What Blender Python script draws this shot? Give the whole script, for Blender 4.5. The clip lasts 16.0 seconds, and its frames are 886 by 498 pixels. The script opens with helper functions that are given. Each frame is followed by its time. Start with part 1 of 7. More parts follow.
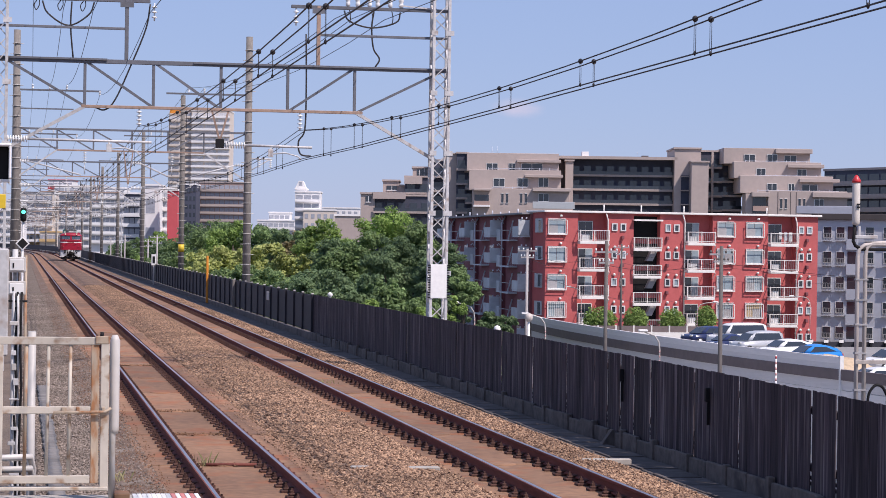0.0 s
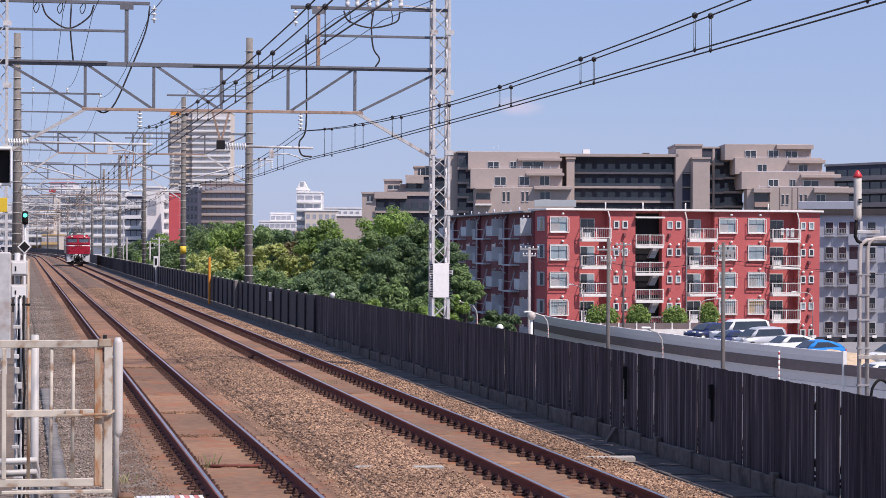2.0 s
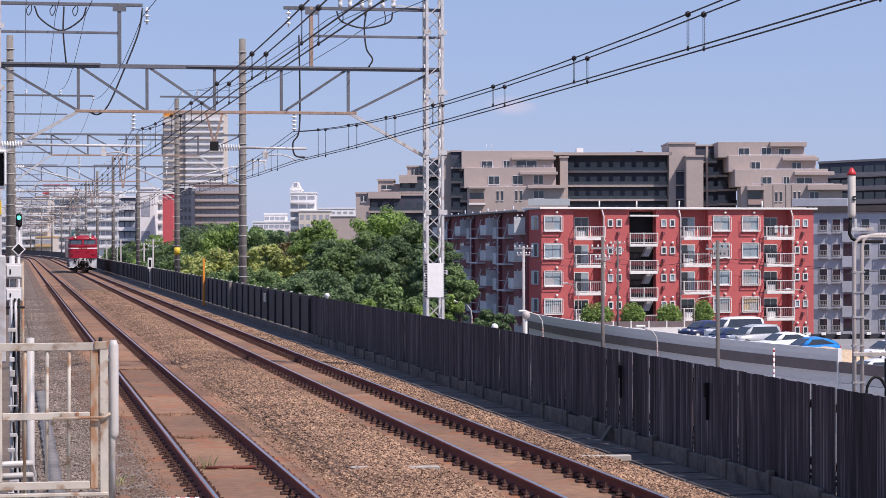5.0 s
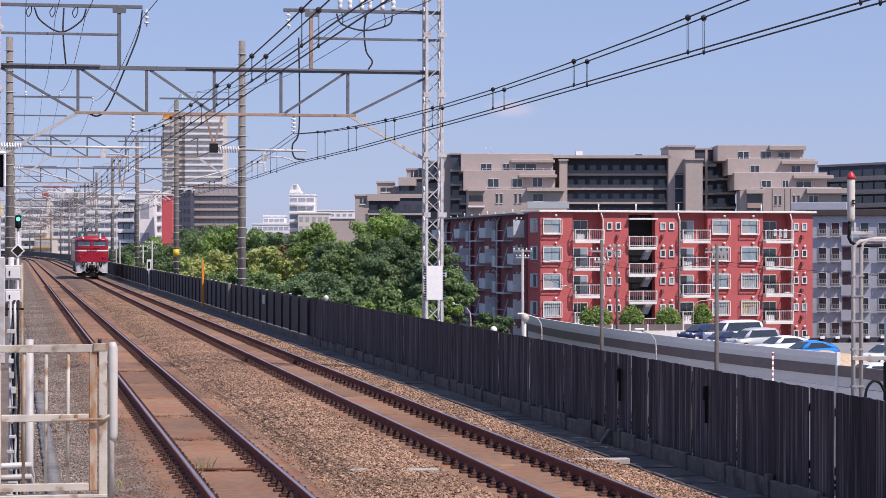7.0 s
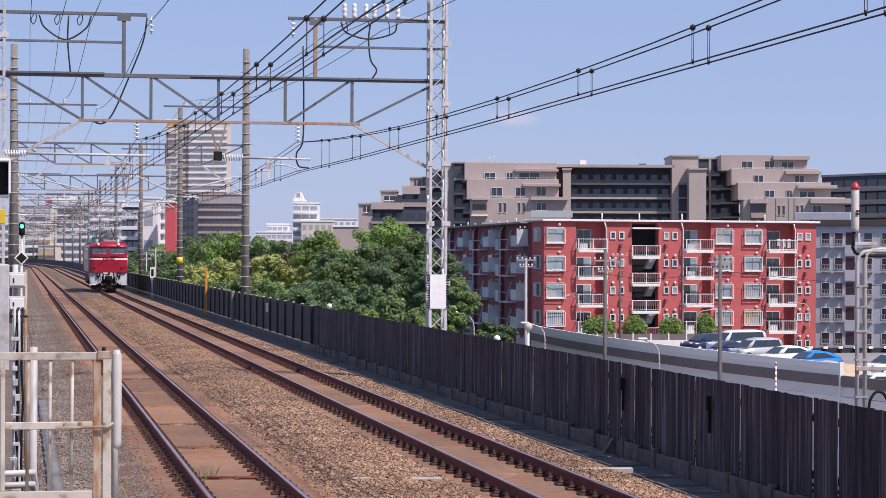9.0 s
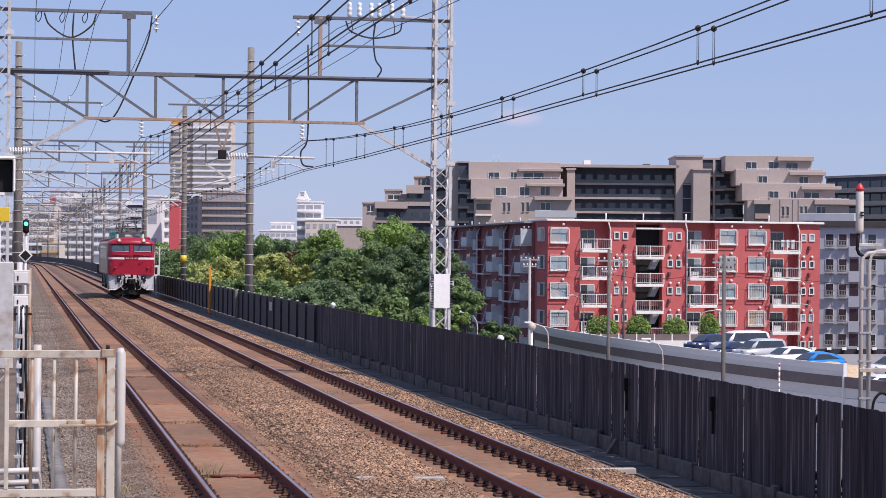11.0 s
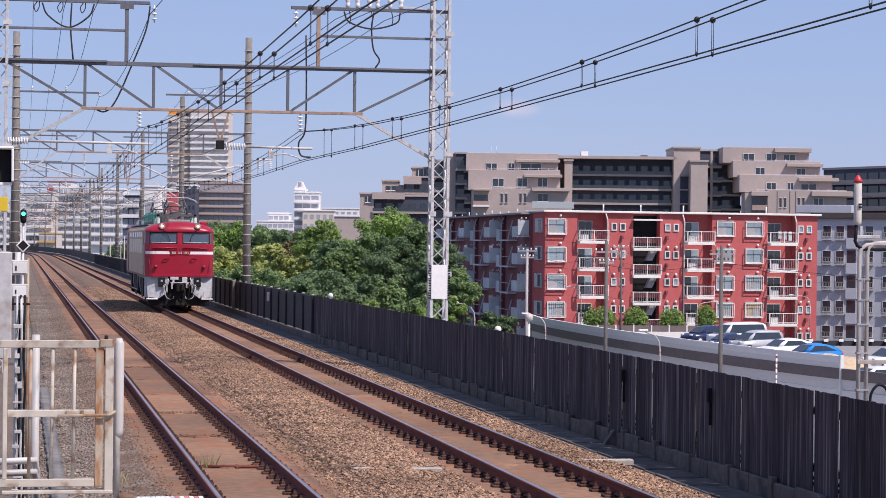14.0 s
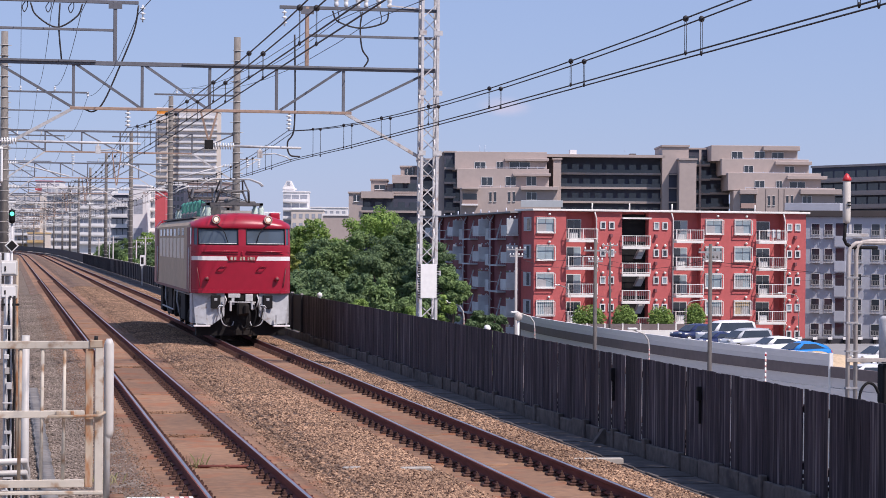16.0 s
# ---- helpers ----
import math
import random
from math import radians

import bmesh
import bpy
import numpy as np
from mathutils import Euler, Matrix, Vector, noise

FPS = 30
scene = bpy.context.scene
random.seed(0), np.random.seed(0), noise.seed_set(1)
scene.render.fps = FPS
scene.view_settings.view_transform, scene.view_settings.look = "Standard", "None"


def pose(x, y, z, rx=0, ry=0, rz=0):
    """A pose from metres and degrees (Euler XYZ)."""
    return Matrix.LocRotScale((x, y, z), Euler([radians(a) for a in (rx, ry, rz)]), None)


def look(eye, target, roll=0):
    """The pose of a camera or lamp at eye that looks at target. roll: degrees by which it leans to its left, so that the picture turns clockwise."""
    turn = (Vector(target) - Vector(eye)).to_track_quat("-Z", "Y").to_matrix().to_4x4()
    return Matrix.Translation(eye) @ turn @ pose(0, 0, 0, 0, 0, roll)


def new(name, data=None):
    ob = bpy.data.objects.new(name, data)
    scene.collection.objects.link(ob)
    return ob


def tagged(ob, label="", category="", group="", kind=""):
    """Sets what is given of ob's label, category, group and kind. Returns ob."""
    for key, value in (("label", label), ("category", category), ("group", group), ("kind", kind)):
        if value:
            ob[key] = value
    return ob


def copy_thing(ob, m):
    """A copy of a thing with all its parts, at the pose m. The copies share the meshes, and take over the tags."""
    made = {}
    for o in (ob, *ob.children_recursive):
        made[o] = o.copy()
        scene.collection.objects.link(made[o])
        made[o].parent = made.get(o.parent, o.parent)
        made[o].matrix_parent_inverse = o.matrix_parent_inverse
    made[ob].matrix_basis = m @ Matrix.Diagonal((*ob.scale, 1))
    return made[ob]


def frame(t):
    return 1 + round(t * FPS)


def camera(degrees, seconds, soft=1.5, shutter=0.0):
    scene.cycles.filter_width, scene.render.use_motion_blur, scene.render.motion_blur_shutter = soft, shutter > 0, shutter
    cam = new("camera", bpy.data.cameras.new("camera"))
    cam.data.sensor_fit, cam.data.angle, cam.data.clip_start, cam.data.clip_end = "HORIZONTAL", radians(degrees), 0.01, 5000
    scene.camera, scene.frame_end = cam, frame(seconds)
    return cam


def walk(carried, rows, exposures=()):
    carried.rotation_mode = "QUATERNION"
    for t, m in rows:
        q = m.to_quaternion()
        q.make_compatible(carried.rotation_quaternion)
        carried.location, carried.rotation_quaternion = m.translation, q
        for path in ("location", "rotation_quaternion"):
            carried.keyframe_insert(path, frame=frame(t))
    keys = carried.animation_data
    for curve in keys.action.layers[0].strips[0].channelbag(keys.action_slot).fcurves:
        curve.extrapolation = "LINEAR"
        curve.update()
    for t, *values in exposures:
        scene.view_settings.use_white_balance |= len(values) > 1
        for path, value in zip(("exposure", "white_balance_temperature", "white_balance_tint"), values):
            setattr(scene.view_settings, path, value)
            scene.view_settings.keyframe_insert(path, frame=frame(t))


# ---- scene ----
EYE_Z = 2.867
cam = camera(22.16, 16.0, soft=0.7)


def aim(dx, dz, yaw, pitch, roll):
    """Camera pose: yaw to the right of the track's direction (+y), pitch up, roll clockwise."""
    a, b = radians(yaw), radians(pitch)
    eye = Vector((dx, 0.0, EYE_Z + dz))
    return look(eye, eye + 100 * Vector((math.sin(a) * math.cos(b), math.cos(a) * math.cos(b), math.sin(b))), roll)


# seconds, sideways and upward sway in metres, yaw, pitch, roll in degrees
SWAY = [
    (0, 0.0000, 0.0000, 10.5590, -0.1200, 0.822),
    (0.5, 0.0083, -0.0012, 10.5790, -0.1198, 0.581),
    (1, 0.0073, 0.0012, 10.5794, -0.1647, 0.423),
    (1.5, 0.0048, -0.0002, 10.5407, -0.1627, 0.333),
    (2, 0.0008, 0.0012, 10.5092, -0.1427, 0.252),
    (2.5, 0.0006, 0.0066, 10.4903, -0.1569, 0.118),
    (3, 0.0035, 0.0036, 10.5081, -0.1479, 0.010),
    (3.5, -0.0018, 0.0075, 10.5717, -0.1519, -0.141),
    (4, -0.0014, 0.0059, 10.6267, -0.1563, -0.186),
    (6.5, -0.0161, 0.0104, 10.6920, -0.1419, 0.028),
    (7, -0.0094, 0.0096, 10.6841, -0.0901, 0.044),
    (7.5, -0.0086, 0.0119, 10.6666, -0.0372, 0.034),
    (8, -0.0078, 0.0097, 10.6537, 0.0214, 0.119),
    (8.5, -0.0104, 0.0100, 10.6342, 0.0926, 0.162),
    (9, -0.0180, 0.0119, 10.6006, 0.1294, 0.251),
    (11.5, -0.0255, 0.0146, 10.5043, 0.0934, 0.546),
    (12, -0.0314, 0.0128, 10.5068, 0.0640, 0.578),
    (12.5, -0.0325, 0.0121, 10.4895, 0.0061, 0.605),
    (13, -0.0311, 0.0129, 10.4945, -0.0559, 0.643),
    (13.5, -0.0347, 0.0140, 10.5283, -0.0967, 0.642),
    (14, -0.0335, 0.0142, 10.5777, -0.1179, 0.638),
    (14.5, -0.0337, 0.0175, 10.6034, -0.1332, 0.601),
    (15, -0.0325, 0.0137, 10.6641, -0.1315, 0.569),
    (15.5, -0.0348, 0.0157, 10.7514, -0.1122, 0.551),
    (16, -0.0401, 0.0204, 10.8591, -0.1444, 0.491),
]
walk(cam, [(t, aim(*v)) for t, *v in SWAY], exposures=[(0.0, 0.06, 6450, 22), (16.0, 0.06, 6450, 22)])

# ---- daylight ----
SUN = Vector((0.46, -0.56, 1.0)).normalized()
world = bpy.data.worlds.new("sky")
scene.world = world
world.use_nodes = True
_nt = world.node_tree
_bg = _nt.nodes["Background"]
_sky = _nt.nodes.new("ShaderNodeTexSky")
_sky.sky_type = "NISHITA"
_sky.sun_disc = False
_sky.sun_elevation = math.asin(SUN.z)
_sky.sun_rotation = math.atan2(SUN.x, SUN.y)
_sky.air_density, _sky.dust_density, _sky.ozone_density = 1.0, 0.2, 3.0
_veil = _nt.nodes.new("ShaderNodeMix")  # thin even summer haze over the clear sky
_veil.data_type = "RGBA"
_veil.inputs[0].default_value = 0.65
_veil.inputs[7].default_value = (3.75, 5.4, 8.9, 1)
_nt.links.new(_sky.outputs[0], _veil.inputs[6])
_nt.links.new(_veil.outputs[2], _bg.inputs[0])
_bg.inputs[1].default_value = 0.087
_sun = bpy.data.lights.new("sun", "SUN")
_sun.energy, _sun.angle, _sun.color = 4.85, radians(0.53), (1.0, 0.94, 0.85)
sun = new("sun", _sun)
sun.matrix_world = look(SUN * 100, (0, 0, 0))


# ---- materials ----
def mat(name, base, rough=0.7, metal=0.0, alt=None, fine=18.0, coarse=1.2, amount=0.5, bump=0.25, depth=0.01,
        stretch=(1, 1, 1), wobble=0.12, stain=None, stain_at=0.62, spec=0.5):
    """A surface with two scales of variation, optional stains, relief and a slight change from piece to piece."""
    m = bpy.data.materials.new(name)
    m.use_nodes = True
    nt = m.node_tree
    N, L = nt.nodes, nt.links
    bs = N["Principled BSDF"]
    bs.inputs["Roughness"].default_value, bs.inputs["Metallic"].default_value = rough, metal
    bs.inputs["Specular IOR Level"].default_value = spec
    tc, info, mp = N.new("ShaderNodeTexCoord"), N.new("ShaderNodeObjectInfo"), N.new("ShaderNodeMapping")
    mp.inputs["Scale"].default_value = stretch
    shift = N.new("ShaderNodeMath")
    shift.operation = "MULTIPLY"
    shift.inputs[1].default_value = 37.0
    L.new(info.outputs["Random"], shift.inputs[0])
    L.new(shift.outputs[0], mp.inputs["Location"])
    L.new(tc.outputs["Object"], mp.inputs[0])
    n1, n2 = N.new("ShaderNodeTexNoise"), N.new("ShaderNodeTexNoise")
    n1.inputs["Scale"].default_value, n1.inputs["Detail"].default_value = fine, 5
    n2.inputs["Scale"].default_value, n2.inputs["Detail"].default_value = coarse, 4
    for n in (n1, n2):
        L.new(mp.outputs[0], n.inputs["Vector"])
    mixf = N.new("ShaderNodeMath")
    mixf.operation = "MULTIPLY_ADD"
    mixf.inputs[1].default_value = 0.55
    L.new(n1.outputs[0], mixf.inputs[0])
    half = N.new("ShaderNodeMath")
    half.operation = "MULTIPLY"
    half.inputs[1].default_value = 0.45
    L.new(n2.outputs[0], half.inputs[0])
    L.new(half.outputs[0], mixf.inputs[2])
    ramp = N.new("ShaderNodeMapRange")
    ramp.inputs["From Min"].default_value, ramp.inputs["From Max"].default_value = 0.36, 0.64
    L.new(mixf.outputs[0], ramp.inputs[0])
    if alt is None:
        alt = tuple(c * (1 - amount) for c in base)
    mx = N.new("ShaderNodeMix")
    mx.data_type = "RGBA"
    mx.inputs[6].default_value, mx.inputs[7].default_value = (*alt, 1), (*base, 1)
    L.new(ramp.outputs[0], mx.inputs[0])
    col = mx.outputs[2]
    if stain:
        n3 = N.new("ShaderNodeTexNoise")
        n3.inputs["Scale"].default_value, n3.inputs["Detail"].default_value = coarse * 2.7, 6
        L.new(mp.outputs[0], n3.inputs["Vector"])
        r3 = N.new("ShaderNodeMapRange")
        r3.inputs["From Min"].default_value, r3.inputs["From Max"].default_value = stain_at - 0.08, stain_at + 0.08
        L.new(n3.outputs[0], r3.inputs[0])
        m3 = N.new("ShaderNodeMix")
        m3.data_type = "RGBA"
        L.new(r3.outputs[0], m3.inputs[0])
        L.new(col, m3.inputs[6])
        m3.inputs[7].default_value = (*stain, 1)
        col = m3.outputs[2]
    if wobble:
        hsv, ra = N.new("ShaderNodeHueSaturation"), N.new("ShaderNodeMapRange")
        ra.inputs["To Min"].default_value, ra.inputs["To Max"].default_value = 1 - wobble, 1 + wobble
        L.new(info.outputs["Random"], ra.inputs[0])
        L.new(ra.outputs[0], hsv.inputs["Value"])
        L.new(col, hsv.inputs["Color"])
        col = hsv.outputs[0]
    L.new(col, bs.inputs["Base Color"])
    if bump:
        b = N.new("ShaderNodeBump")
        b.inputs["Strength"].default_value, b.inputs["Distance"].default_value = bump, depth
        L.new(n1.outputs[0], b.inputs["Height"])
        L.new(b.outputs[0], bs.inputs["Normal"])
    return m


def island_mat(name, a, b, rough=0.8, clear=0.0, spec=0.4):
    """Colour that differs from loose piece to loose piece, for stones and leaves."""
    m = bpy.data.materials.new(name)
    m.use_nodes = True
    N, L = m.node_tree.nodes, m.node_tree.links
    bs = N["Principled BSDF"]
    bs.inputs["Roughness"].default_value, bs.inputs["Specular IOR Level"].default_value = rough, spec
    geo, mx = N.new("ShaderNodeNewGeometry"), N.new("ShaderNodeMix")
    mx.data_type = "RGBA"
    mx.inputs[6].default_value, mx.inputs[7].default_value = (*a, 1), (*b, 1)
    L.new(geo.outputs["Random Per Island"], mx.inputs[0])
    col = mx.outputs[2]
    tc, ns = N.new("ShaderNodeTexCoord"), N.new("ShaderNodeTexNoise")
    ns.inputs["Scale"].default_value = 0.45
    L.new(tc.outputs["Object"], ns.inputs["Vector"])
    hsv, ra = N.new("ShaderNodeHueSaturation"), N.new("ShaderNodeMapRange")
    ra.inputs["From Min"].default_value, ra.inputs["From Max"].default_value = 0.3, 0.7
    ra.inputs["To Min"].default_value, ra.inputs["To Max"].default_value = 0.72, 1.28
    L.new(ns.outputs[0], ra.inputs[0])
    L.new(ra.outputs[0], hsv.inputs["Value"])
    L.new(col, hsv.inputs["Color"])
    L.new(hsv.outputs[0], bs.inputs["Base Color"])
    if clear:
        tr, ms = N.new("ShaderNodeBsdfTranslucent"), N.new("ShaderNodeMixShader")
        ms.inputs[0].default_value = clear
        L.new(hsv.outputs[0], tr.inputs[0])
        L.new(bs.outputs[0], ms.inputs[1])
        L.new(tr.outputs[0], ms.inputs[2])
        L.new(ms.outputs[0], N["Material Output"].inputs[0])
    return m


def glow(name, colour, strength):
    m = bpy.data.materials.new(name)
    m.use_nodes = True
    bs = m.node_tree.nodes["Principled BSDF"]
    bs.inputs["Base Color"].default_value = (*colour, 1)
    bs.inputs["Emission Color"].default_value = (*colour, 1)
    bs.inputs["Emission Strength"].default_value = strength
    return m


def glass_mat(name, tint, rough=0.04):
    m = bpy.data.materials.new(name)
    m.use_nodes = True
    N, L = m.node_tree.nodes, m.node_tree.links
    bs = N["Principled BSDF"]
    ns, mx = N.new("ShaderNodeTexNoise"), N.new("ShaderNodeMix")
    ns.inputs["Scale"].default_value = 1.3
    mx.data_type = "RGBA"
    mx.inputs[6].default_value, mx.inputs[7].default_value = (*tint, 1), (*[c * 2.2 for c in tint], 1)
    tc = N.new("ShaderNodeTexCoord")
    L.new(tc.outputs["Object"], ns.inputs["Vector"])
    L.new(ns.outputs[0], mx.inputs[0])
    L.new(mx.outputs[2], bs.inputs["Base Color"])
    bs.inputs["Roughness"].default_value = rough
    bs.inputs["Specular IOR Level"].default_value = 0.8
    return m


M_BALLAST = mat("ballast_bed", (0.225, 0.138, 0.088), 0.95, fine=24, coarse=0.45, alt=(0.085, 0.055, 0.040), bump=1.0, depth=0.05, wobble=0)
M_STONE = island_mat("ballast_stone", (0.078, 0.040, 0.026), (0.45, 0.285, 0.18), 0.9)
M_GREYSTONE = island_mat("grey_stone", (0.10, 0.078, 0.062), (0.31, 0.25, 0.205), 0.9)
M_GREYBED = mat("grey_gravel_bed", (0.20, 0.147, 0.106), 0.95, fine=22, coarse=0.5, alt=(0.10, 0.075, 0.056), bump=1.0, depth=0.05, wobble=0)
M_SLAB = mat("rust_dusted_concrete", (0.272, 0.150, 0.083), 0.9, fine=7, coarse=0.5, alt=(0.15, 0.082, 0.047), bump=0.15, stain=(0.25, 0.088, 0.036), stain_at=0.61, wobble=0.22)
M_DIRT = mat("rusty_dirt", (0.19, 0.115, 0.072), 0.95, fine=16, coarse=0.6, alt=(0.095, 0.055, 0.036), bump=0.8, depth=0.03, wobble=0, stain=(0.22, 0.185, 0.15), stain_at=0.6)
M_RUBBLE = island_mat("rusty_rubble", (0.09, 0.045, 0.025), (0.30, 0.17, 0.10), 0.95)
M_RAIL = mat("rusty_rail_web", (0.20, 0.072, 0.058), 0.92, fine=25, coarse=2, wobble=0, stretch=(1, 0.1, 1), amount=0.35, spec=0.12)
M_RAILHEAD = mat("worn_rail_head", (0.66, 0.61, 0.59), 0.33, 1.0, fine=30, coarse=2, wobble=0, stretch=(1, 0.03, 1), amount=0.3, bump=0.03)
M_CLIP = mat("rusty_fastening", (0.115, 0.062, 0.05), 0.9, fine=40, coarse=6, spec=0.15)
M_BOARD = mat("tarred_timber", (0.080, 0.061, 0.071), 0.85, fine=9, coarse=1.0, stretch=(5, 5, 0.2), alt=(0.013, 0.010, 0.016), bump=0.4, wobble=0.36, stain=(0.17, 0.145, 0.145), stain_at=0.62, spec=0.25)
M_PANEL = mat("dark_fence_panel", (0.022, 0.021, 0.030), 0.7, fine=9, coarse=1, amount=0.4, wobble=0.15)
M_KERB = mat("stained_concrete", (0.15, 0.125, 0.112), 0.9, fine=9, coarse=1.1, amount=0.5, bump=0.3, stain=(0.055, 0.045, 0.043))
M_WALKWAY = mat("walkway_concrete", (0.135, 0.115, 0.108), 0.92, fine=6, coarse=0.7, amount=0.55, wobble=0, stain=(0.06, 0.05, 0.047), stain_at=0.6)
M_CONC = mat("pale_concrete", (0.42, 0.39, 0.35), 0.88, fine=9, coarse=0.8, amount=0.25, bump=0.2)
M_POLE = mat("spun_concrete_pole", (0.22, 0.20, 0.18), 0.88, fine=14, coarse=1.5, stretch=(1, 1, 0.4), amount=0.35)
M_GALV = mat("galvanised_steel", (0.60, 0.59, 0.58), 0.5, 0.0, fine=16, coarse=2, amount=0.25, bump=0.05, stain=(0.36, 0.28, 0.23), stain_at=0.66)
M_STEEL = mat("weathered_steel_beam", (0.145, 0.15, 0.17), 0.6, 0.0, fine=12, coarse=2, amount=0.25)
M_RUSTBEAM = mat("rusted_steel_chord", (0.42, 0.29, 0.22), 0.75, 0.1, fine=12, coarse=2, amount=0.35)
M_WIRE = mat("dark_wire", (0.035, 0.03, 0.03), 0.6, 0.2, wobble=0, bump=0, amount=0.1)
M_PORC = mat("white_porcelain", (0.78, 0.78, 0.76), 0.2, amount=0.08, bump=0)
M_DARK = mat("black_iron", (0.016, 0.015, 0.016), 0.7, fine=20, amount=0.3, spec=0.2)
M_WHITE = mat("white_paint", (0.78, 0.77, 0.74), 0.5, fine=10, coarse=1.5, amount=0.12, bump=0.05)
M_CREAM = mat("weathered_cream_paint", (0.52, 0.465, 0.385), 0.6, fine=9, coarse=3, amount=0.2, bump=0.1, stain=(0.26, 0.15, 0.08), stain_at=0.60)
M_RUSTPOST = mat("rusting_cream_paint", (0.46, 0.365, 0.265), 0.7, fine=12, coarse=5, amount=0.35, bump=0.15, stain=(0.30, 0.135, 0.055), stain_at=0.54, stretch=(1, 1, 0.35))
M_CREAMW = mat("aged_cream_white", (0.62, 0.575, 0.51), 0.5, fine=9, coarse=2, amount=0.15, bump=0.05, stain=(0.45, 0.36, 0.27), stain_at=0.66)
M_PIPE = mat("dusty_white_pipe", (0.53, 0.505, 0.47), 0.5, fine=9, coarse=2, amount=0.18, bump=0.05, stain=(0.34, 0.27, 0.20), stain_at=0.64)
M_FADED = mat("faded_red_stripe", (0.72, 0.40, 0.36), 0.6, amount=0.2, bump=0)
M_REDTIP = mat("red_plastic", (0.62, 0.035, 0.04), 0.4, amount=0.15, bump=0)
M_EDGE = mat("faded_pink_red_paint", (0.60, 0.20, 0.17), 0.6, fine=10, amount=0.2, bump=0)
M_YELLOW = mat("yellow_sign_paint", (0.75, 0.52, 0.03), 0.5, amount=0.1, bump=0)
M_ORANGE = mat("orange_paint", (0.75, 0.28, 0.03), 0.5, amount=0.15, bump=0)
M_GROUND = mat("town_ground", (0.15, 0.145, 0.12), 0.95, fine=0.4, coarse=0.03, amount=0.45, wobble=0, bump=0.2)
M_STREET_BOUNCE = mat("pale_bounce_street", (0.36, 0.345, 0.33), 0.92, fine=2, coarse=0.2, amount=0.2, wobble=0)
M_ASPHALT = mat("lot_asphalt", (0.26, 0.25, 0.24), 0.92, fine=3, coarse=0.2, amount=0.25, wobble=0)
M_SAND = mat("heap_of_sand", (0.55, 0.42, 0.28), 0.95, fine=5, coarse=0.8, amount=0.25, bump=0.5, depth=0.05, wobble=0.05)
M_SIDING = mat("pale_steel_siding", (0.79, 0.75, 0.72), 0.5, 0.0, fine=2, coarse=0.15, amount=0.1, stretch=(1, 1, 6), wobble=0.1)
M_BAND = mat("brown_band_paint", (0.20, 0.155, 0.15), 0.6, fine=3, coarse=0.3, amount=0.2, wobble=0.03)
# locomotive
M_LRED = mat("locomotive_red_enamel", (0.345, 0.009, 0.028), 0.35, fine=5, coarse=0.9, amount=0.18, bump=0.02, wobble=0)
M_LSIDE = mat("locomotive_beige_side", (0.55, 0.405, 0.265), 0.6, fine=6, coarse=0.8, amount=0.22, bump=0.03, wobble=0)
M_LOUVRE = mat("pale_louvre_paint", (0.84, 0.72, 0.57), 0.5, fine=6, amount=0.12, bump=0.02, wobble=0)
M_LDOOR = mat("dull_maroon_paint", (0.20, 0.055, 0.05), 0.55, fine=6, amount=0.25, bump=0.03)
M_LROOF = mat("sooty_roof_grey", (0.24, 0.215, 0.20), 0.8, fine=7, coarse=1.2, amount=0.35)
M_LSKIRT = mat("grey_skirt_paint", (0.50, 0.51, 0.52), 0.55, fine=7, coarse=2, amount=0.25, stain=(0.26, 0.21, 0.17), stain_at=0.66)
M_LBOGIE = mat("dusty_bogie_iron", (0.027, 0.023, 0.021), 0.85, fine=15, coarse=3, amount=0.4, spec=0.2)
M_LGLASS = glass_mat("cab_glass", (0.045, 0.06, 0.075))
M_LWHITE = mat("white_stripe_paint", (0.82, 0.78, 0.76), 0.4, amount=0.08, bump=0, wobble=0)
M_INSGREEN = mat("green_insulator", (0.08, 0.33, 0.24), 0.25, amount=0.2, bump=0)
M_INSPALE = mat("pale_insulator", (0.50, 0.60, 0.52), 0.25, amount=0.15, bump=0)
M_PANTO = mat("pantograph_steel", (0.15, 0.145, 0.145), 0.55, 0.3, amount=0.3, bump=0)
M_LAMP = glow("lit_headlamp", (1.0, 0.82, 0.62), 0.45)
M_SIGNAL = glow("green_signal_light", (0.08, 0.95, 0.55), 2.2)
# buildings
M_BRED = mat("red_render", (0.50, 0.112, 0.108), 0.85, fine=2.5, coarse=0.12, amount=0.14, bump=0.1, wobble=0)
# vent hoods' own dark red; on the wing, shade painted into the red
M_BREDDK_SHADE = mat("dark_or_shaded_red_render", (0.23, 0.075, 0.085), 0.85, fine=2.5, coarse=0.2, amount=0.15, wobble=0)
M_BWHITE = mat("grey_white_render", (0.56, 0.585, 0.645), 0.85, fine=2, coarse=0.15, amount=0.1, wobble=0.04)
M_GHOUSE = mat("blue_grey_render", (0.50, 0.52, 0.57), 0.85, fine=2, coarse=0.15, amount=0.1, wobble=0.04)
M_BALC = mat("shaded_balcony_panel", (0.56, 0.59, 0.61), 0.85, fine=2, coarse=0.3, amount=0.2, wobble=0.1)
M_TRIM = mat("building_white_trim", (0.80, 0.77, 0.72), 0.6, fine=3, coarse=0.3, amount=0.1, wobble=0.03)
M_WINFRAME = mat("aluminium_frame", (0.68, 0.68, 0.66), 0.45, 0.1, amount=0.1, bump=0)
M_WGLASS = glass_mat("curtained_window_glass", (0.16, 0.20, 0.22), 0.08)
M_WDARK = glass_mat("dark_window_glass", (0.02, 0.025, 0.032), 0.08)
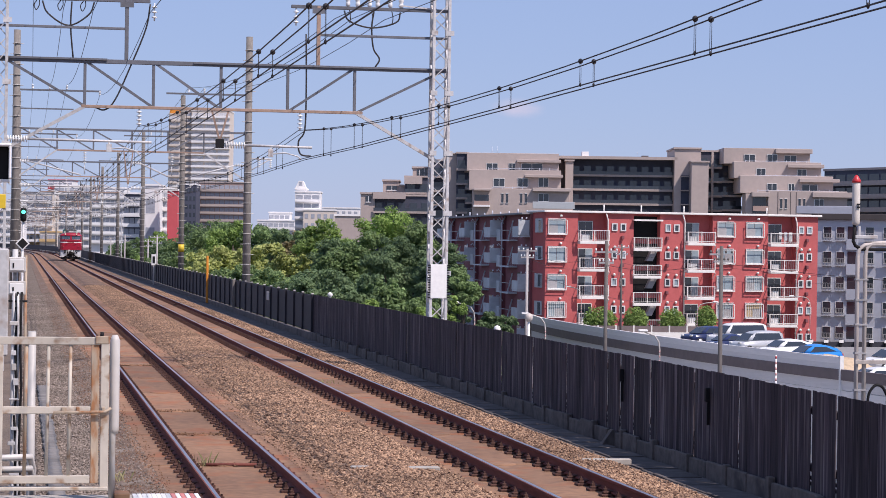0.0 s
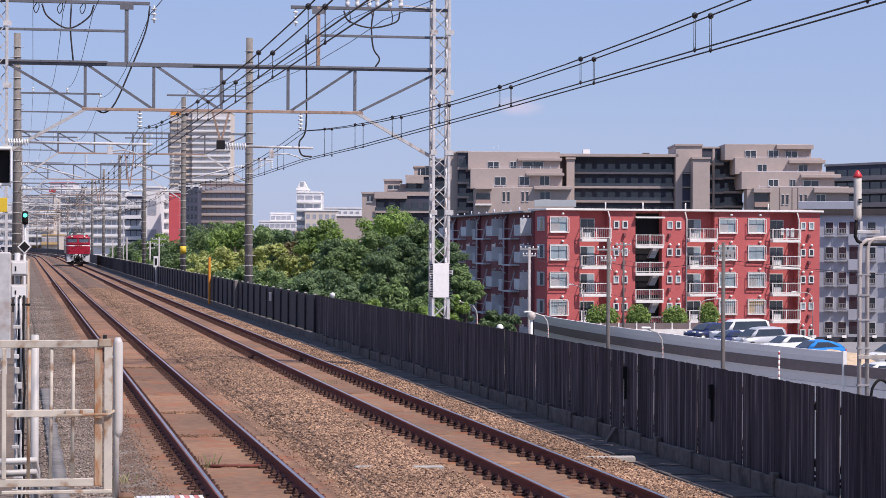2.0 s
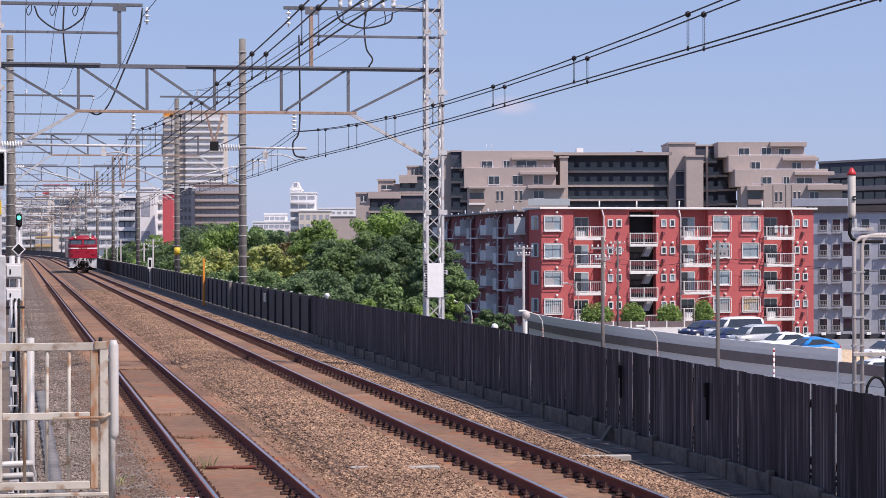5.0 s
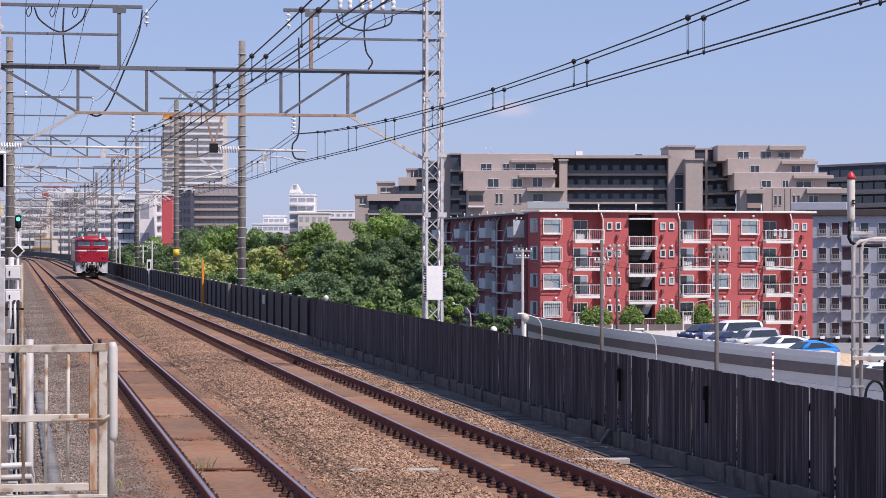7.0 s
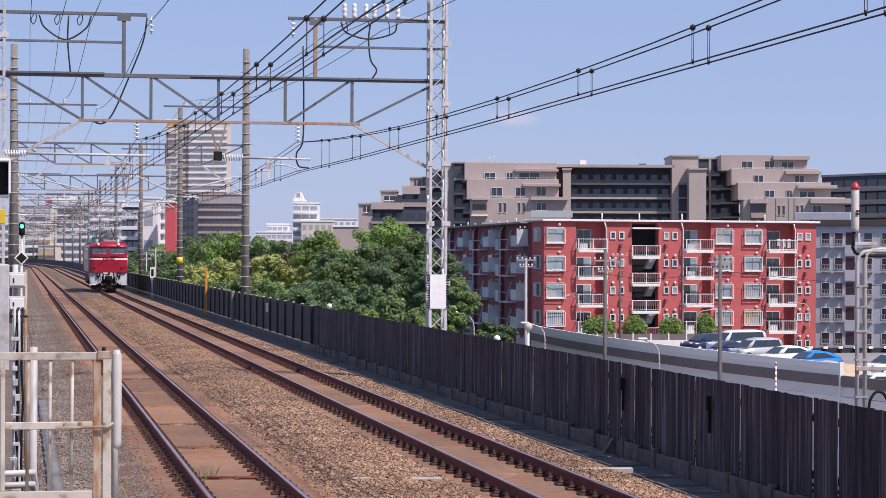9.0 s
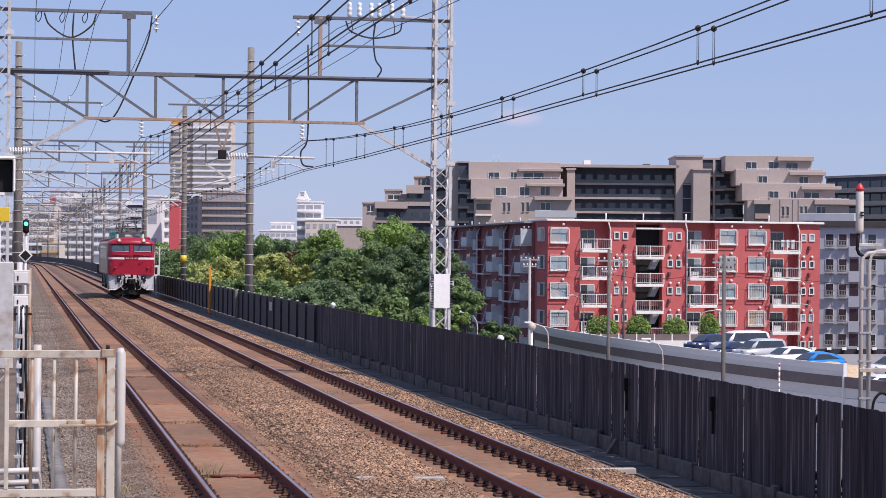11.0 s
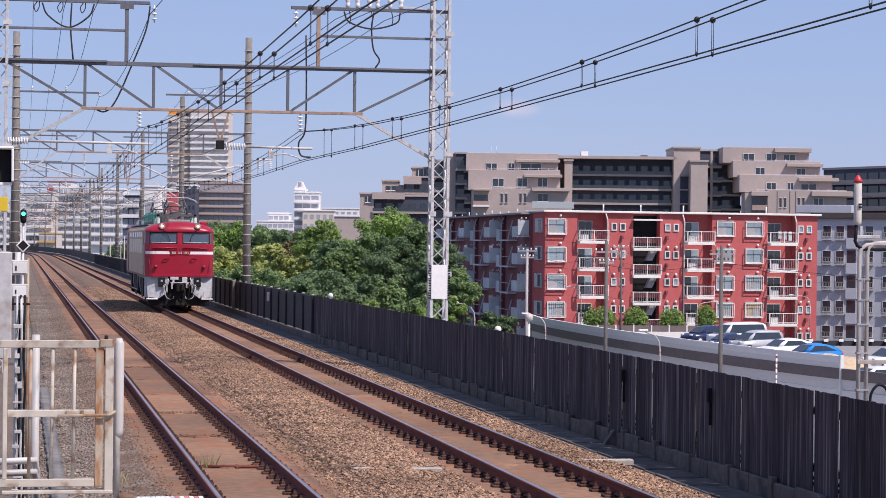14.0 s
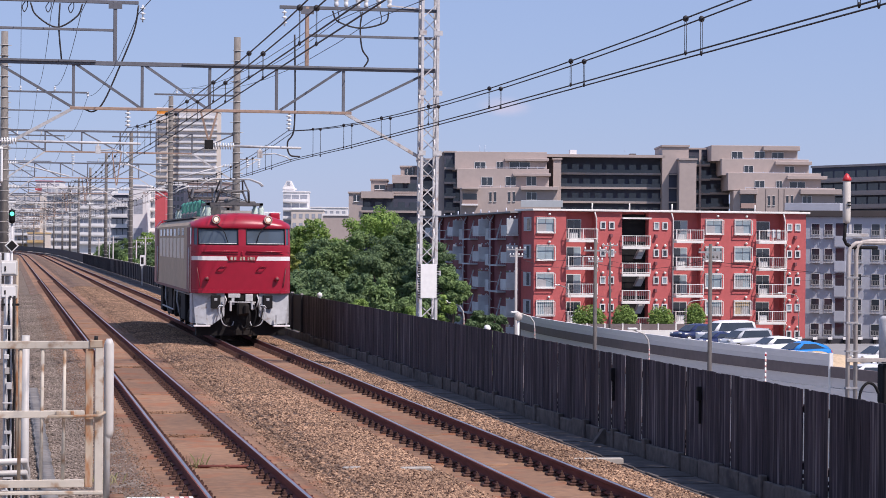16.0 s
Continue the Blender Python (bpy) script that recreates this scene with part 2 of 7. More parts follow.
# far window glass, paled: distance haze is painted into its colour
M_FGLASS = glass_mat("haze_paled_far_glass", (0.21, 0.22, 0.245), 0.4)
M_TOWERGLASS = glass_mat("haze_paled_tower_glass", (0.36, 0.355, 0.36), 0.45)
M_TGLASS = mat("frosted_screen", (0.50, 0.53, 0.54), 0.35, amount=0.1, bump=0)
M_BALUSTER = mat("weathered_grey_balusters", (0.36, 0.35, 0.35), 0.6, amount=0.2, bump=0)
M_PPOLE = mat("pale_concrete_pole", (0.42, 0.39, 0.38), 0.85, fine=14, coarse=1.5, stretch=(1, 1, 0.4), amount=0.25)
M_PIPEW = mat("weathered_pipe", (0.52, 0.465, 0.42), 0.55, 0.0, fine=18, coarse=2.5, stretch=(1, 1, 0.3), amount=0.3)
M_DPOLE = mat("dark_weathered_pole", (0.15, 0.135, 0.125), 0.85, fine=14, coarse=1.5, stretch=(1, 1, 0.4), amount=0.35)
M_CURTAIN = mat("beige_blind", (0.46, 0.34, 0.20), 0.8, fine=6, stretch=(6, 6, 0.3), amount=0.2)
M_TAUPE = mat("taupe_tile_wall", (0.44, 0.365, 0.33), 0.8, fine=1.2, coarse=0.08, amount=0.1, wobble=0.05)
M_TAUPEDK = mat("dark_taupe_wall", (0.12, 0.10, 0.10), 0.8, fine=1.2, coarse=0.08, amount=0.15, wobble=0.05)
# slate blocks' own colour, and shade painted into the taupe complex's recesses
M_SLATE_SHADE = mat("slate_wall_or_recess_shade", (0.062, 0.068, 0.100), 0.8, fine=1.0, coarse=0.1, amount=0.2, wobble=0.05)
M_PALE = mat("pale_far_wall", (0.84, 0.82, 0.80), 0.85, fine=0.6, coarse=0.05, amount=0.1, wobble=0.06)
M_CREAMB = mat("cream_far_wall", (0.66, 0.58, 0.50), 0.85, fine=0.6, coarse=0.05, amount=0.1, wobble=0.05)
M_BROWNB = mat("brown_far_wall", (0.40, 0.28, 0.24), 0.85, fine=0.6, coarse=0.05, amount=0.12, wobble=0.05)
M_PINKRED = mat("red_panel_wall", (0.62, 0.10, 0.11), 0.8, fine=0.6, coarse=0.05, amount=0.1, wobble=0)
M_YELB = mat("ochre_far_wall", (0.62, 0.42, 0.20), 0.85, fine=0.6, coarse=0.05, amount=0.12, wobble=0)
M_ROOFDK = mat("dark_brown_roofing", (0.085, 0.072, 0.068), 0.85, fine=1, coarse=0.1, amount=0.2)
M_ROOFG = mat("grey_roofing", (0.28, 0.28, 0.29), 0.85, fine=1, coarse=0.1, amount=0.2)
# plants
M_LEAF = island_mat("broad_leaf_green", (0.115, 0.18, 0.07), (0.25, 0.355, 0.14), 0.6, clear=0.42, spec=0.25)
M_LEAFB = island_mat("bright_leaf_green", (0.145, 0.235, 0.06), (0.33, 0.46, 0.13), 0.6, clear=0.42, spec=0.25)
M_LEAFY = island_mat("yellowing_leaf_green", (0.26, 0.31, 0.09), (0.57, 0.60, 0.22), 0.6, clear=0.42, spec=0.25)
M_LEAFR = island_mat("russet_leaf", (0.17, 0.145, 0.07), (0.36, 0.30, 0.15), 0.6, clear=0.38, spec=0.25)
M_LEAFD = island_mat("dark_leaf_green", (0.098, 0.155, 0.078), (0.21, 0.30, 0.14), 0.65, clear=0.42, spec=0.25)
M_BARK = mat("tree_bark", (0.11, 0.085, 0.065), 0.9, fine=9, stretch=(1, 1, 0.3), amount=0.4)
M_GRASS = island_mat("track_weeds", (0.14, 0.15, 0.05), (0.42, 0.38, 0.19), 0.7, clear=0.2)
# cars
M_CARW = mat("white_car_paint", (0.80, 0.80, 0.79), 0.25, amount=0.04, bump=0)
M_CARB = mat("bright_blue_car_paint", (0.02, 0.22, 0.60), 0.22, amount=0.05, bump=0)
M_CARN = mat("navy_car_paint", (0.02, 0.03, 0.09), 0.22, amount=0.05, bump=0)
M_CARS = mat("silver_car_paint", (0.55, 0.56, 0.57), 0.3, 0.3, amount=0.05, bump=0)
M_TYRE = mat("tyre_rubber", (0.025, 0.025, 0.025), 0.85, amount=0.2, bump=0)


# ---- mesh builder ----
def curve(pts, n=5):
    """A smooth line through points (Catmull-Rom)."""
    p = [Vector(q) for q in pts]
    p = [2 * p[0] - p[1]] + p + [2 * p[-1] - p[-2]]
    out = []
    for a, b, c, d in zip(p, p[1:], p[2:], p[3:]):
        for k in range(n):
            t = k / n
            out.append(0.5 * (2 * b + (c - a) * t + (2 * a - 5 * b + 4 * c - d) * t * t + (3 * b - a - 3 * c + d) * t ** 3))
    return out + [p[-2]]


class Mesh:
    """Collects boxes, tubes and lofts, and becomes one mesh."""

    def __init__(self):
        self.v, self.f, self.smooth = [], [], []

    def add(self, verts, faces, smooth=False):
        n = len(self.v)
        self.v += [tuple(p) for p in verts]
        self.f += [tuple(i + n for i in f) for f in faces]
        self.smooth += [smooth] * len(faces)
        return self

    def box(self, x0, x1, y0, y1, z0, z1, bevel=0.0, m=None):
        b = min(bevel, 0.45 * min(x1 - x0, y1 - y0, z1 - z0))
        if b <= 0:
            vs = [(x, y, z) for z in (z0, z1) for y in (y0, y1) for x in (x0, x1)]
            fs = [(0, 2, 3, 1), (4, 5, 7, 6), (0, 1, 5, 4), (2, 6, 7, 3), (0, 4, 6, 2), (1, 3, 7, 5)]
        else:
            bm = bmesh.new()
            bmesh.ops.create_cube(bm, size=1)
            for q in bm.verts:
                q.co = ((x0 + x1) / 2 + q.co.x * (x1 - x0), (y0 + y1) / 2 + q.co.y * (y1 - y0), (z0 + z1) / 2 + q.co.z * (z1 - z0))
            bmesh.ops.bevel(bm, geom=bm.edges[:], offset=b, segments=1, affect="EDGES")
            bm.verts.index_update()
            vs, fs = [q.co[:] for q in bm.verts], [[q.index for q in f.verts] for f in bm.faces]
            bm.free()
        if m is not None:
            vs = [m @ Vector(p) for p in vs]
        return self.add(vs, fs)

    def tube(self, pts, r, n=8, caps=True, smooth=True):
        """A round bar along a line of points; r may be a number or one radius a point."""
        pts = [Vector(p) for p in pts]
        rs = r if isinstance(r, (list, tuple)) else [r] * len(pts)
        vs, fs = [], []
        side = None
        for i, p in enumerate(pts):
            d = (pts[min(i + 1, len(pts) - 1)] - pts[max(i - 1, 0)]).normalized()
            if side is None:
                side = d.orthogonal().normalized()
            side = (side - d * side.dot(d)).normalized()
            up = d.cross(side)
            vs += [p + (side * math.cos(a) + up * math.sin(a)) * rs[i] for a in (2 * math.pi * k / n for k in range(n))]
        for i in range(len(pts) - 1):
            fs += [(i * n + k, i * n + (k + 1) % n, (i + 1) * n + (k + 1) % n, (i + 1) * n + k) for k in range(n)]
        self.add(vs, fs, smooth)
        if caps:
            m = len(self.v) - len(vs)
            self.f += [tuple(m + k for k in reversed(range(n))), tuple(m + len(vs) - n + k for k in range(n))]
            self.smooth += [False, False]
        return self

    def bar(self, a, b, w, h=None):
        """A square-edged bar from a to b."""
        a, b = Vector(a), Vector(b)
        h = h or w
        d = (b - a)
        s = d.cross(Vector((0, 0, 1)))
        s = s.normalized() if s.length > 1e-6 else Vector((1, 0, 0))
        u = s.cross(d).normalized()
        vs = [p + s * sx * w / 2 + u * sy * h / 2 for p in (a, b) for sx, sy in ((-1, -1), (1, -1), (1, 1), (-1, 1))]
        return self.add(vs, [(0, 1, 2, 3), (7, 6, 5, 4), (0, 4, 5, 1), (1, 5, 6, 2), (2, 6, 7, 3), (3, 7, 4, 0)])

    def lathe(self, rings, n=16, at=(0, 0, 0), axis="z", smooth=True):
        """A turned solid from (radius, height) rings."""
        vs, fs = [], []
        for r, h in rings:
            for k in range(n):
                a = 2 * math.pi * k / n
                p = (r * math.cos(a), r * math.sin(a), h)
                p = {"z": p, "y": (p[0], p[2], p[1]), "x": (p[2], p[0], p[1])}[axis]
                vs.append((p[0] + at[0], p[1] + at[1], p[2] + at[2]))
        for i in range(len(rings) - 1):
            fs += [(i * n + k, i * n + (k + 1) % n, (i + 1) * n + (k + 1) % n, (i + 1) * n + k) for k in range(n)]
        fs += [tuple(range(n))[::-1], tuple((len(rings) - 1) * n + k for k in range(n))]
        return self.add(vs, fs, smooth)

    def loft(self, sections, closed=True, smooth=False, caps=True):
        """Skins equal-length outlines."""
        n = len(sections[0])
        vs = [p for s in sections for p in s]
        fs = []
        for i in range(len(sections) - 1):
            for k in range(n if closed else n - 1):
                fs.append((i * n + k, i * n + (k + 1) % n, (i + 1) * n + (k + 1) % n, (i + 1) * n + k))
        if caps and closed:
            fs += [tuple(range(n))[::-1], tuple((len(sections) - 1) * n + k for k in range(n))]
        return self.add(vs, fs, smooth)

    def data(self, name, material):
        me = bpy.data.meshes.new(name)
        me.from_pydata(self.v, [], self.f)
        me.polygons.foreach_set("use_smooth", self.smooth)
        me.materials.append(material)
        bm = bmesh.new()
        bm.from_mesh(me)
        bmesh.ops.recalc_face_normals(bm, faces=bm.faces)
        bm.to_mesh(me)
        bm.free()
        return me


def part(name, mesh, material, parent=None, label="", m=None):
    """Links a Mesh (or ready mesh data) as one object under a thing or a part."""
    ob = new(name, mesh.data(name, material) if isinstance(mesh, Mesh) else mesh)
    if parent is not None:
        ob.parent = parent
    if m is not None:
        ob.matrix_basis = m
    if label:
        ob["label"] = label
    return ob


def thing(name, label, category, group="", kind="", m=None):
    ob = new(name)
    ob.empty_display_size = 0.3
    if m is not None:
        ob.matrix_basis = m
    return tagged(ob, label, category, group, kind)


def scattered(name, centres, sizes, material, rng, squash=0.7):
    """Many loose stones as one mesh of low octahedra."""
    n = len(centres)
    base = np.array([(1, 0, 0), (-1, 0, 0), (0, 1, 0), (0, -1, 0), (0, 0, 1), (0, 0, -1)], float)
    tri = np.array([(0, 2, 4), (2, 1, 4), (1, 3, 4), (3, 0, 4), (2, 0, 5), (1, 2, 5), (3, 1, 5), (0, 3, 5)])
    v = base[None] * (sizes[:, None, None] * rng.uniform(0.6, 1.3, (n, 6, 1)))
    v[:, :, 2] *= squash
    a = rng.uniform(0, 6.283, n)
    b = rng.uniform(-0.6, 0.6, n)
    ca, sa, cb, sb = np.cos(a), np.sin(a), np.cos(b), np.sin(b)
    x, y, z = v[..., 0], v[..., 1], v[..., 2]
    y, z = y * cb[:, None] - z * sb[:, None], y * sb[:, None] + z * cb[:, None]
    x, y = x * ca[:, None] - y * sa[:, None], x * sa[:, None] + y * ca[:, None]
    v = np.stack([x, y, z], -1) + np.asarray(centres)[:, None]
    f = (tri[None] + 6 * np.arange(n)[:, None, None]).reshape(-1, 3)
    me = bpy.data.meshes.new(name)
    me.from_pydata(v.reshape(-1, 3).tolist(), [], f.tolist())
    me.materials.append(material)
    return new(name, me)


# ---- ground, viaduct and tracks ----
GROUND_Z = -7.0
TRACKS = (2.77, 6.63)
GAUGE = 0.566


def bend(y):
    """Far off the line bends to the left."""
    return -max(0.0, y - 400.0) ** 2 / 8000.0


STEPS = [-30 + 6 * i for i in range(6)] + [10 + 10 * i for i in range(80)]


def strip(outline, ys=STEPS):
    """Extrudes an (x, z) outline along the line."""
    return Mesh().loft([[(x + bend(y), y, z) for x, z in outline] for y in ys])


def setting(name, mesh, material, label):
    return tagged(part(name, mesh, material), label, name.split("_")[0], kind="structure")


g = Mesh()
g.box(-3000, 3000, -600, 4200, GROUND_Z - 1, GROUND_Z)
setting("ground", g, M_GROUND, "grey-green town ground between the buildings")
setting("viaduct", strip([(-9, GROUND_Z - 0.2), (10.35, GROUND_Z - 0.2), (10.35, -0.42), (-9, -0.42)]), M_KERB, "concrete railway viaduct carrying two tracks")
setting("ballast_middle", strip([(3.93, -0.41), (5.66, -0.41), (5.66, -0.182), (5.3, -0.15), (4.75, -0.12), (4.25, -0.15), (3.93, -0.21)]), M_BALLAST, "brown gravel bed between the two tracks")
setting("ballast_right", strip([(7.79, -0.41), (8.72, -0.41), (8.6, -0.33), (8.3, -0.19), (7.5, -0.165), (7.42, -0.185), (7.79, -0.186)]), M_BALLAST, "brown gravel shoulder beside the timber fence")
setting("ballast_left", strip([(-8.5, -0.41), (1.17, -0.41), (1.17, -0.26), (-8.5, -0.27)]), M_GREYBED, "grey gravel beside the platform track")
setting("dirt_strip", strip([(1.18, -0.41), (1.66, -0.41), (1.66, -0.184), (1.6, -0.186), (1.18, -0.255)]), M_DIRT, "rust-brown dirt along the slab edge")
setting("walkway", strip([(8.74, -0.41), (9.38, -0.41), (9.38, -0.33), (8.74, -0.335)]), M_WALKWAY, "dark concrete walkway along the fence")
setting("fence_kerb", strip([(9.43, -0.41), (9.62, -0.41), (9.62, -0.13), (9.43, -0.13)]), M_KERB, "low stained concrete kerb under the fence")

rng = np.random.default_rng(5)


def stones(name, x0, x1, y0, y1, height, per_m2, size, material, label):
    n = int((x1 - x0) * (y1 - y0) * per_m2)
    x, y = rng.uniform(x0, x1, n), y0 + (y1 - y0) * rng.uniform(0, 1, n) ** 1.7
    z = np.array([height(a) for a in x]) + rng.uniform(-0.012, 0.012, n)
    ob = scattered(name, np.stack([x, y, z], -1), rng.uniform(0.6, 1.25, n) * size, material, rng)
    tagged(ob, label, "gravel", kind="stuff")


def mid_height(x):
    return float(np.interp(x, (3.93, 4.25, 4.75, 5.3, 5.66), (-0.21, -0.15, -0.12, -0.15, -0.182)))


stones("gravel", 3.9, 5.7, 25, 150, mid_height, 300, 0.026, M_STONE, "loose brown ballast stones between the tracks")
stones("gravel", 7.40, 8.72, 25, 150, lambda x: float(np.interp(x, (7.4, 7.5, 8.3, 8.6, 8.72), (-0.18, -0.165, -0.19, -0.33, -0.40))), 300, 0.026, M_STONE, "loose brown ballast stones below the fence")
stones("gravel", 0.0, 1.3, 18, 130, lambda x: -0.26, 300, 0.023, M_GREYSTONE, "loose grey gravel beside the platform track")

stones("gravel", 0.85, 1.78, 18, 130, lambda x: float(np.interp(x, (0.85, 1.18, 1.6, 1.78), (-0.255, -0.25, -0.183, -0.186))), 230, 0.016, M_GREYSTONE, "loose gravel spilled along the slab edge")
stones("gravel", 1.1, 1.9, 18, 95, lambda x: float(np.interp(x, (1.1, 1.6, 1.9), (-0.255, -0.183, -0.188))), 120, 0.013, M_RUBBLE, "rusty chippings spilled along the slab edge")
stones("gravel", 3.72, 4.05, 25, 95, lambda x: -0.188, 130, 0.016, M_STONE, "brown ballast stones spilled onto the slab edge")
stones("gravel", 5.38, 5.75, 25, 95, lambda x: -0.182, 130, 0.016, M_STONE, "brown ballast stones spilled onto the slab edge")

# rails, slabs and fastenings, one track at a time
HEAD = [(-0.0325, -0.004), (-0.0325, -0.035), (-0.010, -0.048), (-0.008, -0.122), (-0.0635, -0.142), (-0.0635, -0.153),
        (0.0635, -0.153), (0.0635, -0.142), (0.008, -0.122), (0.010, -0.048), (0.0325, -0.035), (0.0325, -0.004)]
track_things = []
for cx in TRACKS:
    tr = thing("railway_track", "slab track with rusty rails and worn shiny rail heads", "railway track", "tracks", "structure")
    track_things.append(tr)
    for side in (-1, 1):
        x = cx + side * GAUGE
        rl = part("rail", strip([(x + a, b) for a, b in HEAD], STEPS[3:]), M_RAIL, tr, "rust-brown steel rail")
        part("rail_head", strip([(x - side * 0.006 - 0.02, -0.004), (x - side * 0.006 + 0.02, -0.004), (x - side * 0.006 + 0.016, 0.002), (x - side * 0.006 - 0.016, 0.002)], STEPS[3:]), M_RAILHEAD, rl, "polished running surface")

SLAB_Y0, SLAB_L = 16.15, 4.9


def slab_mesh():
    m = Mesh().box(-1.17, 1.17, 0.03, SLAB_L - 0.03, -0.40, -0.19, bevel=0.02)
    return m.data("track_slab", M_SLAB)


slab_data = slab_mesh()
far_slabs = Mesh()
for cx, tr in zip(TRACKS, track_things):
    for i in range(-4, 90):
        y = SLAB_Y0 + SLAB_L * i
        if i < 34:
            part("track_slab", slab_data, None, tr, m=pose(cx, y, 0))
        else:
            far_slabs.box(cx - 1.17 + bend(y), cx + 1.17 + bend(y), y + 0.03, y + SLAB_L - 0.03, -0.40, -0.19)
part("track_slab", far_slabs, M_SLAB, track_things[1])["kind"] = "stuff"
setting("slab_bed", strip([(1.62, -0.41), (3.92, -0.41), (3.92, -0.30), (1.62, -0.30)]), M_KERB, "mortar bed under the platform track")
setting("slab_bed_far", strip([(5.48, -0.41), (7.78, -0.41), (7.78, -0.30), (5.48, -0.30)]), M_KERB, "mortar bed under the fence track")
# round stoppers between the slabs
stopper_data = Mesh().lathe([(0.2, -0.39), (0.2, -0.185), (0.19, -0.18)], 20).data("stopper", M_SLAB)
for cx, tr in zip(TRACKS, track_things):
    for i in range(0, 16):
        part("stopper", stopper_data, None, tr, m=pose(cx, SLAB_Y0 + SLAB_L * i, 0.004))


def fastening_mesh():
    m = Mesh()
    m.box(-0.19, 0.19, -0.085, 0.085, -0.192, -0.158, bevel=0.008)
    for s in (-1, 1):
        m.box(s * 0.115 - 0.045, s * 0.115 + 0.045, -0.045, 0.045, -0.16, -0.128, bevel=0.01)
        m.lathe([(0.028, -0.13), (0.028, -0.095), (0.013, -0.093), (0.013, -0.068)], 6, at=(s * 0.125, 0, 0), smooth=False)
        m.box(s * 0.05 - 0.025, s * 0.05 + 0.025, -0.04, 0.04, -0.140, -0.118, bevel=0.006)
    return m


fast_data = fastening_mesh().data("rail_fastening", M_CLIP)
rest = Mesh()
for cx, tr in zip(TRACKS, track_things):
    for side in (-1, 1):
        x = cx + side * GAUGE
        for i in range(2, 250):
            y = SLAB_Y0 + 0.306 + 0.6125 * i
            if 20.0 < y < 58.0:
                part("rail_fastening", fast_data, None, tr, m=pose(x, y, 0))
            elif y >= 58.0:
                rest.box(x - 0.19, x + 0.19, y - 0.085, y + 0.085, -0.192, -0.158)
                for s in (-1, 1):
                    rest.box(x + s * 0.115 - 0.05, x + s * 0.115 + 0.05, y - 0.045, y + 0.045, -0.16, -0.09)
part("rail_fastening", rest, M_CLIP, track_things[0])["kind"] = "stuff"

for k, yy in enumerate((30.85, 35.75, 40.65, 55.35, 70.05)):
    n = 260
    c = np.stack([rng.uniform(2.05, 3.25, n), yy + rng.normal(0, 0.09, n), np.full(n, -0.185) + rng.uniform(0, 0.015, n)], -1)
    tagged(scattered("rubble", c, rng.uniform(0.008, 0.026, n), M_RUBBLE, rng), "rusty rubble heaped in a slab joint", "rubble", kind="stuff")

# ---- fence ----
FENCE_X, FENCE_TOP = 9.5, 1.15
fence = thing("timber_fence", "tall dark weathered timber board fence with narrow gaps", "fence", kind="structure")
frng = random.Random(3)
board_meshes = []
for w in (0.11, 0.135, 0.16, 0.19, 0.22):
    m = Mesh()
    m.box(-0.006, 0.006, 0, w - 0.001, -0.12, FENCE_TOP, bevel=0.002)
    board_meshes.append((w, m.data("board", M_BOARD)))
SLITS = [25.3, 26.2, 29.0, 31.0, 33.4, 34.3, 35.0, 35.9, 36.8, 38.8, 41.5, 44.2, 49.0, 55.5]  # narrow open joints
y = 19.0
while y < 74.0:
    w, me = frng.choice(board_meshes)
    part("board", me, None, fence, m=pose(FENCE_X + frng.uniform(-0.003, 0.003), y, frng.uniform(-0.008, 0.004), frng.uniform(-0.15, 0.15), 0, frng.uniform(-0.6, 0.6)))
    slit = any(y < q <= y + w for q in SLITS)
    y += w + (frng.uniform(0.048, 0.06) if slit else 0.0)
m = Mesh()
for z in (0.15, 0.85):
    m.box(FENCE_X + 0.035, FENCE_X + 0.11, 19, 74, z, z + 0.09)
for z in (-0.02, 0.05):
    m.box(FENCE_X + 0.035, FENCE_X + 0.09, 19, 74, z, z + 0.035)
part("fence_rail", m, M_BOARD, fence)
for i in range(10):
    yy = 20.5 + 5.6 * i
    part("fence_post", Mesh().box(FENCE_X + 0.04, FENCE_X + 0.19, yy, yy + 0.15, -0.4, FENCE_TOP - 0.1, bevel=0.01), M_BOARD, fence)
for yy in (34.9, 30.3):
    m = Mesh().box(FENCE_X - 0.10, FENCE_X - 0.03, yy, yy + 0.07, 0.72, 0.92, bevel=0.01)
    m.box(FENCE_X - 0.07, FENCE_X - 0.03, yy + 0.02, yy + 0.05, 0.4, 0.73)
    part("hinge_plate", m, M_DARK, fence, "rusty iron hinge plate")

kerb_row = thing("kerb_blocks", "stained concrete kerb blocks under the timber fence", "kerb", kind="structure")
kerb_data = [Mesh().box(9.405 + 0.004 * k, 9.47, 0.0, 0.892, -0.40, -0.07 - 0.02 * k, bevel=0.01).data("kerb_block", M_KERB) for k in range(3)]
stub_data = Mesh().box(9.375, 9.47, 0.0, 0.13, -0.40, -0.05, bevel=0.012).data("kerb_stub", M_KERB)
for k in range(61):
    part("kerb_block", frng.choice(kerb_data), None, kerb_row, m=pose(frng.uniform(-0.005, 0.005), 19.5 + 0.9 * k, frng.uniform(-0.012, 0.006), 0, 0, 0))
    if k % 2 == 1:
        part("kerb_stub", stub_data, None, kerb_row, m=pose(0, 19.4 + 0.9 * k, frng.uniform(-0.03, 0.03)))
part("gusset_block", Mesh().loft([[(9.16, y0, -0.40), (9.42, y0, -0.40), (9.42, y0, -0.08), (9.38, y0, -0.08)] for y0 in (35.25, 35.4)]), M_KERB, kerb_row, "pale sloping concrete foot")
walk_row = thing("walkway_slabs", "uneven dark concrete walkway slabs along the fence", "walkway", kind="structure")
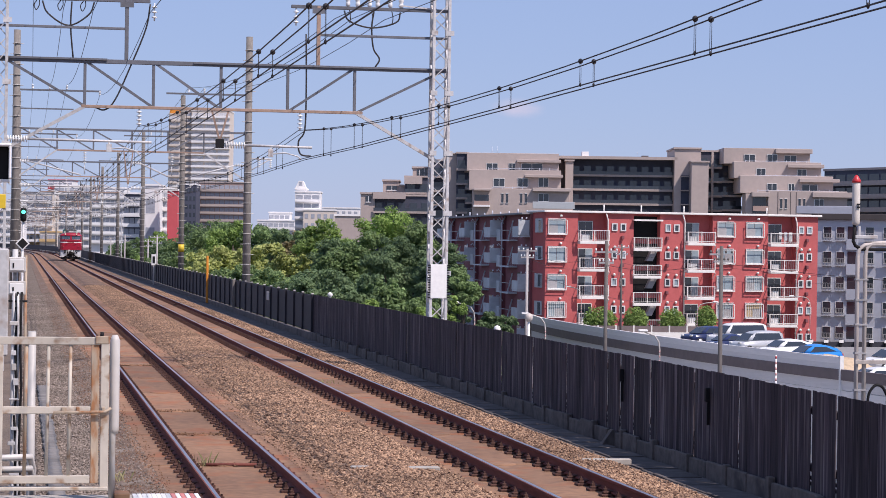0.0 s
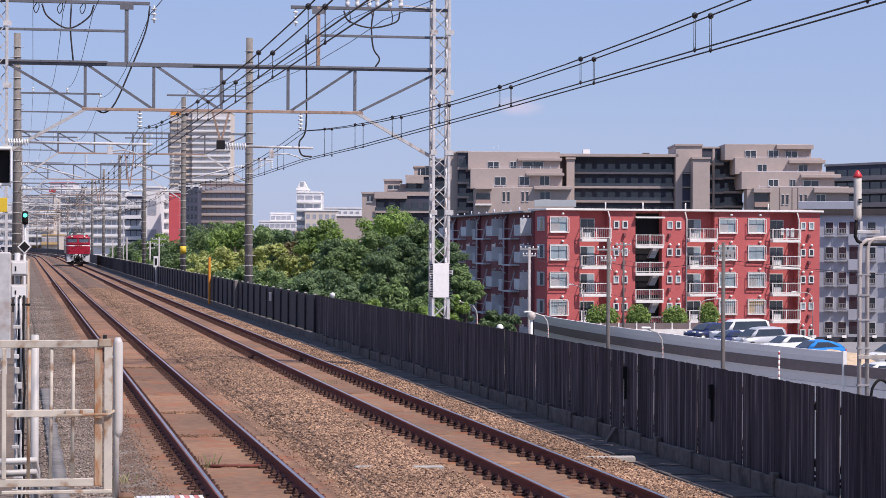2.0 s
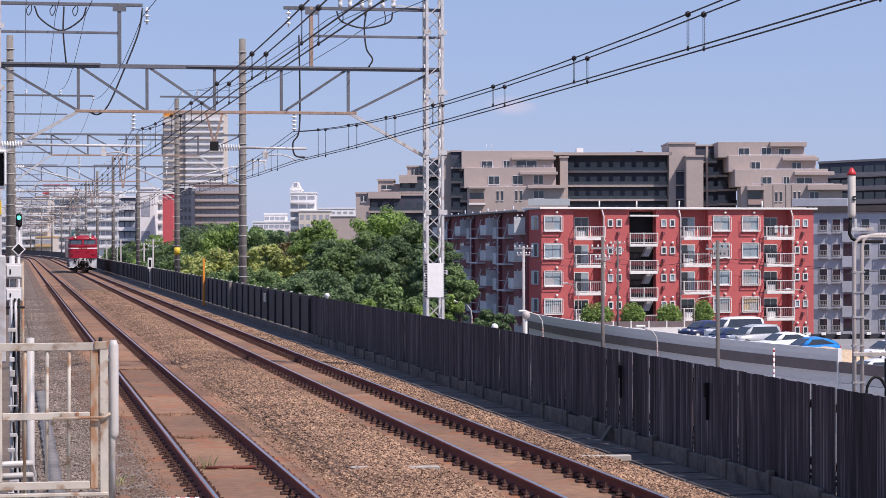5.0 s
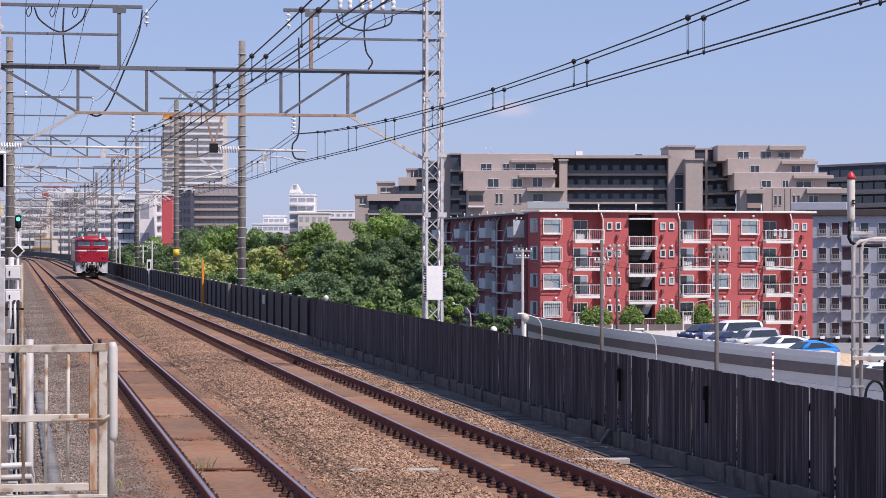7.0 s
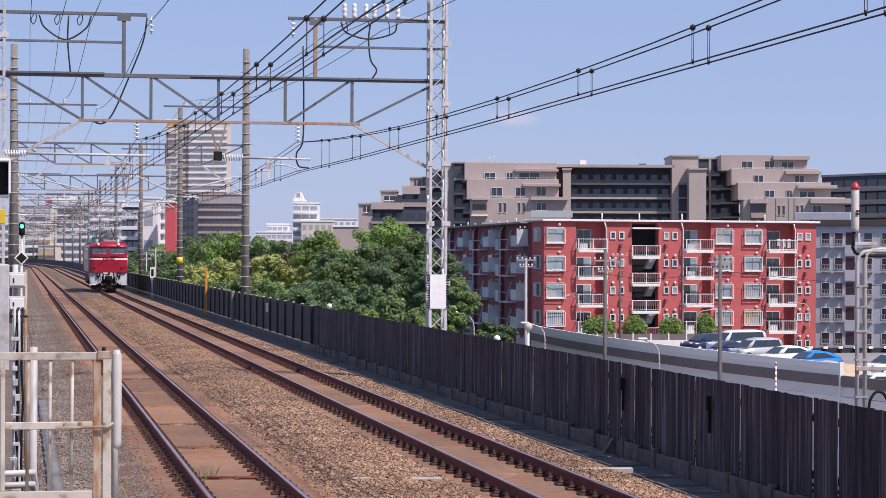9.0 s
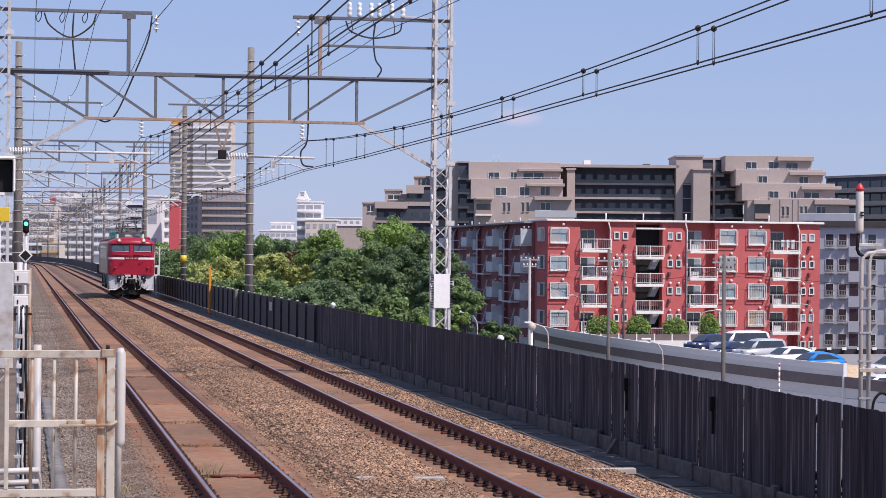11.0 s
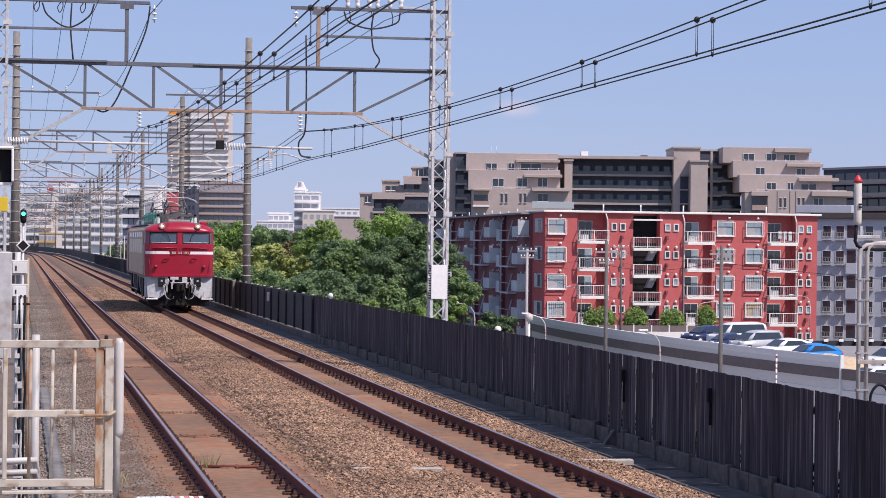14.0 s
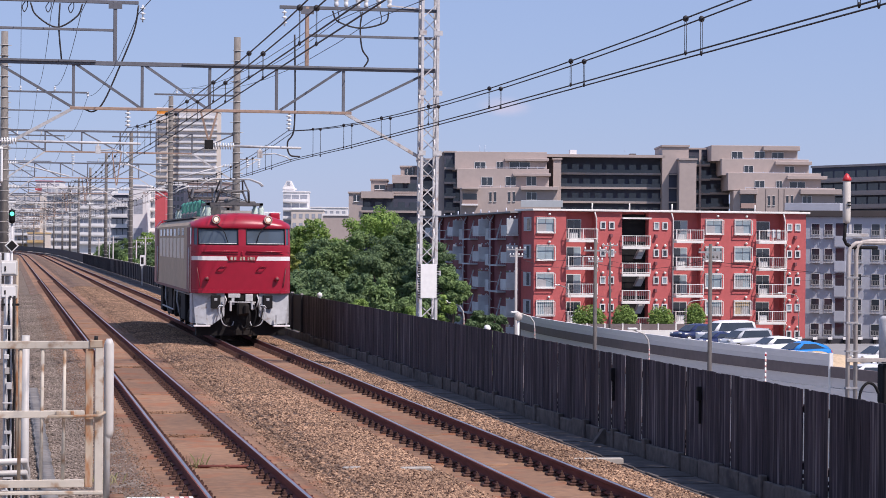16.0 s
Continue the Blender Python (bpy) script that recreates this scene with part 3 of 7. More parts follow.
slab_top = [Mesh().box(8.78, 9.33, 0.01, w, -0.345, -0.318, bevel=0.008).data("walkway_slab", M_WALKWAY) for w in (0.58, 0.88)]
y = 20.0
while y < 74:
    k = frng.randrange(2)
    part("walkway_slab", slab_top[k], None, walk_row, m=pose(frng.uniform(-0.02, 0.02), y, frng.uniform(-0.004, 0.016), 0, 0, 0))
    y += (0.6, 0.9)[k] + frng.uniform(0, 0.03)

panel_fence = thing("panel_fence", "dark blue-black panel fence with pale capped posts", "fence", kind="structure")
m = Mesh()
ys = [74.05 + 2.0 * i for i in range(14)] + [110 + 10 * i for i in range(69)]
m.loft([[(FENCE_X - 0.03 + bend(q), q, -0.06), (FENCE_X + 0.03 + bend(q), q, -0.06), (FENCE_X + 0.03 + bend(q), q, FENCE_TOP - 0.03), (FENCE_X - 0.03 + bend(q), q, FENCE_TOP - 0.03)] for q in ys])
part("panel", m, M_PANEL, panel_fence)
post_data = Mesh().box(-0.03, 0.06, -0.05, 0.05, -0.1, FENCE_TOP + 0.0, bevel=0.01).data("fence_post", M_PANEL)
cap_data = Mesh().box(-0.035, 0.06, -0.05, 0.05, FENCE_TOP, FENCE_TOP + 0.04, bevel=0.012).data("post_cap", M_PIPE)
for i in range(90):
    q = 74.1 + 2.5 * i
    po = part("fence_post", post_data, None, panel_fence, m=pose(FENCE_X - 0.06, q, 0))
    part("post_cap", cap_data, None, po, "pale cap")
part("wide_post", Mesh().box(FENCE_X - 0.2, FENCE_X - 0.06, 101.2, 101.4, -0.1, FENCE_TOP + 0.02, bevel=0.02), M_POLE, panel_fence, "pale concrete post")
part("notice", Mesh().box(FENCE_X - 0.14, FENCE_X - 0.11, 86.6, 87.4, 0.62, 0.95, bevel=0.005), M_PIPE, panel_fence, "small pale notice plate")
left_fence = thing("parapet", "dark viaduct parapet on the far bend", "parapet", kind="structure")
part("wall", strip([(-4.2, -0.4), (-4.0, -0.4), (-4.0, 1.0), (-4.2, 1.0)], [300 + 10 * i for i in range(50)]), M_PANEL, left_fence)

# ---- masts, portals and overhead lines ----
LEFT_X, RIGHT_X = -0.30, 10.0
PORTALS = [102.0, 144.6, 192.0, 242.0, 290.0, 338.0, 386.0, 434.0, 482.0, 530.0, 578.0, 626.0, 674.0]


def insulator(m, x, y, z, length=0.45, r=0.075, n=5, up=False):
    """A string of discs that hangs from (or stands on) a point."""
    s = 1 if up else -1
    m.tube([(x, y, z), (x, y, z + s * length)], 0.018, 6)
    for i in range(n):
        h = z + s * length * (i + 0.7) / (n + 0.4)
        m.lathe([(0.03, h - 0.02), (r, h - 0.012), (r * 0.8, h + 0.012), (0.03, h + 0.025)], 10, at=(x, y, 0))


def cross_insulator(m, x0, x1, y, z, r=0.06, n=7):
    m.tube([(x0, y, z), (x1, y, z)], 0.02, 6)
    for i in range(n):
        x = x0 + (x1 - x0) * (i + 0.5) / n
        m.lathe([(0.025, -0.018), (r, -0.01), (r, 0.01), (0.025, 0.018)], 10, at=(x, y, z), axis="x")


def bracket_arm(parent, x_root, x_wire, y, z_arm=5.18, z_wire=4.84):
    """Insulated arm with a steady arm that holds the contact wires."""
    s = 1 if x_wire > x_root else -1
    a = part("bracket_arm", Mesh().tube([(x_root + s * 0.5, y, z_arm), (x_wire + s * 0.25, y, z_arm - 0.02)], 0.03, 8), M_GALV, parent, "pale galvanised bracket tube")
    m = Mesh()
    cross_insulator(m, x_root + s * 0.02, x_root + s * 0.52, y, z_arm, 0.085, 8)
    part("insulator", m, M_PORC, a, "white ribbed porcelain insulator")
    m = Mesh()
    m.tube([(x_wire - s * 0.75, y, z_arm - 0.04), (x_wire - s * 0.75, y, z_arm - 0.22)], 0.02, 6)
    m.tube([(x_wire - s * 0.75, y, z_arm - 0.2), (x_wire - s * 0.4, y, z_arm - 0.16), (x_wire - s * 0.1, y, z_arm - 0.24), (x_wire, y, z_wire + 0.02)], 0.016, 6)
    m.box(x_wire - s * 0.75 - 0.06, x_wire - s * 0.75 + 0.06, y - 0.05, y + 0.05, z_arm - 0.27, z_arm - 0.08)
    part("steady_arm", m, M_GALV, a)


def lattice_mast(name_y, x, top, width, label):
    th = thing("lattice_mast", label, "mast", "lattice masts", m=pose(x, name_y, -0.4))
    h, w = top + 0.4, width / 2
    for sx in (-1, 1):
        for sy in (-1, 1):
            part("leg", Mesh().box(sx * w - 0.035, sx * w + 0.035, sy * w - 0.035, sy * w + 0.035, 0, h, bevel=0.006), M_GALV, th)
    n = int(h / 0.36)
    for sy in (-1, 1):
        for i in range(n):
            z0, z1 = h * i / n, h * (i + 1) / n
            s = 1 if i % 2 else -1
            part("lacing", Mesh().bar((-s * sy * w, sy * w, z0), (s * sy * w, sy * w, z1), 0.05, 0.02), M_GALV, th)
    for sx in (-1, 1):
        for i in range(n):
            z0, z1 = h * i / n, h * (i + 1) / n
            s = 1 if i % 2 else -1
            part("side_lacing", Mesh().bar((sx * w, -s * sx * w, z0), (sx * w, s * sx * w, z1), 0.05, 0.02), M_GALV, th)
    for i in range(3, n, 4):
        z = h * i / n
        part("gusset", Mesh().box(-w - 0.07, -w + 0.09, -w - 0.05, -w - 0.036, z - 0.06, z + 0.06), M_GALV, th)
        part("gusset", Mesh().box(w - 0.09, w + 0.11, -w - 0.05, -w - 0.036, z - 0.06, z + 0.06), M_GALV, th)
    return th


FIRST = 54.4
lattice_mast(266.0, 11.2, 5.8, 0.5, "slim galvanised lattice mast far along the line")
mast = lattice_mast(FIRST, RIGHT_X, 10.2, 0.38, "pale galvanised lattice mast with a white plate behind the fence")
part("plate", Mesh().box(-0.20, 0.20, -0.245, -0.235, 1.95, 2.78, bevel=0.003), M_WHITE, mast, "plain white plate")
m = Mesh()
for i in range(14):
    for sx in (-1, 1):
        m.box(sx * 0.235 - 0.03, sx * 0.235 + 0.03, -0.25, -0.23, 1.96 + i * 0.06, 1.985 + i * 0.06)
part("anti_climb_edge", m, M_DARK, mast, "dark toothed edging")["kind"] = "stuff"
lattice_mast(FIRST, -0.55, 10.2, 0.30, "pale galvanised lattice mast beside the platform track")

pt = thing("portal_beam", "steel truss portal with rusty lower chord across both tracks", "portal", "portals", m=pose(0, FIRST, 0))
part("upper_chord", Mesh().box(-0.75, 10.15, -0.05, 0.05, 7.05, 7.15, bevel=0.006), M_STEEL, pt)
part("upper_plate", Mesh().box(4.0, 10.1, -0.09, -0.052, 7.10, 7.14), M_STEEL, pt)
part("upper_plate", Mesh().box(-0.7, 1.95, -0.09, -0.052, 7.12, 7.165), M_STEEL, pt)
part("lower_chord", Mesh().box(1.35, 8.1, -0.04, 0.04, 5.99, 6.06, bevel=0.006), M_RUSTBEAM, pt, "rust-stained lower chord")
for x in (1.43, 3.05, 4.66, 6.27, 7.9):
    part("truss_post", Mesh().box(x - 0.035, x + 0.035, -0.035, 0.035, 6.0, 7.08, bevel=0.005), M_STEEL, pt)
for a, b in (((-0.4, 7.08), (1.43, 6.03)), ((1.47, 7.08), (3.05, 6.03)), ((3.1, 7.08), (4.66, 6.03)), ((7.86, 7.08), (6.3, 6.03)), ((10.0, 7.06), (7.95, 6.03))):
    part("diagonal", Mesh().bar((a[0], 0, a[1]), (b[0], 0, b[1]), 0.06), M_STEEL, pt)
for a, b in (((7.95, 6.02), (10.0, 4.86)), ((1.43, 6.02), (-0.55, 4.9))):
    part("knee_brace", Mesh().bar((a[0], 0, a[1]), (b[0], 0, b[1]), 0.075), M_GALV, pt, "pale galvanised brace")
for x0, x1, xp in ((6.33, 10.2, 7.0), (-0.75, 2.95, 2.4)):
    part("riser", Mesh().box(xp - 0.045, xp + 0.045, -0.045, 0.045, 7.15, 8.58, bevel=0.006), M_RUSTBEAM if xp > 3 else M_STEEL, pt)
    part("cross_arm", Mesh().box(x0, x1, -0.04, 0.04, 8.52, 8.60, bevel=0.006), M_STEEL, pt)
    part("cross_arm", Mesh().box(min(xp, x0) if xp < 3 else xp, xp if xp < 3 else x1, -0.03, 0.03, 7.86, 7.92, bevel=0.005), M_STEEL, pt)
    part("gusset", Mesh().box(xp - 0.16, xp + 0.16, -0.06, -0.046, 8.40, 8.53), M_STEEL, pt)
    if xp > 3:
        for q in (7.71, 7.95, 8.24, 8.44, 8.75, 9.02):
            im = Mesh()
            im.lathe([(0.03, 8.60), (0.055, 8.63), (0.055, 8.70), (0.04, 8.72), (0.06, 8.75), (0.06, 8.82), (0.04, 8.84), (0.055, 8.87), (0.05, 8.94), (0.02, 8.96)], 12, at=(q, 0, 0))
            part("insulator", im, M_PORC, pt, "white post insulator on the cross arm")
        for q in (7.74, 8.28, 8.78):
            part("pigtail", Mesh().tube(curve([(q, -0.05, 8.52), (q + 0.03, -0.06, 8.35), (q + 0.01, -0.05, 8.2)]), 0.012, 5), M_WIRE, pt)
        part("pale_bar", Mesh().bar((8.95, -0.05, 8.66), (9.75, -0.05, 8.60), 0.035), M_GALV, pt)
    for q in ((6.45,) if xp > 3 else (3.05,)):
        im = Mesh()
        insulator(im, q, 0, 8.52, 0.42, 0.07, 3)
        part("insulator", im, M_PORC, pt, "white porcelain insulator")
    if xp < 3:
        for q in (0.29, 0.84, 1.37):
            part("pigtail", Mesh().tube(curve([(q, 0, 8.52), (q - 0.07, 0, 8.4), (q - 0.02, 0, 8.28), (q + 0.05, 0, 8.4), (q + 0.05, 0, 8.52)]), 0.012, 5), M_WIRE, pt)
for a, b, c in ((4.45, 4.64, 1), (4.85, 4.66, -1)):
    part("hanger_strut", Mesh().bar((a, 0, 6.0), (b, 0, 5.3), 0.045), M_RUSTBEAM, pt)
part("hanger_block", Mesh().box(4.55, 4.75, -0.06, 0.06, 5.1, 5.32, bevel=0.01), M_DARK, pt)
bracket_arm(pt, 4.75, 6.63, 0.0)
bracket_arm(pt, -0.4, 2.77, 0.0, 5.22)
for xw in (6.63, 2.77):
    im = Mesh()
    insulator(im, xw - 0.05, 0, 5.99, 0.42, 0.07, 4)
    part("insulator", im, M_PORC, pt, "white porcelain messenger insulator")
# drooping jumper cables on the portal
for pts in ([(2.95, 0, 8.5), (2.85, 0, 7.9), (2.5, 0, 7.0), (2.15, 0, 6.2), (1.9, 0, 5.95), (1.65, 0, 6.02)],
            [(8.35, 0, 8.5), (8.3, 0, 8.1), (8.35, 0, 7.6), (8.5, 0, 7.35), (8.4, 0, 7.15)],
            [(7.62, 0, 8.5), (7.75, 0, 8.25), (8.3, 0, 8.1), (8.9, 0, 8.25), (9.0, 0, 8.5)],
            [(0.41, 0, 8.5), (0.55, 0, 8.2), (1.03, 0, 7.93), (1.5, 0, 8.2), (1.63, 0, 8.5)],
            [(1.1, 0, 8.5), (1.08, 0, 7.9), (1.15, 0, 7.12)],
            [(6.7, 0, 7.9), (6.72, 0, 6.6), (6.7, 0, 5.6), (6.55, 0, 5.3), (6.6, 0, 5.0), (6.85, 0, 4.95)]):
    part("jumper_cable", Mesh().tube(curve(pts), 0.02, 6), M_WIRE, pt, "black drooping cable")

# concrete-pole portals, built once and copied along the line
pp = thing("pole_portal", "banded concrete poles with a steel truss beam across the tracks", "portal", "pole portals", m=pose(0, PORTALS[0], 0))
for x in (LEFT_X, RIGHT_X):
    pl = part("pole", Mesh().tube([(x, 0, -1.5 if x > 5 else -0.3), (x, 0, 12.1)], [0.19, 0.15], 14), M_POLE, pp, "grey spun concrete pole")
    for k in range(24):
        z = 0.9 + k * 0.46
        m = Mesh().lathe([(0.19, z), (0.2, z + 0.012), (0.19, z + 0.028)], 12, at=(x, 0, 0))
        m.tube([(x + (0.13 if k % 2 else -0.3), -0.05, z), (x + (0.3 if k % 2 else -0.13), -0.05, z)], 0.014, 5)
        part("step_band", m, M_PIPE, pl)
part("upper_chord", Mesh().box(LEFT_X, RIGHT_X, -0.05, 0.05, 7.70, 7.79, bevel=0.006), M_STEEL, pp)
part("lower_chord", Mesh().box(1.5, 8.0, -0.04, 0.04, 6.78, 6.85, bevel=0.006), M_RUSTBEAM, pp)
for x in (1.5, 3.1, 4.8, 6.4, 8.0):
    part("truss_post", Mesh().box(x - 0.035, x + 0.035, -0.035, 0.035, 6.8, 7.72, bevel=0.005), M_STEEL, pp)
for a, b in (((0.0, 7.72), (1.5, 6.82)), ((1.5, 7.72), (3.1, 6.82)), ((3.1, 7.72), (4.8, 6.82)), ((8.0, 7.72), (6.4, 6.82)), ((9.9, 7.72), (8.0, 6.82))):
    part("diagonal", Mesh().bar((a[0], 0, a[1]), (b[0], 0, b[1]), 0.06), M_STEEL, pp)
for a, b in (((8.0, 6.82), (9.9, 5.6)), ((1.5, 6.82), (-0.2, 5.6))):
    part("knee_brace", Mesh().bar((a[0], 0, a[1]), (b[0], 0, b[1]), 0.07), M_GALV, pp)
for x0, x1, qs in ((LEFT_X, 3.4, (0.4, 1.15, 1.9, 3.35)), (6.3, 10.1, (7.3, 8.0, 8.7))):
    part("cross_arm", Mesh().box(x0, x1, -0.035, 0.035, 9.42, 9.5, bevel=0.005), M_STEEL, pp)
    for q in qs:
        im = Mesh()
        insulator(im, q, 0, 9.5, 0.22, 0.06, 3, up=q != 3.35)
        part("insulator", im, M_PORC, pp, "small white pin insulator")
part("cross_arm", Mesh().box(LEFT_X, 2.2, -0.03, 0.03, 8.6, 8.66), M_STEEL, pp)
for a, b in ((4.45, 4.64), (4.85, 4.66)):
    part("hanger_strut", Mesh().bar((a, 0, 6.8), (b, 0, 5.35), 0.05), M_RUSTBEAM, pp)
for xr, xw in ((4.75, 6.63), (-0.15, 2.77), (9.85, 7.2)):
    sgn = 1 if xw > xr else -1
    st = part("stay_tube", Mesh().tube([(xr + sgn * 0.45, 0, 6.28), (xw - sgn * 0.2, 0, 5.72)], 0.032, 8), M_GALV, pp, "pale galvanised stay tube")
    im = Mesh()
    cross_insulator(im, xr + sgn * 0.02, xr + sgn * 0.46, 0, 6.29, 0.08, 6)
    part("insulator", im, M_PORC, st, "white ribbed porcelain insulator")
for xr, sgn in ((LEFT_X, -1), (RIGHT_X, 1)):
    part("feeder_bracket", Mesh().tube([(xr, 0, 6.6), (xr + sgn * 1.1, 0, 6.6)], 0.03, 6).tube([(xr, 0, 6.0), (xr + sgn * 0.95, 0, 6.56)], 0.022, 6), M_GALV, pp)
    im = Mesh()
    for q in (0.5, 1.02):
        insulator(im, xr + sgn * q, 0, 6.6, 0.4, 0.08, 4)
    part("insulator", im, M_PORC, pp, "white porcelain insulator")
bracket_arm(pp, 4.75, 6.63, 0.0)
bracket_arm(pp, -0.15, 2.77, 0.0, 5.22)
for xw in (6.63, 2.77):
    im = Mesh()
    insulator(im, xw - 0.05, 0, 6.8, 0.6, 0.09, 5)
    im.tube([(xw - 0.05, 0, 6.3), (xw - 0.05, 0, 5.75)], 0.02, 5)
    part("insulator", im, M_PORC, pp, "white porcelain messenger insulator")
for py in PORTALS[1:]:
    copy_thing(pp, pose(bend(py), py, 0))
# yellow band and orange marker
tagged(part("pole_band", Mesh().tube([(RIGHT_X, 144.6, 2.15), (RIGHT_X, 144.6, 2.62)], 0.2, 14), M_YELLOW), "yellow band round a concrete pole", "marker band")
tagged(part("marker_post", Mesh().box(9.30, 9.42, 115.8, 115.9, -0.3, 2.1, bevel=0.02), M_ORANGE), "orange marker post standing above the fence", "marker post")

SUPPORTS = [7.6, FIRST] + PORTALS
for cx in TRACKS:
    ol = thing("overhead_line", "twin contact and messenger wires with droppers over a track", "overhead line", "overhead lines")
    for off in (-0.082, 0.082):
        part("contact_wire", Mesh().tube([(cx + off + bend(q), q, z) for a, b in zip(SUPPORTS, SUPPORTS[1:]) for q, z in ((a, 4.86), (a * 0.8 + b * 0.2, 4.80), (a * 0.5 + b * 0.5, 4.785), (a * 0.2 + b * 0.8, 4.80))], 0.0085, 5), M_WIRE, ol)
        pts = []
        for a, b in zip(SUPPORTS, SUPPORTS[1:]):
            for k in range(12):
                u = k / 12
                q = a + (b - a) * u
                pts.append((cx + off + bend(q), q, 5.57 - 4 * u * (1 - u) * 0.51))
        part("messenger_wire", Mesh().tube(pts, 0.0085, 5), M_WIRE, ol)
    for a, b in list(zip(SUPPORTS, SUPPORTS[1:]))[:5]:
        for k in range(1, 10):
            u = k / 10
            q = a + (b - a) * u
            zm = 5.57 - 4 * u * (1 - u) * 0.51
            for off in (-0.082, 0.082):
                d = Mesh().tube([(cx + off, q - 0.03, 4.8), (cx + off, q - 0.03, zm)], 0.0035, 4).tube([(cx + off, q + 0.03, 4.8), (cx + off, q + 0.03, zm)], 0.0035, 4)
                d.lathe([(0.008, zm - 0.032), (0.026, zm - 0.02), (0.032, zm), (0.026, zm + 0.02), (0.008, zm + 0.032)], 10, at=(cx + off, q, 0))
                d.lathe([(0.006, 4.775), (0.015, 4.79), (0.015, 4.81), (0.006, 4.825)], 8, at=(cx + off, q, 0))
                part("dropper", d, M_WIRE, ol)
# feeder wires on the cross arms
feed = thing("feeder_lines", "thin dark feeder wires strung between the portals", "wires")
for x0, z0, x1, z1 in ((0.2, 8.3, 0.4, 9.75), (0.9, 8.3, 1.15, 9.75), (1.6, 8.3, 1.9, 9.75), (7.4, 8.3, 7.3, 9.75), (7.8, 8.3, 8.0, 9.75), (8.6, 8.3, 8.7, 9.75), (2.95, 8.3, 3.35, 9.3)):
    pts = []
    sup = [(2.0, x0, z0), (FIRST, x0, z0)] + [(q, x1 + bend(q), z1) for q in PORTALS]
    for (a, xa, za), (b, xb, zb) in zip(sup, sup[1:]):
        for k in range(8):
            u = k / 8
            pts.append((xa + (xb - xa) * u, a + (b - a) * u, za + (zb - za) * u - 4 * u * (1 - u) * 0.5))
    part("wire", Mesh().tube(pts, 0.009, 4), M_WIRE, feed)


# ---- locomotive: front face at local y = 0, length along +y, rails at z = 0 ----
loco = thing("locomotive", "red electric locomotive with white stripe and beige sides", "locomotive")
HALF, BACK = 1.45, 17.2


def nose(x, z):
    """How far the front face lies back at (x, z): a shallow ridge, rounded corners, raked windscreen."""
    a = abs(x)
    y = 0.06 * a
    if a > 1.15:
        y += 0.9 * (a - 1.15) ** 2 / 0.3 + 0.12 * (a - 1.15)
    if z > 2.72:
        y += 0.16 * (z - 2.72)
    if z > 3.38:
        y += 0.9 * (z - 3.38) ** 2 + 0.05
    return y


def roof_top(x):
    return 3.72 - 0.30 * (abs(x) / HALF) ** 2.6


XS = [-1.45, -1.42, -1.36, -1.27, -1.15, -0.9, -0.6, -0.3, -0.1, 0.1, 0.3, 0.6, 0.9, 1.15, 1.27, 1.36, 1.42, 1.45]
ZS = [1.40, 1.75, 2.1, 2.4, 2.70, 2.74]
m = Mesh()
grid = [[(x, nose(x, z), z) for x in XS] for z in ZS]
m.loft(grid, closed=False, smooth=True)
# pillars round the windscreens and the brow above
for x0, x1 in ((-1.45, -1.38), (-1.30, -1.27), (-0.11, 0.11), (1.27, 1.30), (1.38, 1.45)):
    q = [x0, (x0 + x1) / 2, x1]
    m.loft([[(x, nose(x, z), z) for x in q] for z in (2.74, 2.79, 3.0, 3.27, 3.32)], closed=False, smooth=True)
m.loft([[(x, nose(x, z) - (0.0 if z < 2.75 else 0.0), z) for x in XS] for z in (2.74, 2.79)], closed=False)
brow = [[(x, nose(x, 3.27) - 0.03, 3.27) for x in XS]]
for k in range(6):
    u = k / 5
    brow.append([(x, nose(x, 3.30 + 0.4 * u) - 0.05 + 0.35 * u * u, 3.30 + (roof_top(x) - 3.30) * math.sin(u * math.pi / 2)) for x in XS])
brow.append([(x, 1.7, roof_top(x) + 0.0) for x in XS])
m.loft(brow, closed=False, smooth=True)
m.loft([[(x, nose(x, 3.27) - 0.03, 3.27) for x in XS], [(x, nose(x, 3.27) + 0.1, 3.27) for x in XS]], closed=False)
for s in (-1, 1):
    y0 = nose(1.45, 2)
    m.box(min(s * 1.45, s * 1.40), max(s * 1.45, s * 1.40), y0 - 0.02, 0.92, 1.40, 2.74)
    m.box(min(s * 1.45, s * 1.40), max(s * 1.45, s * 1.40), y0 + 0.35, 0.92, 2.74, 3.42)
m.box(-1.4, 1.4, 0.35, 0.6, 1.4, 2.7)
part("cab", m, M_LRED, loco, "glossy red cab front")
# lower lip of the front
part("lower_lip", Mesh().loft([[(x, nose(x, 1.4) - 0.035, z) for x in XS] for z in (1.38, 1.47)] + [[(x, nose(x, 1.4) + 0.02, 1.48) for x in XS]], closed=False), M_LRED, loco)
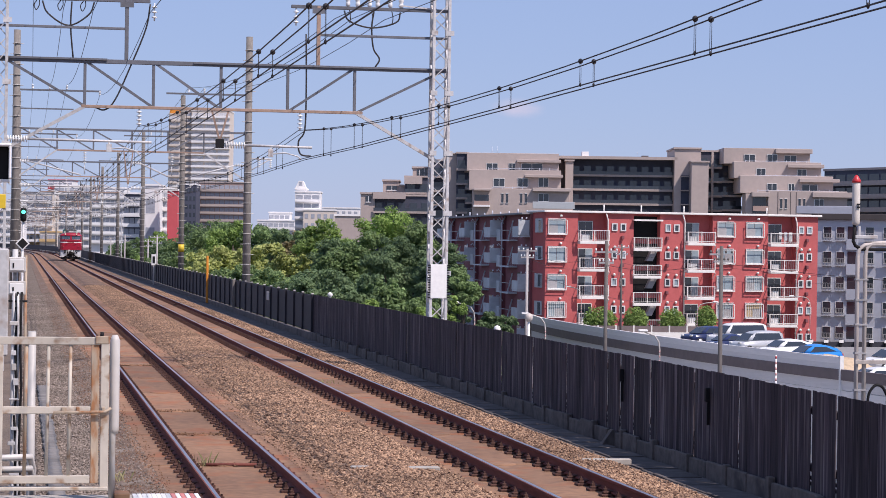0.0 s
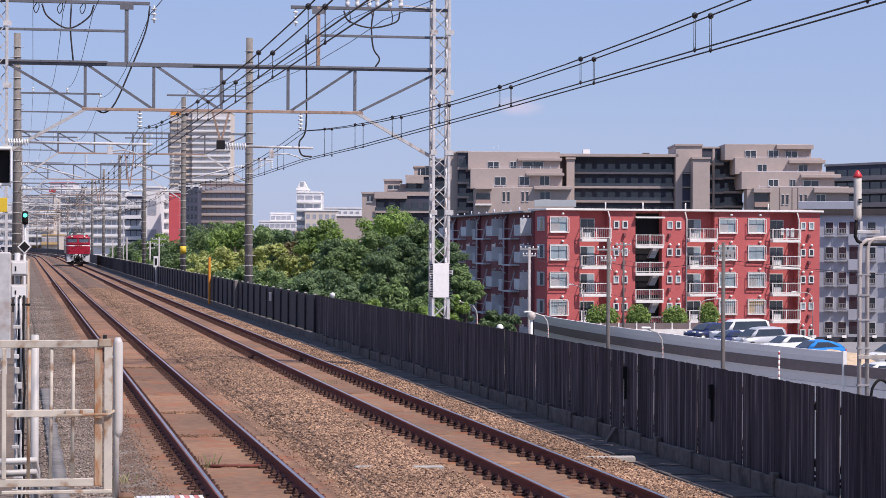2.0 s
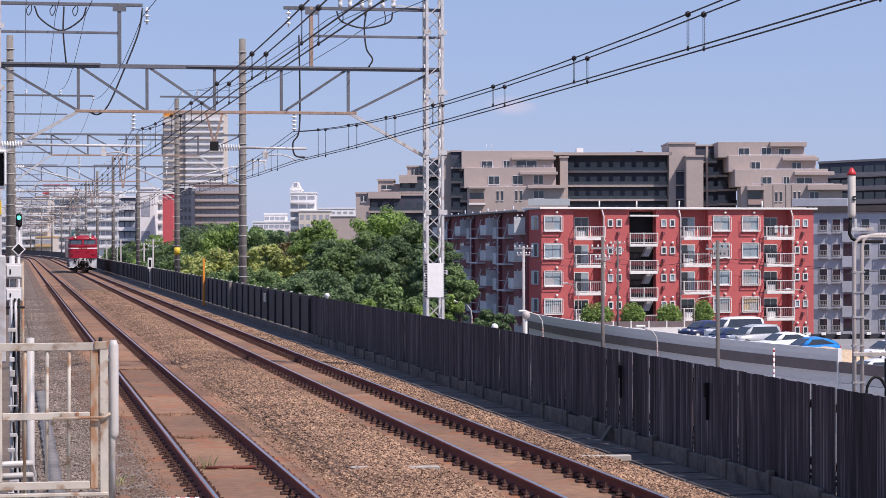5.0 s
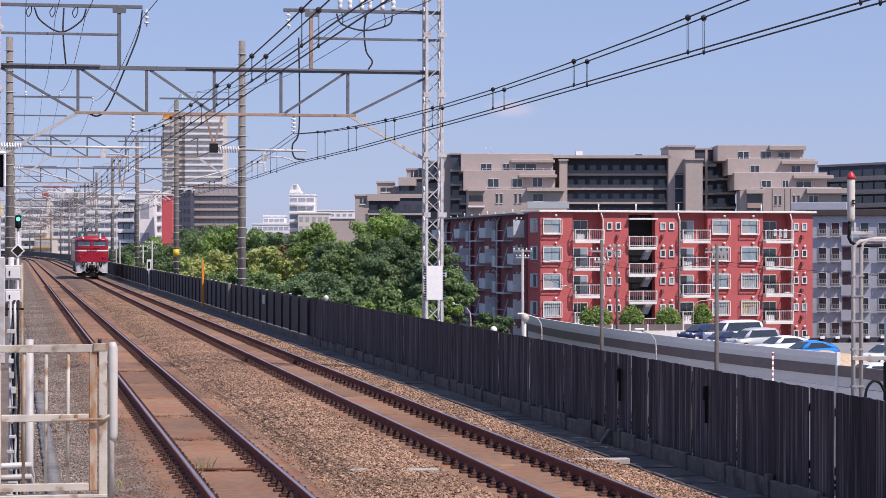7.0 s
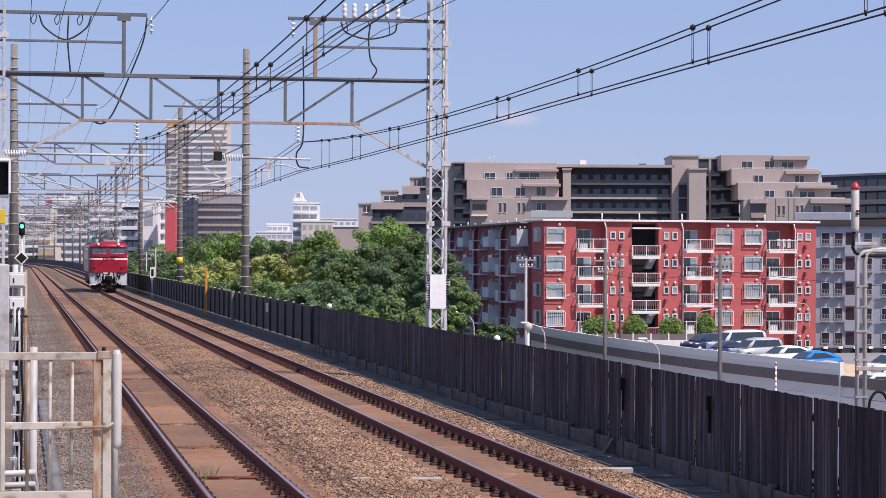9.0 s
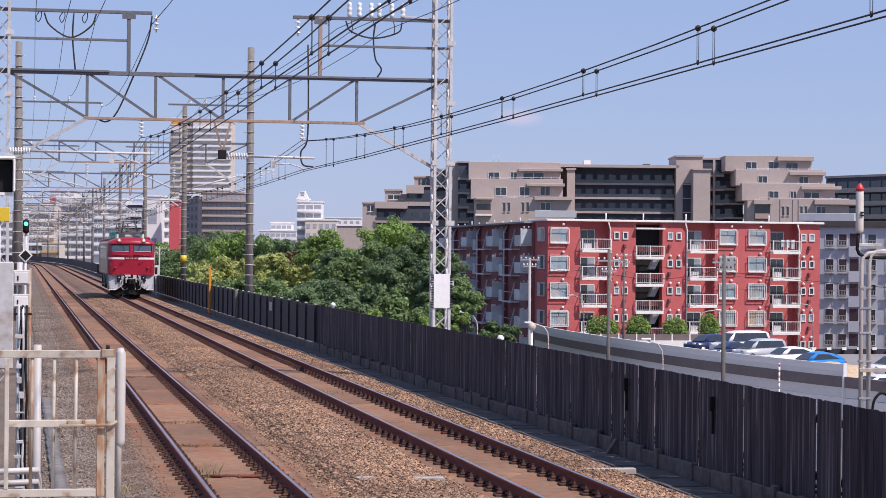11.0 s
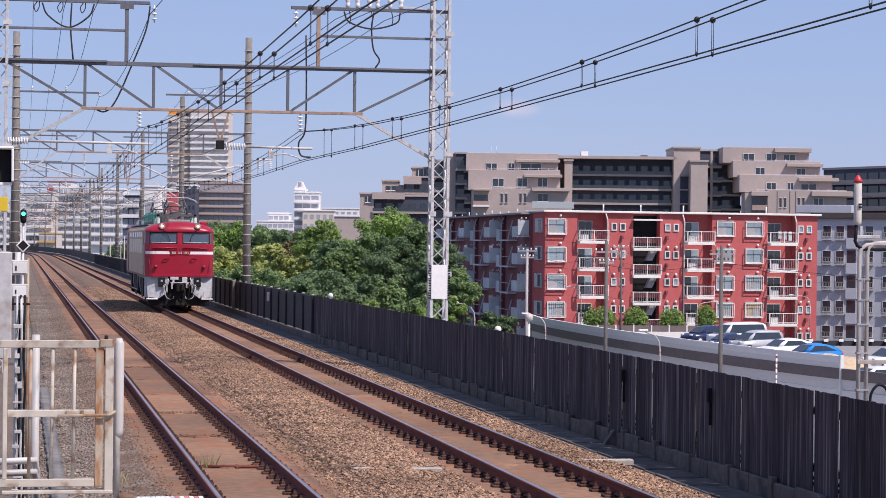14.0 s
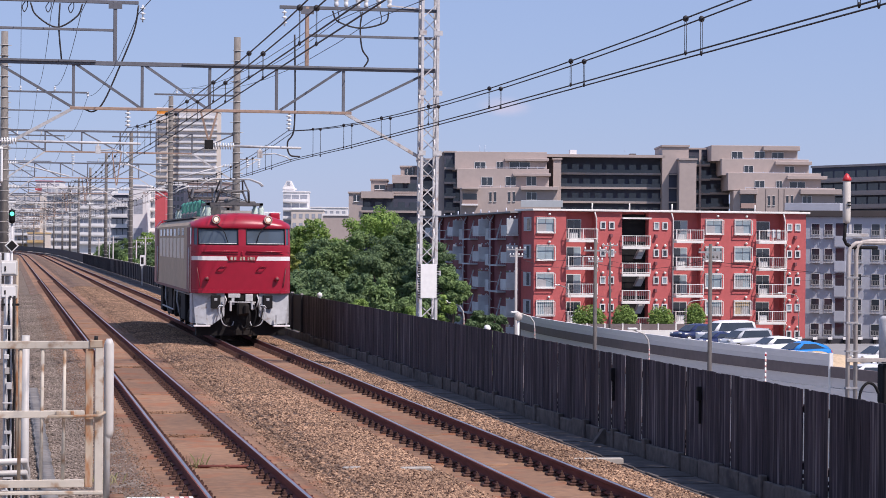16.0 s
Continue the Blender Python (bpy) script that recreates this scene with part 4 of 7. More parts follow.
# cab interior dark box and rear wall
part("cab_interior", Mesh().box(-1.36, 1.36, 0.75, 1.6, 1.5, 3.3), M_DARK, loco, "dark cab interior")
for s in (-1, 1):
    xs = [s * q for q in (0.12, 0.4, 0.8, 1.1, 1.26)]
    w = part("windscreen", Mesh().loft([[(x, nose(x, z) + 0.03, z) for x in xs] for z in (2.79, 3.0, 3.28)], closed=False, smooth=True), M_LGLASS, loco, "blue-grey cab windscreen")
    fr = Mesh()
    ring = [(s * 0.12, 2.80), (s * 1.26, 2.80), (s * 1.26, 3.25), (s * 0.12, 3.25), (s * 0.12, 2.80)]
    for (xa, za), (xb, zb) in zip(ring, ring[1:]):
        n = 5
        fr.tube([(xa + (xb - xa) * k / n, nose(xa + (xb - xa) * k / n, za + (zb - za) * k / n) - 0.005, za + (zb - za) * k / n) for k in range(n + 1)], 0.012, 6)
    part("window_gasket", fr, M_DARK, w, "black window gasket")
    part("window_sill", Mesh().tube([(s * q, nose(q, 2.83) - 0.004, 2.825) for q in (0.16, 0.5, 0.9, 1.22)], 0.012, 5), M_WINFRAME, w, "pale lower window edge")
    cx = [s * q for q in (1.29, 1.34, 1.39, 1.44)]
    part("corner_window", Mesh().loft([[(x, nose(x, z) + 0.015, z) for x in cx] for z in (2.79, 3.0, 3.27)], closed=False), M_LGLASS, loco, "narrow corner window")
    part("side_cab_window", Mesh().box(min(s * 1.41, s * 1.452), max(s * 1.41, s * 1.452), nose(1.45, 2) + 0.03, 0.75, 2.79, 3.28), M_LGLASS, loco)
    wp = Mesh().tube([(s * 0.62, nose(0.6, 3.27) - 0.05, 3.30), (s * 0.50, nose(0.5, 3.1) - 0.03, 3.12), (s * 0.42, nose(0.4, 2.9) - 0.03, 2.86)], 0.012, 5)
    wp.tube([(s * 0.72, nose(0.6, 3.27) - 0.05, 3.36), (s * 0.62, nose(0.6, 3.27) - 0.05, 3.28)], 0.02, 5)
    part("wiper", wp, M_DARK, loco, "black wiper arm")
    # stripe, with its slanted inner end
    st = Mesh()
    xo = [s * q for q in (0.46, 0.7, 0.95, 1.15, 1.27, 1.36, 1.42, 1.45)]
    st.loft([[(x - (s * 0.05 if k == 0 and z < 2.4 else 0), nose(x, z) - 0.006, z) for k, x in enumerate(xo)] for z in (2.335, 2.455)], closed=False)
    part("front_stripe", st, M_LWHITE, loco, "white stripe")
    # headlamp
    hl = part("headlamp", Mesh().lathe([(0.105, 0.0), (0.12, -0.2), (0.122, -0.22), (0.10, -0.235)], 20, at=(s * 0.76, 0.30, 3.52), axis="y"), M_LRED, loco, "red headlamp housing")
    part("lens", Mesh().lathe([(0.078, -0.22), (0.07, -0.242), (0.03, -0.25)], 20, at=(s * 0.76, 0.30, 3.52), axis="y"), M_LAMP, hl, "glowing warm white lens")
    part("bezel", Mesh().lathe([(0.122, -0.20), (0.122, -0.24), (0.09, -0.245), (0.09, -0.22)], 20, at=(s * 0.76, 0.30, 3.52), axis="y"), M_CREAM, hl)
    tl = part("tail_lamp", Mesh().lathe([(0.065, 0.05), (0.075, -0.06), (0.06, -0.09)], 16, at=(s * 1.02, nose(1.02, 1.8), 1.80), axis="y"), M_LRED, loco, "round tail lamp")
    part("lens", Mesh().lathe([(0.058, -0.09), (0.04, -0.125), (0.01, -0.135)], 16, at=(s * 1.02, nose(1.02, 1.8), 1.80), axis="y"), M_LDOOR, tl, "dark red lens")
    # handrails below the windscreens
    rl = Mesh().tube([(s * 0.12, nose(0.1, 2.6) - 0.03, 2.60), (s * 0.7, nose(0.7, 2.6) - 0.04, 2.60), (s * 1.1, nose(1.1, 2.6) - 0.03, 2.59), (s * 1.4, nose(1.4, 2.6) - 0.01, 2.58)], 0.022, 6)
    rl.tube([(s * 0.12, nose(0.1, 2.6) - 0.02, 2.545), (s * 1.2, nose(1.2, 2.5) - 0.02, 2.535)], 0.015, 6)
    part("front_ledge", rl, M_LRED, loco)
    hd = Mesh()
    c = s * 0.58
    sk = -0.06
    loop = [(c - 0.11 + sk, 2.02), (c + 0.07 + sk, 2.02), (c + 0.15, 2.17), (c - 0.05, 2.17), (c - 0.11 + sk, 2.02)]
    hd.tube([(x, nose(x, z) - 0.03, z) for x, z in loop], 0.013, 5)
    part("step_loop", hd, M_LRED, loco, "small red step loop")
    gr = Mesh().tube([(s * 1.30, nose(1.3, 2.1) - 0.01, 2.12), (s * 1.29, nose(1.29, 1.9) - 0.06, 2.05), (s * 1.22, nose(1.22, 1.8) - 0.06, 1.62), (s * 1.22, nose(1.22, 1.6), 1.58)], 0.013, 5)
    part("grab_rail", gr, M_LDOOR, loco)
# number bars in the place of the figures
pl = part("number_plate", Mesh().box(-0.40, 0.40, -0.012, 0.03, 2.32, 2.47, bevel=0.005), M_LRED, loco)
for k, (a, b) in enumerate(((-0.34, -0.27), (-0.24, -0.17), (-0.07, 0.0), (0.03, 0.08), (0.16, 0.19), (0.22, 0.30), (0.33, 0.36))):
    part("plate_bar", Mesh().box(a, b, -0.02, 0.0, 2.345, 2.445), M_CREAM, pl, "plain pale bar")
part("nose_fitting", Mesh().box(-0.03, 0.03, -0.03, 0.02, 2.48, 2.6, bevel=0.01), M_LRED, loco)

# body sides, doors and louvres
part("body", Mesh().loft([[(-1.44, y, 1.40), (1.44, y, 1.40), (1.44, y, 3.36), (1.30, y, 3.52), (0.7, y, 3.64), (-0.7, y, 3.64), (-1.30, y, 3.52), (-1.44, y, 3.36)] for y in (0.92, BACK - 0.9)]), M_LSIDE, loco, "beige-grey body side")
part("roof", Mesh().loft([[(-1.30, y, 3.525), (1.30, y, 3.525), (0.95, y, 3.65), (-0.95, y, 3.65)] for y in (1.65, BACK - 1.6)]), M_LROOF, loco, "sooty grey roof")
part("rear_cab", Mesh().loft([[(-1.45, y, 1.40), (1.45, y, 1.40), (1.45, y, 3.36), (1.25, y, 3.62), (-1.25, y, 3.62), (-1.45, y, 3.36)] for y in (BACK - 0.9, BACK - 0.15, BACK)]), M_LRED, loco, "red rear cab")
for s in (-1, 1):
    for y0 in (0.95, BACK - 2.05):
        d = part("cab_door", Mesh().box(min(s * 1.40, s * 1.456), max(s * 1.40, s * 1.456), y0, y0 + 1.1, 1.45, 3.3, bevel=0.01), M_LDOOR, loco, "dull maroon cab door")
        part("door_rail", Mesh().tube([(s * 1.48, y0 - 0.06, 1.5), (s * 1.48, y0 - 0.06, 2.7)], 0.016, 6), M_GALV, d)
    for k in range(7):
        y0 = 3.2 + k * 1.65
        lv = Mesh().box(min(s * 1.43, s * 1.456), max(s * 1.43, s * 1.456), y0, y0 + 1.1, 2.35, 2.98, bevel=0.008)
        for j in range(3):
            z = 2.42 + j * 0.19
            lv.box(min(s * 1.45, s * 1.462), max(s * 1.45, s * 1.462), y0 + 0.05, y0 + 1.05, z, z + 0.15)
        part("louvre", lv, M_LOUVRE, loco, "pale side louvre")
        part("high_window", Mesh().box(min(s * 1.43, s * 1.453), max(s * 1.43, s * 1.453), y0 + 0.15, y0 + 1.0, 3.06, 3.28), M_LGLASS, loco)
    part("sill", Mesh().box(min(s * 1.38, s * 1.455), max(s * 1.38, s * 1.455), 0.9, BACK - 0.9, 1.36, 1.44), M_LDOOR, loco)

# skirt, coupling and hoses
for s in (-1, 1):
    sk = Mesh().loft([[(s * x, y + nose(x, 1.2), z) for x, z in ((0.50, 1.40), (1.40, 1.40), (1.33, 0.50), (0.85, 0.46), (0.50, 0.72))] for y in (0.02, 0.07)])
    sk.box(min(s * 1.30, s * 1.42), max(s * 1.30, s * 1.42), 0.4, 1.2, 0.5, 1.4)
    k = part("skirt", sk, M_LSKIRT, loco, "dusty grey skirt plate")
    part("lamp_box", Mesh().box(s * 0.76 - 0.14, s * 0.76 + 0.14, nose(0.74, 1.2) - 0.05, nose(0.74, 1.2) + 0.06, 0.94, 1.33, bevel=0.015), M_DARK, k, "black box with pale mark")
    part("mark", Mesh().box(s * 0.76 - 0.045, s * 0.76 + 0.045, nose(0.74, 1.2) - 0.06, nose(0.74, 1.2) - 0.045, 1.16, 1.24, bevel=0.006), M_LSKIRT, k)
    part("step", Mesh().box(s * 1.16 - 0.24, s * 1.16 + 0.24, -0.12, 0.14, 0.41, 0.46, bevel=0.008), M_LWHITE, loco, "white cab step")
    part("step_bracket", Mesh().box(s * 1.16 - 0.17, s * 1.16 - 0.13, -0.05, 0.02, 0.45, 0.75).box(s * 1.16 + 0.13, s * 1.16 + 0.17, -0.05, 0.02, 0.45, 0.75), M_LSKIRT, loco)
    for j, (xa, dz, xb) in enumerate(((0.62, 0.0, 0.30), (0.55, 0.08, 0.22))):
        hz = Mesh().tube(curve([(s * xa, 0.0, 0.98 + dz), (s * (xa + 0.05), -0.10, 0.90), (s * xa, -0.14, 0.66), (s * (xa - 0.1), -0.12, 0.47), (s * xb, -0.1, 0.44), (s * (xb - 0.06), -0.08, 0.56)]), 0.018, 8)
        part("air_hose", hz, M_LSKIRT if j == 0 else M_DARK, loco, "looped brake hose")
    part("hose_cock", Mesh().tube([(s * 0.5, -0.02, 1.02), (s * 0.66, -0.06, 1.02), (s * 0.7, -0.08, 0.95)], 0.022, 8), M_LSKIRT, loco)
cp = Mesh().box(-0.42, 0.42, 0.0, 0.2, 1.16, 1.38, bevel=0.02)
cp.box(-0.12, 0.12, -0.25, 0.3, 0.82, 1.08, bevel=0.03)
cp.box(-0.17, 0.15, -0.42, -0.2, 0.74, 1.12, bevel=0.05)
cp.box(0.02, 0.17, -0.52, -0.38, 0.78, 1.08, bevel=0.04)
part("coupler", cp, M_LBOGIE, loco, "dark automatic coupler")
dm = Mesh().box(-0.3, -0.22, -0.04, 0.05, 1.05, 1.35).box(0.1, 0.32, -0.05, 0.05, 1.15, 1.36, bevel=0.01).box(-0.4, -0.05, -0.045, 0.05, 1.25, 1.37, bevel=0.01)
dm.tube([(-0.4, -0.06, 1.12), (0.4, -0.06, 1.12)], 0.02, 6)
dm.box(-0.36, -0.3, -0.1, 0.02, 0.86, 1.16, bevel=0.01).box(0.26, 0.36, -0.1, 0.02, 0.9, 1.14, bevel=0.015)
dm.tube([(-0.5, -0.05, 1.3), (-0.46, -0.09, 1.2), (-0.5, -0.1, 1.05)], 0.02, 6).tube([(0.44, -0.05, 1.34), (0.48, -0.12, 1.2), (0.42, -0.12, 0.98)], 0.02, 6)
part("jumper_sockets", dm, M_GALV, loco, "grey sockets and uncoupling bar")
ug = Mesh().tube(curve([(0.1, -0.06, 1.1), (0.2, -0.2, 0.8), (0.16, -0.2, 0.5), (0.05, -0.15, 0.36), (-0.05, -0.1, 0.5)]), 0.03, 8)
ug.tube(curve([(0.3, -0.06, 1.1), (0.40, -0.16, 0.85), (0.34, -0.16, 0.5), (0.2, -0.1, 0.34), (0.02, -0.12, 0.36)]), 0.022, 8)
part("jumper_cable", ug, M_DARK, loco, "black hanging jumper cable")
part("plough", Mesh().loft([[(x, 0.25 + abs(x) * 0.12 + (0.12 if z > 0.3 else 0), z) for x in (-1.25, -0.6, 0, 0.6, 1.25)] for z in (0.16, 0.30, 0.52)], closed=False), M_LBOGIE, loco, "dark rail guard plate")
part("buffer_beam", Mesh().box(-1.3, 1.3, 0.3, 0.7, 0.14, 1.4), M_DARK, loco)
for s in (-1, 1):
    for y0, y1 in ((1.0, 1.9), (4.9, 6.6), (10.6, 12.3), (15.2, 16.2)):
        part("equipment_box", Mesh().box(s * 1.12 - 0.16, s * 1.12 + 0.16, y0, y1, 0.42, 1.36, bevel=0.03), M_DARK, loco, "black underfloor box")
    part("side_pipe", Mesh().tube([(s * 1.30, 2.2, 1.28), (s * 1.30, 9.0, 1.28), (s * 1.30, 9.2, 0.62), (s * 1.28, 15.0, 0.62)], 0.03, 6), M_LSKIRT, loco, "dusty cream pipe")
    for yb in (2.6, 8.4, 14.0):
        part("sand_pipe", Mesh().tube([(s * 1.25, yb, 1.36), (s * 1.24, yb + 0.15, 0.9), (s * 1.1, yb + 0.3, 0.3)], 0.035, 6), M_LSKIRT, loco)
part("underframe", Mesh().box(-1.15, 1.15, 0.9, BACK - 0.9, 0.95, 1.38), M_DARK, loco)

# bogies and wheelsets
WHEEL_R = 0.56
wheelsets = []
wheel_mesh = Mesh()
for s in (-1, 1):
    wheel_mesh.lathe([(0.59, s * 0.50), (0.56, s * 0.53), (WHEEL_R, s * 0.62), (0.48, s * 0.62), (0.46, s * 0.59), (0.14, s * 0.58), (0.12, s * 0.64)], 28, axis="x")
wheel_mesh.tube([(-0.6, 0, 0), (0.6, 0, 0)], 0.09, 10)
for k in range(6):
    a = k * math.pi / 3
    for s in (-1, 1):
        wheel_mesh.box(s * 0.60 - 0.012, s * 0.60 + 0.012, -0.03, 0.03, 0.14, 0.46, m=pose(0, 0, 0, math.degrees(a)))
wheel_data = wheel_mesh.data("wheelset", M_LBOGIE)
for yb in (2.9, 8.6, 14.3):
    bg = part("bogie", Mesh().box(-1.18, -0.98, yb - 1.9, yb + 1.9, 0.50, 0.78, bevel=0.03).box(0.98, 1.18, yb - 1.9, yb + 1.9, 0.50, 0.78, bevel=0.03).box(-1.0, 1.0, yb - 0.3, yb + 0.3, 0.4, 0.9), M_LBOGIE, loco, "dusty dark bogie")
    for dy in (-1.2, 1.2):
        for s in (-1, 1):
            part("axle_box", Mesh().box(s * 1.12 - 0.12, s * 1.12 + 0.12, yb + dy - 0.2, yb + dy + 0.2, 0.38, 0.74, bevel=0.04), M_LBOGIE, bg)
            part("spring", Mesh().tube([(s * 1.12, yb + dy * 0.6, 0.74), (s * 1.12, yb + dy * 0.6, 1.1)], 0.11, 10), M_LBOGIE, bg)
        ws = part("wheelset", wheel_data, None, loco, m=pose(0, yb + dy, WHEEL_R))
        wheelsets.append((ws, yb + dy))

# roof gear
for yp, front in ((3.3, True), (13.9, False)):
    base = Mesh().box(-0.85, -0.75, yp - 1.0, yp + 1.0, 3.98, 4.05).box(0.75, 0.85, yp - 1.0, yp + 1.0, 3.98, 4.05).box(-0.85, 0.85, yp - 1.0, yp - 0.9, 3.98, 4.05).box(-0.85, 0.85, yp + 0.9, yp + 1.0, 3.98, 4.05)
    pg = part("pantograph", base, M_PANTO, loco, "raised diamond pantograph")
    for sx in (-1, 1):
        for sy in (-1, 1):
            im = Mesh()
            im.lathe([(0.06, 3.6), (0.1, 3.64), (0.075, 3.67), (0.1, 3.72), (0.075, 3.75), (0.1, 3.80), (0.075, 3.83), (0.1, 3.88), (0.06, 3.92), (0.05, 3.99)], 14, at=(sx * 0.8, yp + sy * 0.9, 0))
            part("insulator", im, M_INSPALE, pg, "pale green insulator")
    for sy in (-1, 1):
        low = Mesh()
        for sx in (-1, 1):
            low.tube([(sx * 0.50, yp + sy * 0.25, 4.08), (sx * 0.42, yp + sy * 0.85, 4.42)], 0.036, 6)
            low.tube([(sx * 0.42, yp + sy * 0.85, 4.42), (sx * 0.34, yp + sy * 0.16, 4.76)], 0.027, 6)
        low.tube([(-0.42, yp + sy * 0.85, 4.42), (0.42, yp + sy * 0.85, 4.42)], 0.022, 6)
        low.tube([(-0.42, yp + sy * 0.85, 4.42), (0.34, yp + sy * 0.16, 4.76)], 0.014, 5)
        low.tube([(0.50, yp + sy * 0.25, 4.08), (-0.42, yp + sy * 0.85, 4.42)], 0.014, 5)
        part("frame_arm", low, M_PANTO, pg)
        part("contact_strip", Mesh().tube([(-0.95, yp + sy * 0.17, 4.58), (-0.85, yp + sy * 0.17, 4.68), (-0.55, yp + sy * 0.17, 4.79), (0.55, yp + sy * 0.17, 4.79), (0.85, yp + sy * 0.17, 4.68), (0.95, yp + sy * 0.17, 4.58)], 0.022, 6), M_GALV, pg, "curved collector strip")
    part("spring_box", Mesh().box(-0.72, 0.72, yp - 0.2, yp + 0.2, 4.0, 4.12, bevel=0.03).box(-0.2, 0.2, yp - 0.5, yp + 0.5, 4.0, 4.2, bevel=0.04), M_PANTO, pg)
for yy, xx in ((5.2, -0.78), (6.8, -0.78), (8.4, -0.78), (10.0, -0.78), (11.6, -0.78)):
    im = Mesh()
    im.lathe([(0.07, 3.6)] + [(0.15 if k % 2 else 0.115, 3.66 + 0.062 * k) for k in range(8)] + [(0.05, 4.18)], 14, at=(xx, yy, 0))
    part("roof_insulator", im, M_INSGREEN, loco, "green ribbed roof insulator")
part("roof_bus_bar", Mesh().tube([(-0.78, 5.2, 4.19), (-0.78, 11.6, 4.19)], 0.02, 6).tube([(-0.78, 5.2, 4.19), (-0.6, 4.4, 4.05)], 0.02, 6), M_PANTO, loco)
part("roof_hatch", Mesh().box(-0.9, 0.9, 5.2, 11.8, 3.6, 3.86, bevel=0.08), M_LROOF, loco, "grey roof hatch")
part("roof_box", Mesh().box(-0.55, -0.2, 4.6, 5.1, 3.6, 4.02, bevel=0.04), M_PANTO, loco)
part("roof_horn", Mesh().box(0.9, 1.2, 0.9, 1.3, 3.5, 3.74, bevel=0.04), M_LRED, loco, "red horn cover")
part("roof_walk", Mesh().box(-1.28, -1.0, 1.9, BACK - 1.9, 3.58, 3.62).box(1.0, 1.28, 1.9, BACK - 1.9, 3.58, 3.62), M_LROOF, loco)


# ---- town: red apartment house ----
def frame_window(parent, x, z, w, h, glass, panes=2, proud=0.08, grille=False, rim=0.06):
    fr = Mesh()
    y0, y1, t = -proud, 0.02, rim
    fr.box(x - w / 2, x + w / 2, y0, y1, z - h / 2, z - h / 2 + t).box(x - w / 2, x + w / 2, y0, y1, z + h / 2 - t, z + h / 2)
    fr.box(x - w / 2, x - w / 2 + t, y0, y1, z - h / 2 + t, z + h / 2 - t).box(x + w / 2 - t, x + w / 2, y0, y1, z - h / 2 + t, z + h / 2 - t)
    wn = part("window", fr, M_WINFRAME, parent, "pale framed window")
    for k in range(panes):
        a = x - w / 2 + t + (w - 2 * t) * k / panes
        b = x - w / 2 + t + (w - 2 * t) * (k + 1) / panes
        part("pane", Mesh().box(a + 0.015, b - 0.015, -0.03 - 0.012 * (k % 2), 0.0, z - h / 2 + t, z + h / 2 - t), glass, wn)
    if panes > 1:
        part("sill", Mesh().box(x - w / 2 - 0.05, x + w / 2 + 0.05, -proud - 0.1, 0.0, z - h / 2 - 0.07, z - h / 2), M_TRIM, wn)
    if grille:
        g = Mesh()
        for k in range(9):
            q = x - w / 2 + w * (k + 0.5) / 9
            g.box(q - 0.015, q + 0.015, -proud - 0.12, -proud - 0.09, z - h / 2, z + h / 2)
        for q in (z - h / 2, z + h / 2 - 0.04):
            g.box(x - w / 2, x + w / 2, -proud - 0.13, -proud - 0.08, q, q + 0.04)
        part("grille", g, M_WINFRAME, wn)
    return wn


def balcony(parent, x, z, w, depth=1.05, solid=None, contents=0):
    """Concrete slab with a white railing."""
    b = part("balcony", Mesh().box(x - w / 2, x + w / 2, -depth, 0.0, z - 0.28, z, bevel=0.02), M_TRIM, parent, "white balcony slab with railing")
    r = Mesh()
    for zz in (z + 0.08, z + 1.0):
        r.box(x - w / 2, x + w / 2, -depth, -depth + 0.05, zz, zz + 0.06)
        for s in (-1, 1):
            r.box(x + s * w / 2 - 0.03, x + s * w / 2 + 0.03, -depth, 0, zz, zz + 0.06)
    for k in range(3):
        q = x - w / 2 + w * k / 2
        r.box(q - 0.04, q + 0.04, -depth - 0.01, -depth + 0.06, z, z + 1.08)
    part("railing", r, M_TRIM, b)
    n = 15
    p = Mesh()
    for k in range(n):
        q = x - w / 2 + w * (k + 0.5) / n
        p.box(q - 0.012, q + 0.012, -depth + 0.01, -depth + 0.035, z + 0.08, z + 1.02)
    part("baluster_panel", p, M_BALUSTER, b)["kind"] = "stuff"
    if contents & 1:
        part("condenser", Mesh().box(x - w / 2 + 0.25, x - w / 2 + 1.05, -0.5, -0.15, z, z + 0.65, bevel=0.03), M_WHITE, b, "white air-conditioner unit")
    if contents & 2:
        for k in range(3):
            part("laundry", Mesh().box(x - 0.6 + 0.55 * k, x - 0.25 + 0.55 * k, -depth + 0.12, -depth + 0.16, z + 0.45 - 0.1 * k, z + 1.15), M_WHITE if k != 1 else M_BWHITE, b)
    return b


RZ = math.degrees(math.atan2(2.8, 28.7))
red = thing("apartment_house", "five-storey red rendered apartment house with white balconies", "apartment house", m=pose(49.87, 213.5, 0, 0, 0, RZ))
RW, RTOP = 28.83, 6.12
ROW = 2.68
FLOORS = [4.80 - ROW * k for k in range(5)]
bays = {4.8: 3.0, 16.0: 2.9, 24.9: 3.0}
edges = sorted([0.0, RW] + [c + s * w / 2 for c, w in bays.items() for s in (-1, 1)] + [10.5 - 1.4, 10.5 + 1.4])
for i, (a, b) in enumerate(zip(edges, edges[1:])):
    part("wall", Mesh().box(a, b, 0.9 if i % 2 else 0.0, 5.2, GROUND_Z, RTOP), M_BRED, red, "red rendered wall")
part("roof", Mesh().box(-0.25, RW + 0.3, -0.35, 5.3, RTOP, RTOP + 0.2, bevel=0.03), M_TRIM, red, "white flat roof edge")
for q in (6.2, 10.1, 14.6, 23.5):
    part("roof_vent", Mesh().tube([(q, 0.6, RTOP + 0.2), (q, 0.6, RTOP + 0.85)], 0.07, 8), M_TRIM, red)
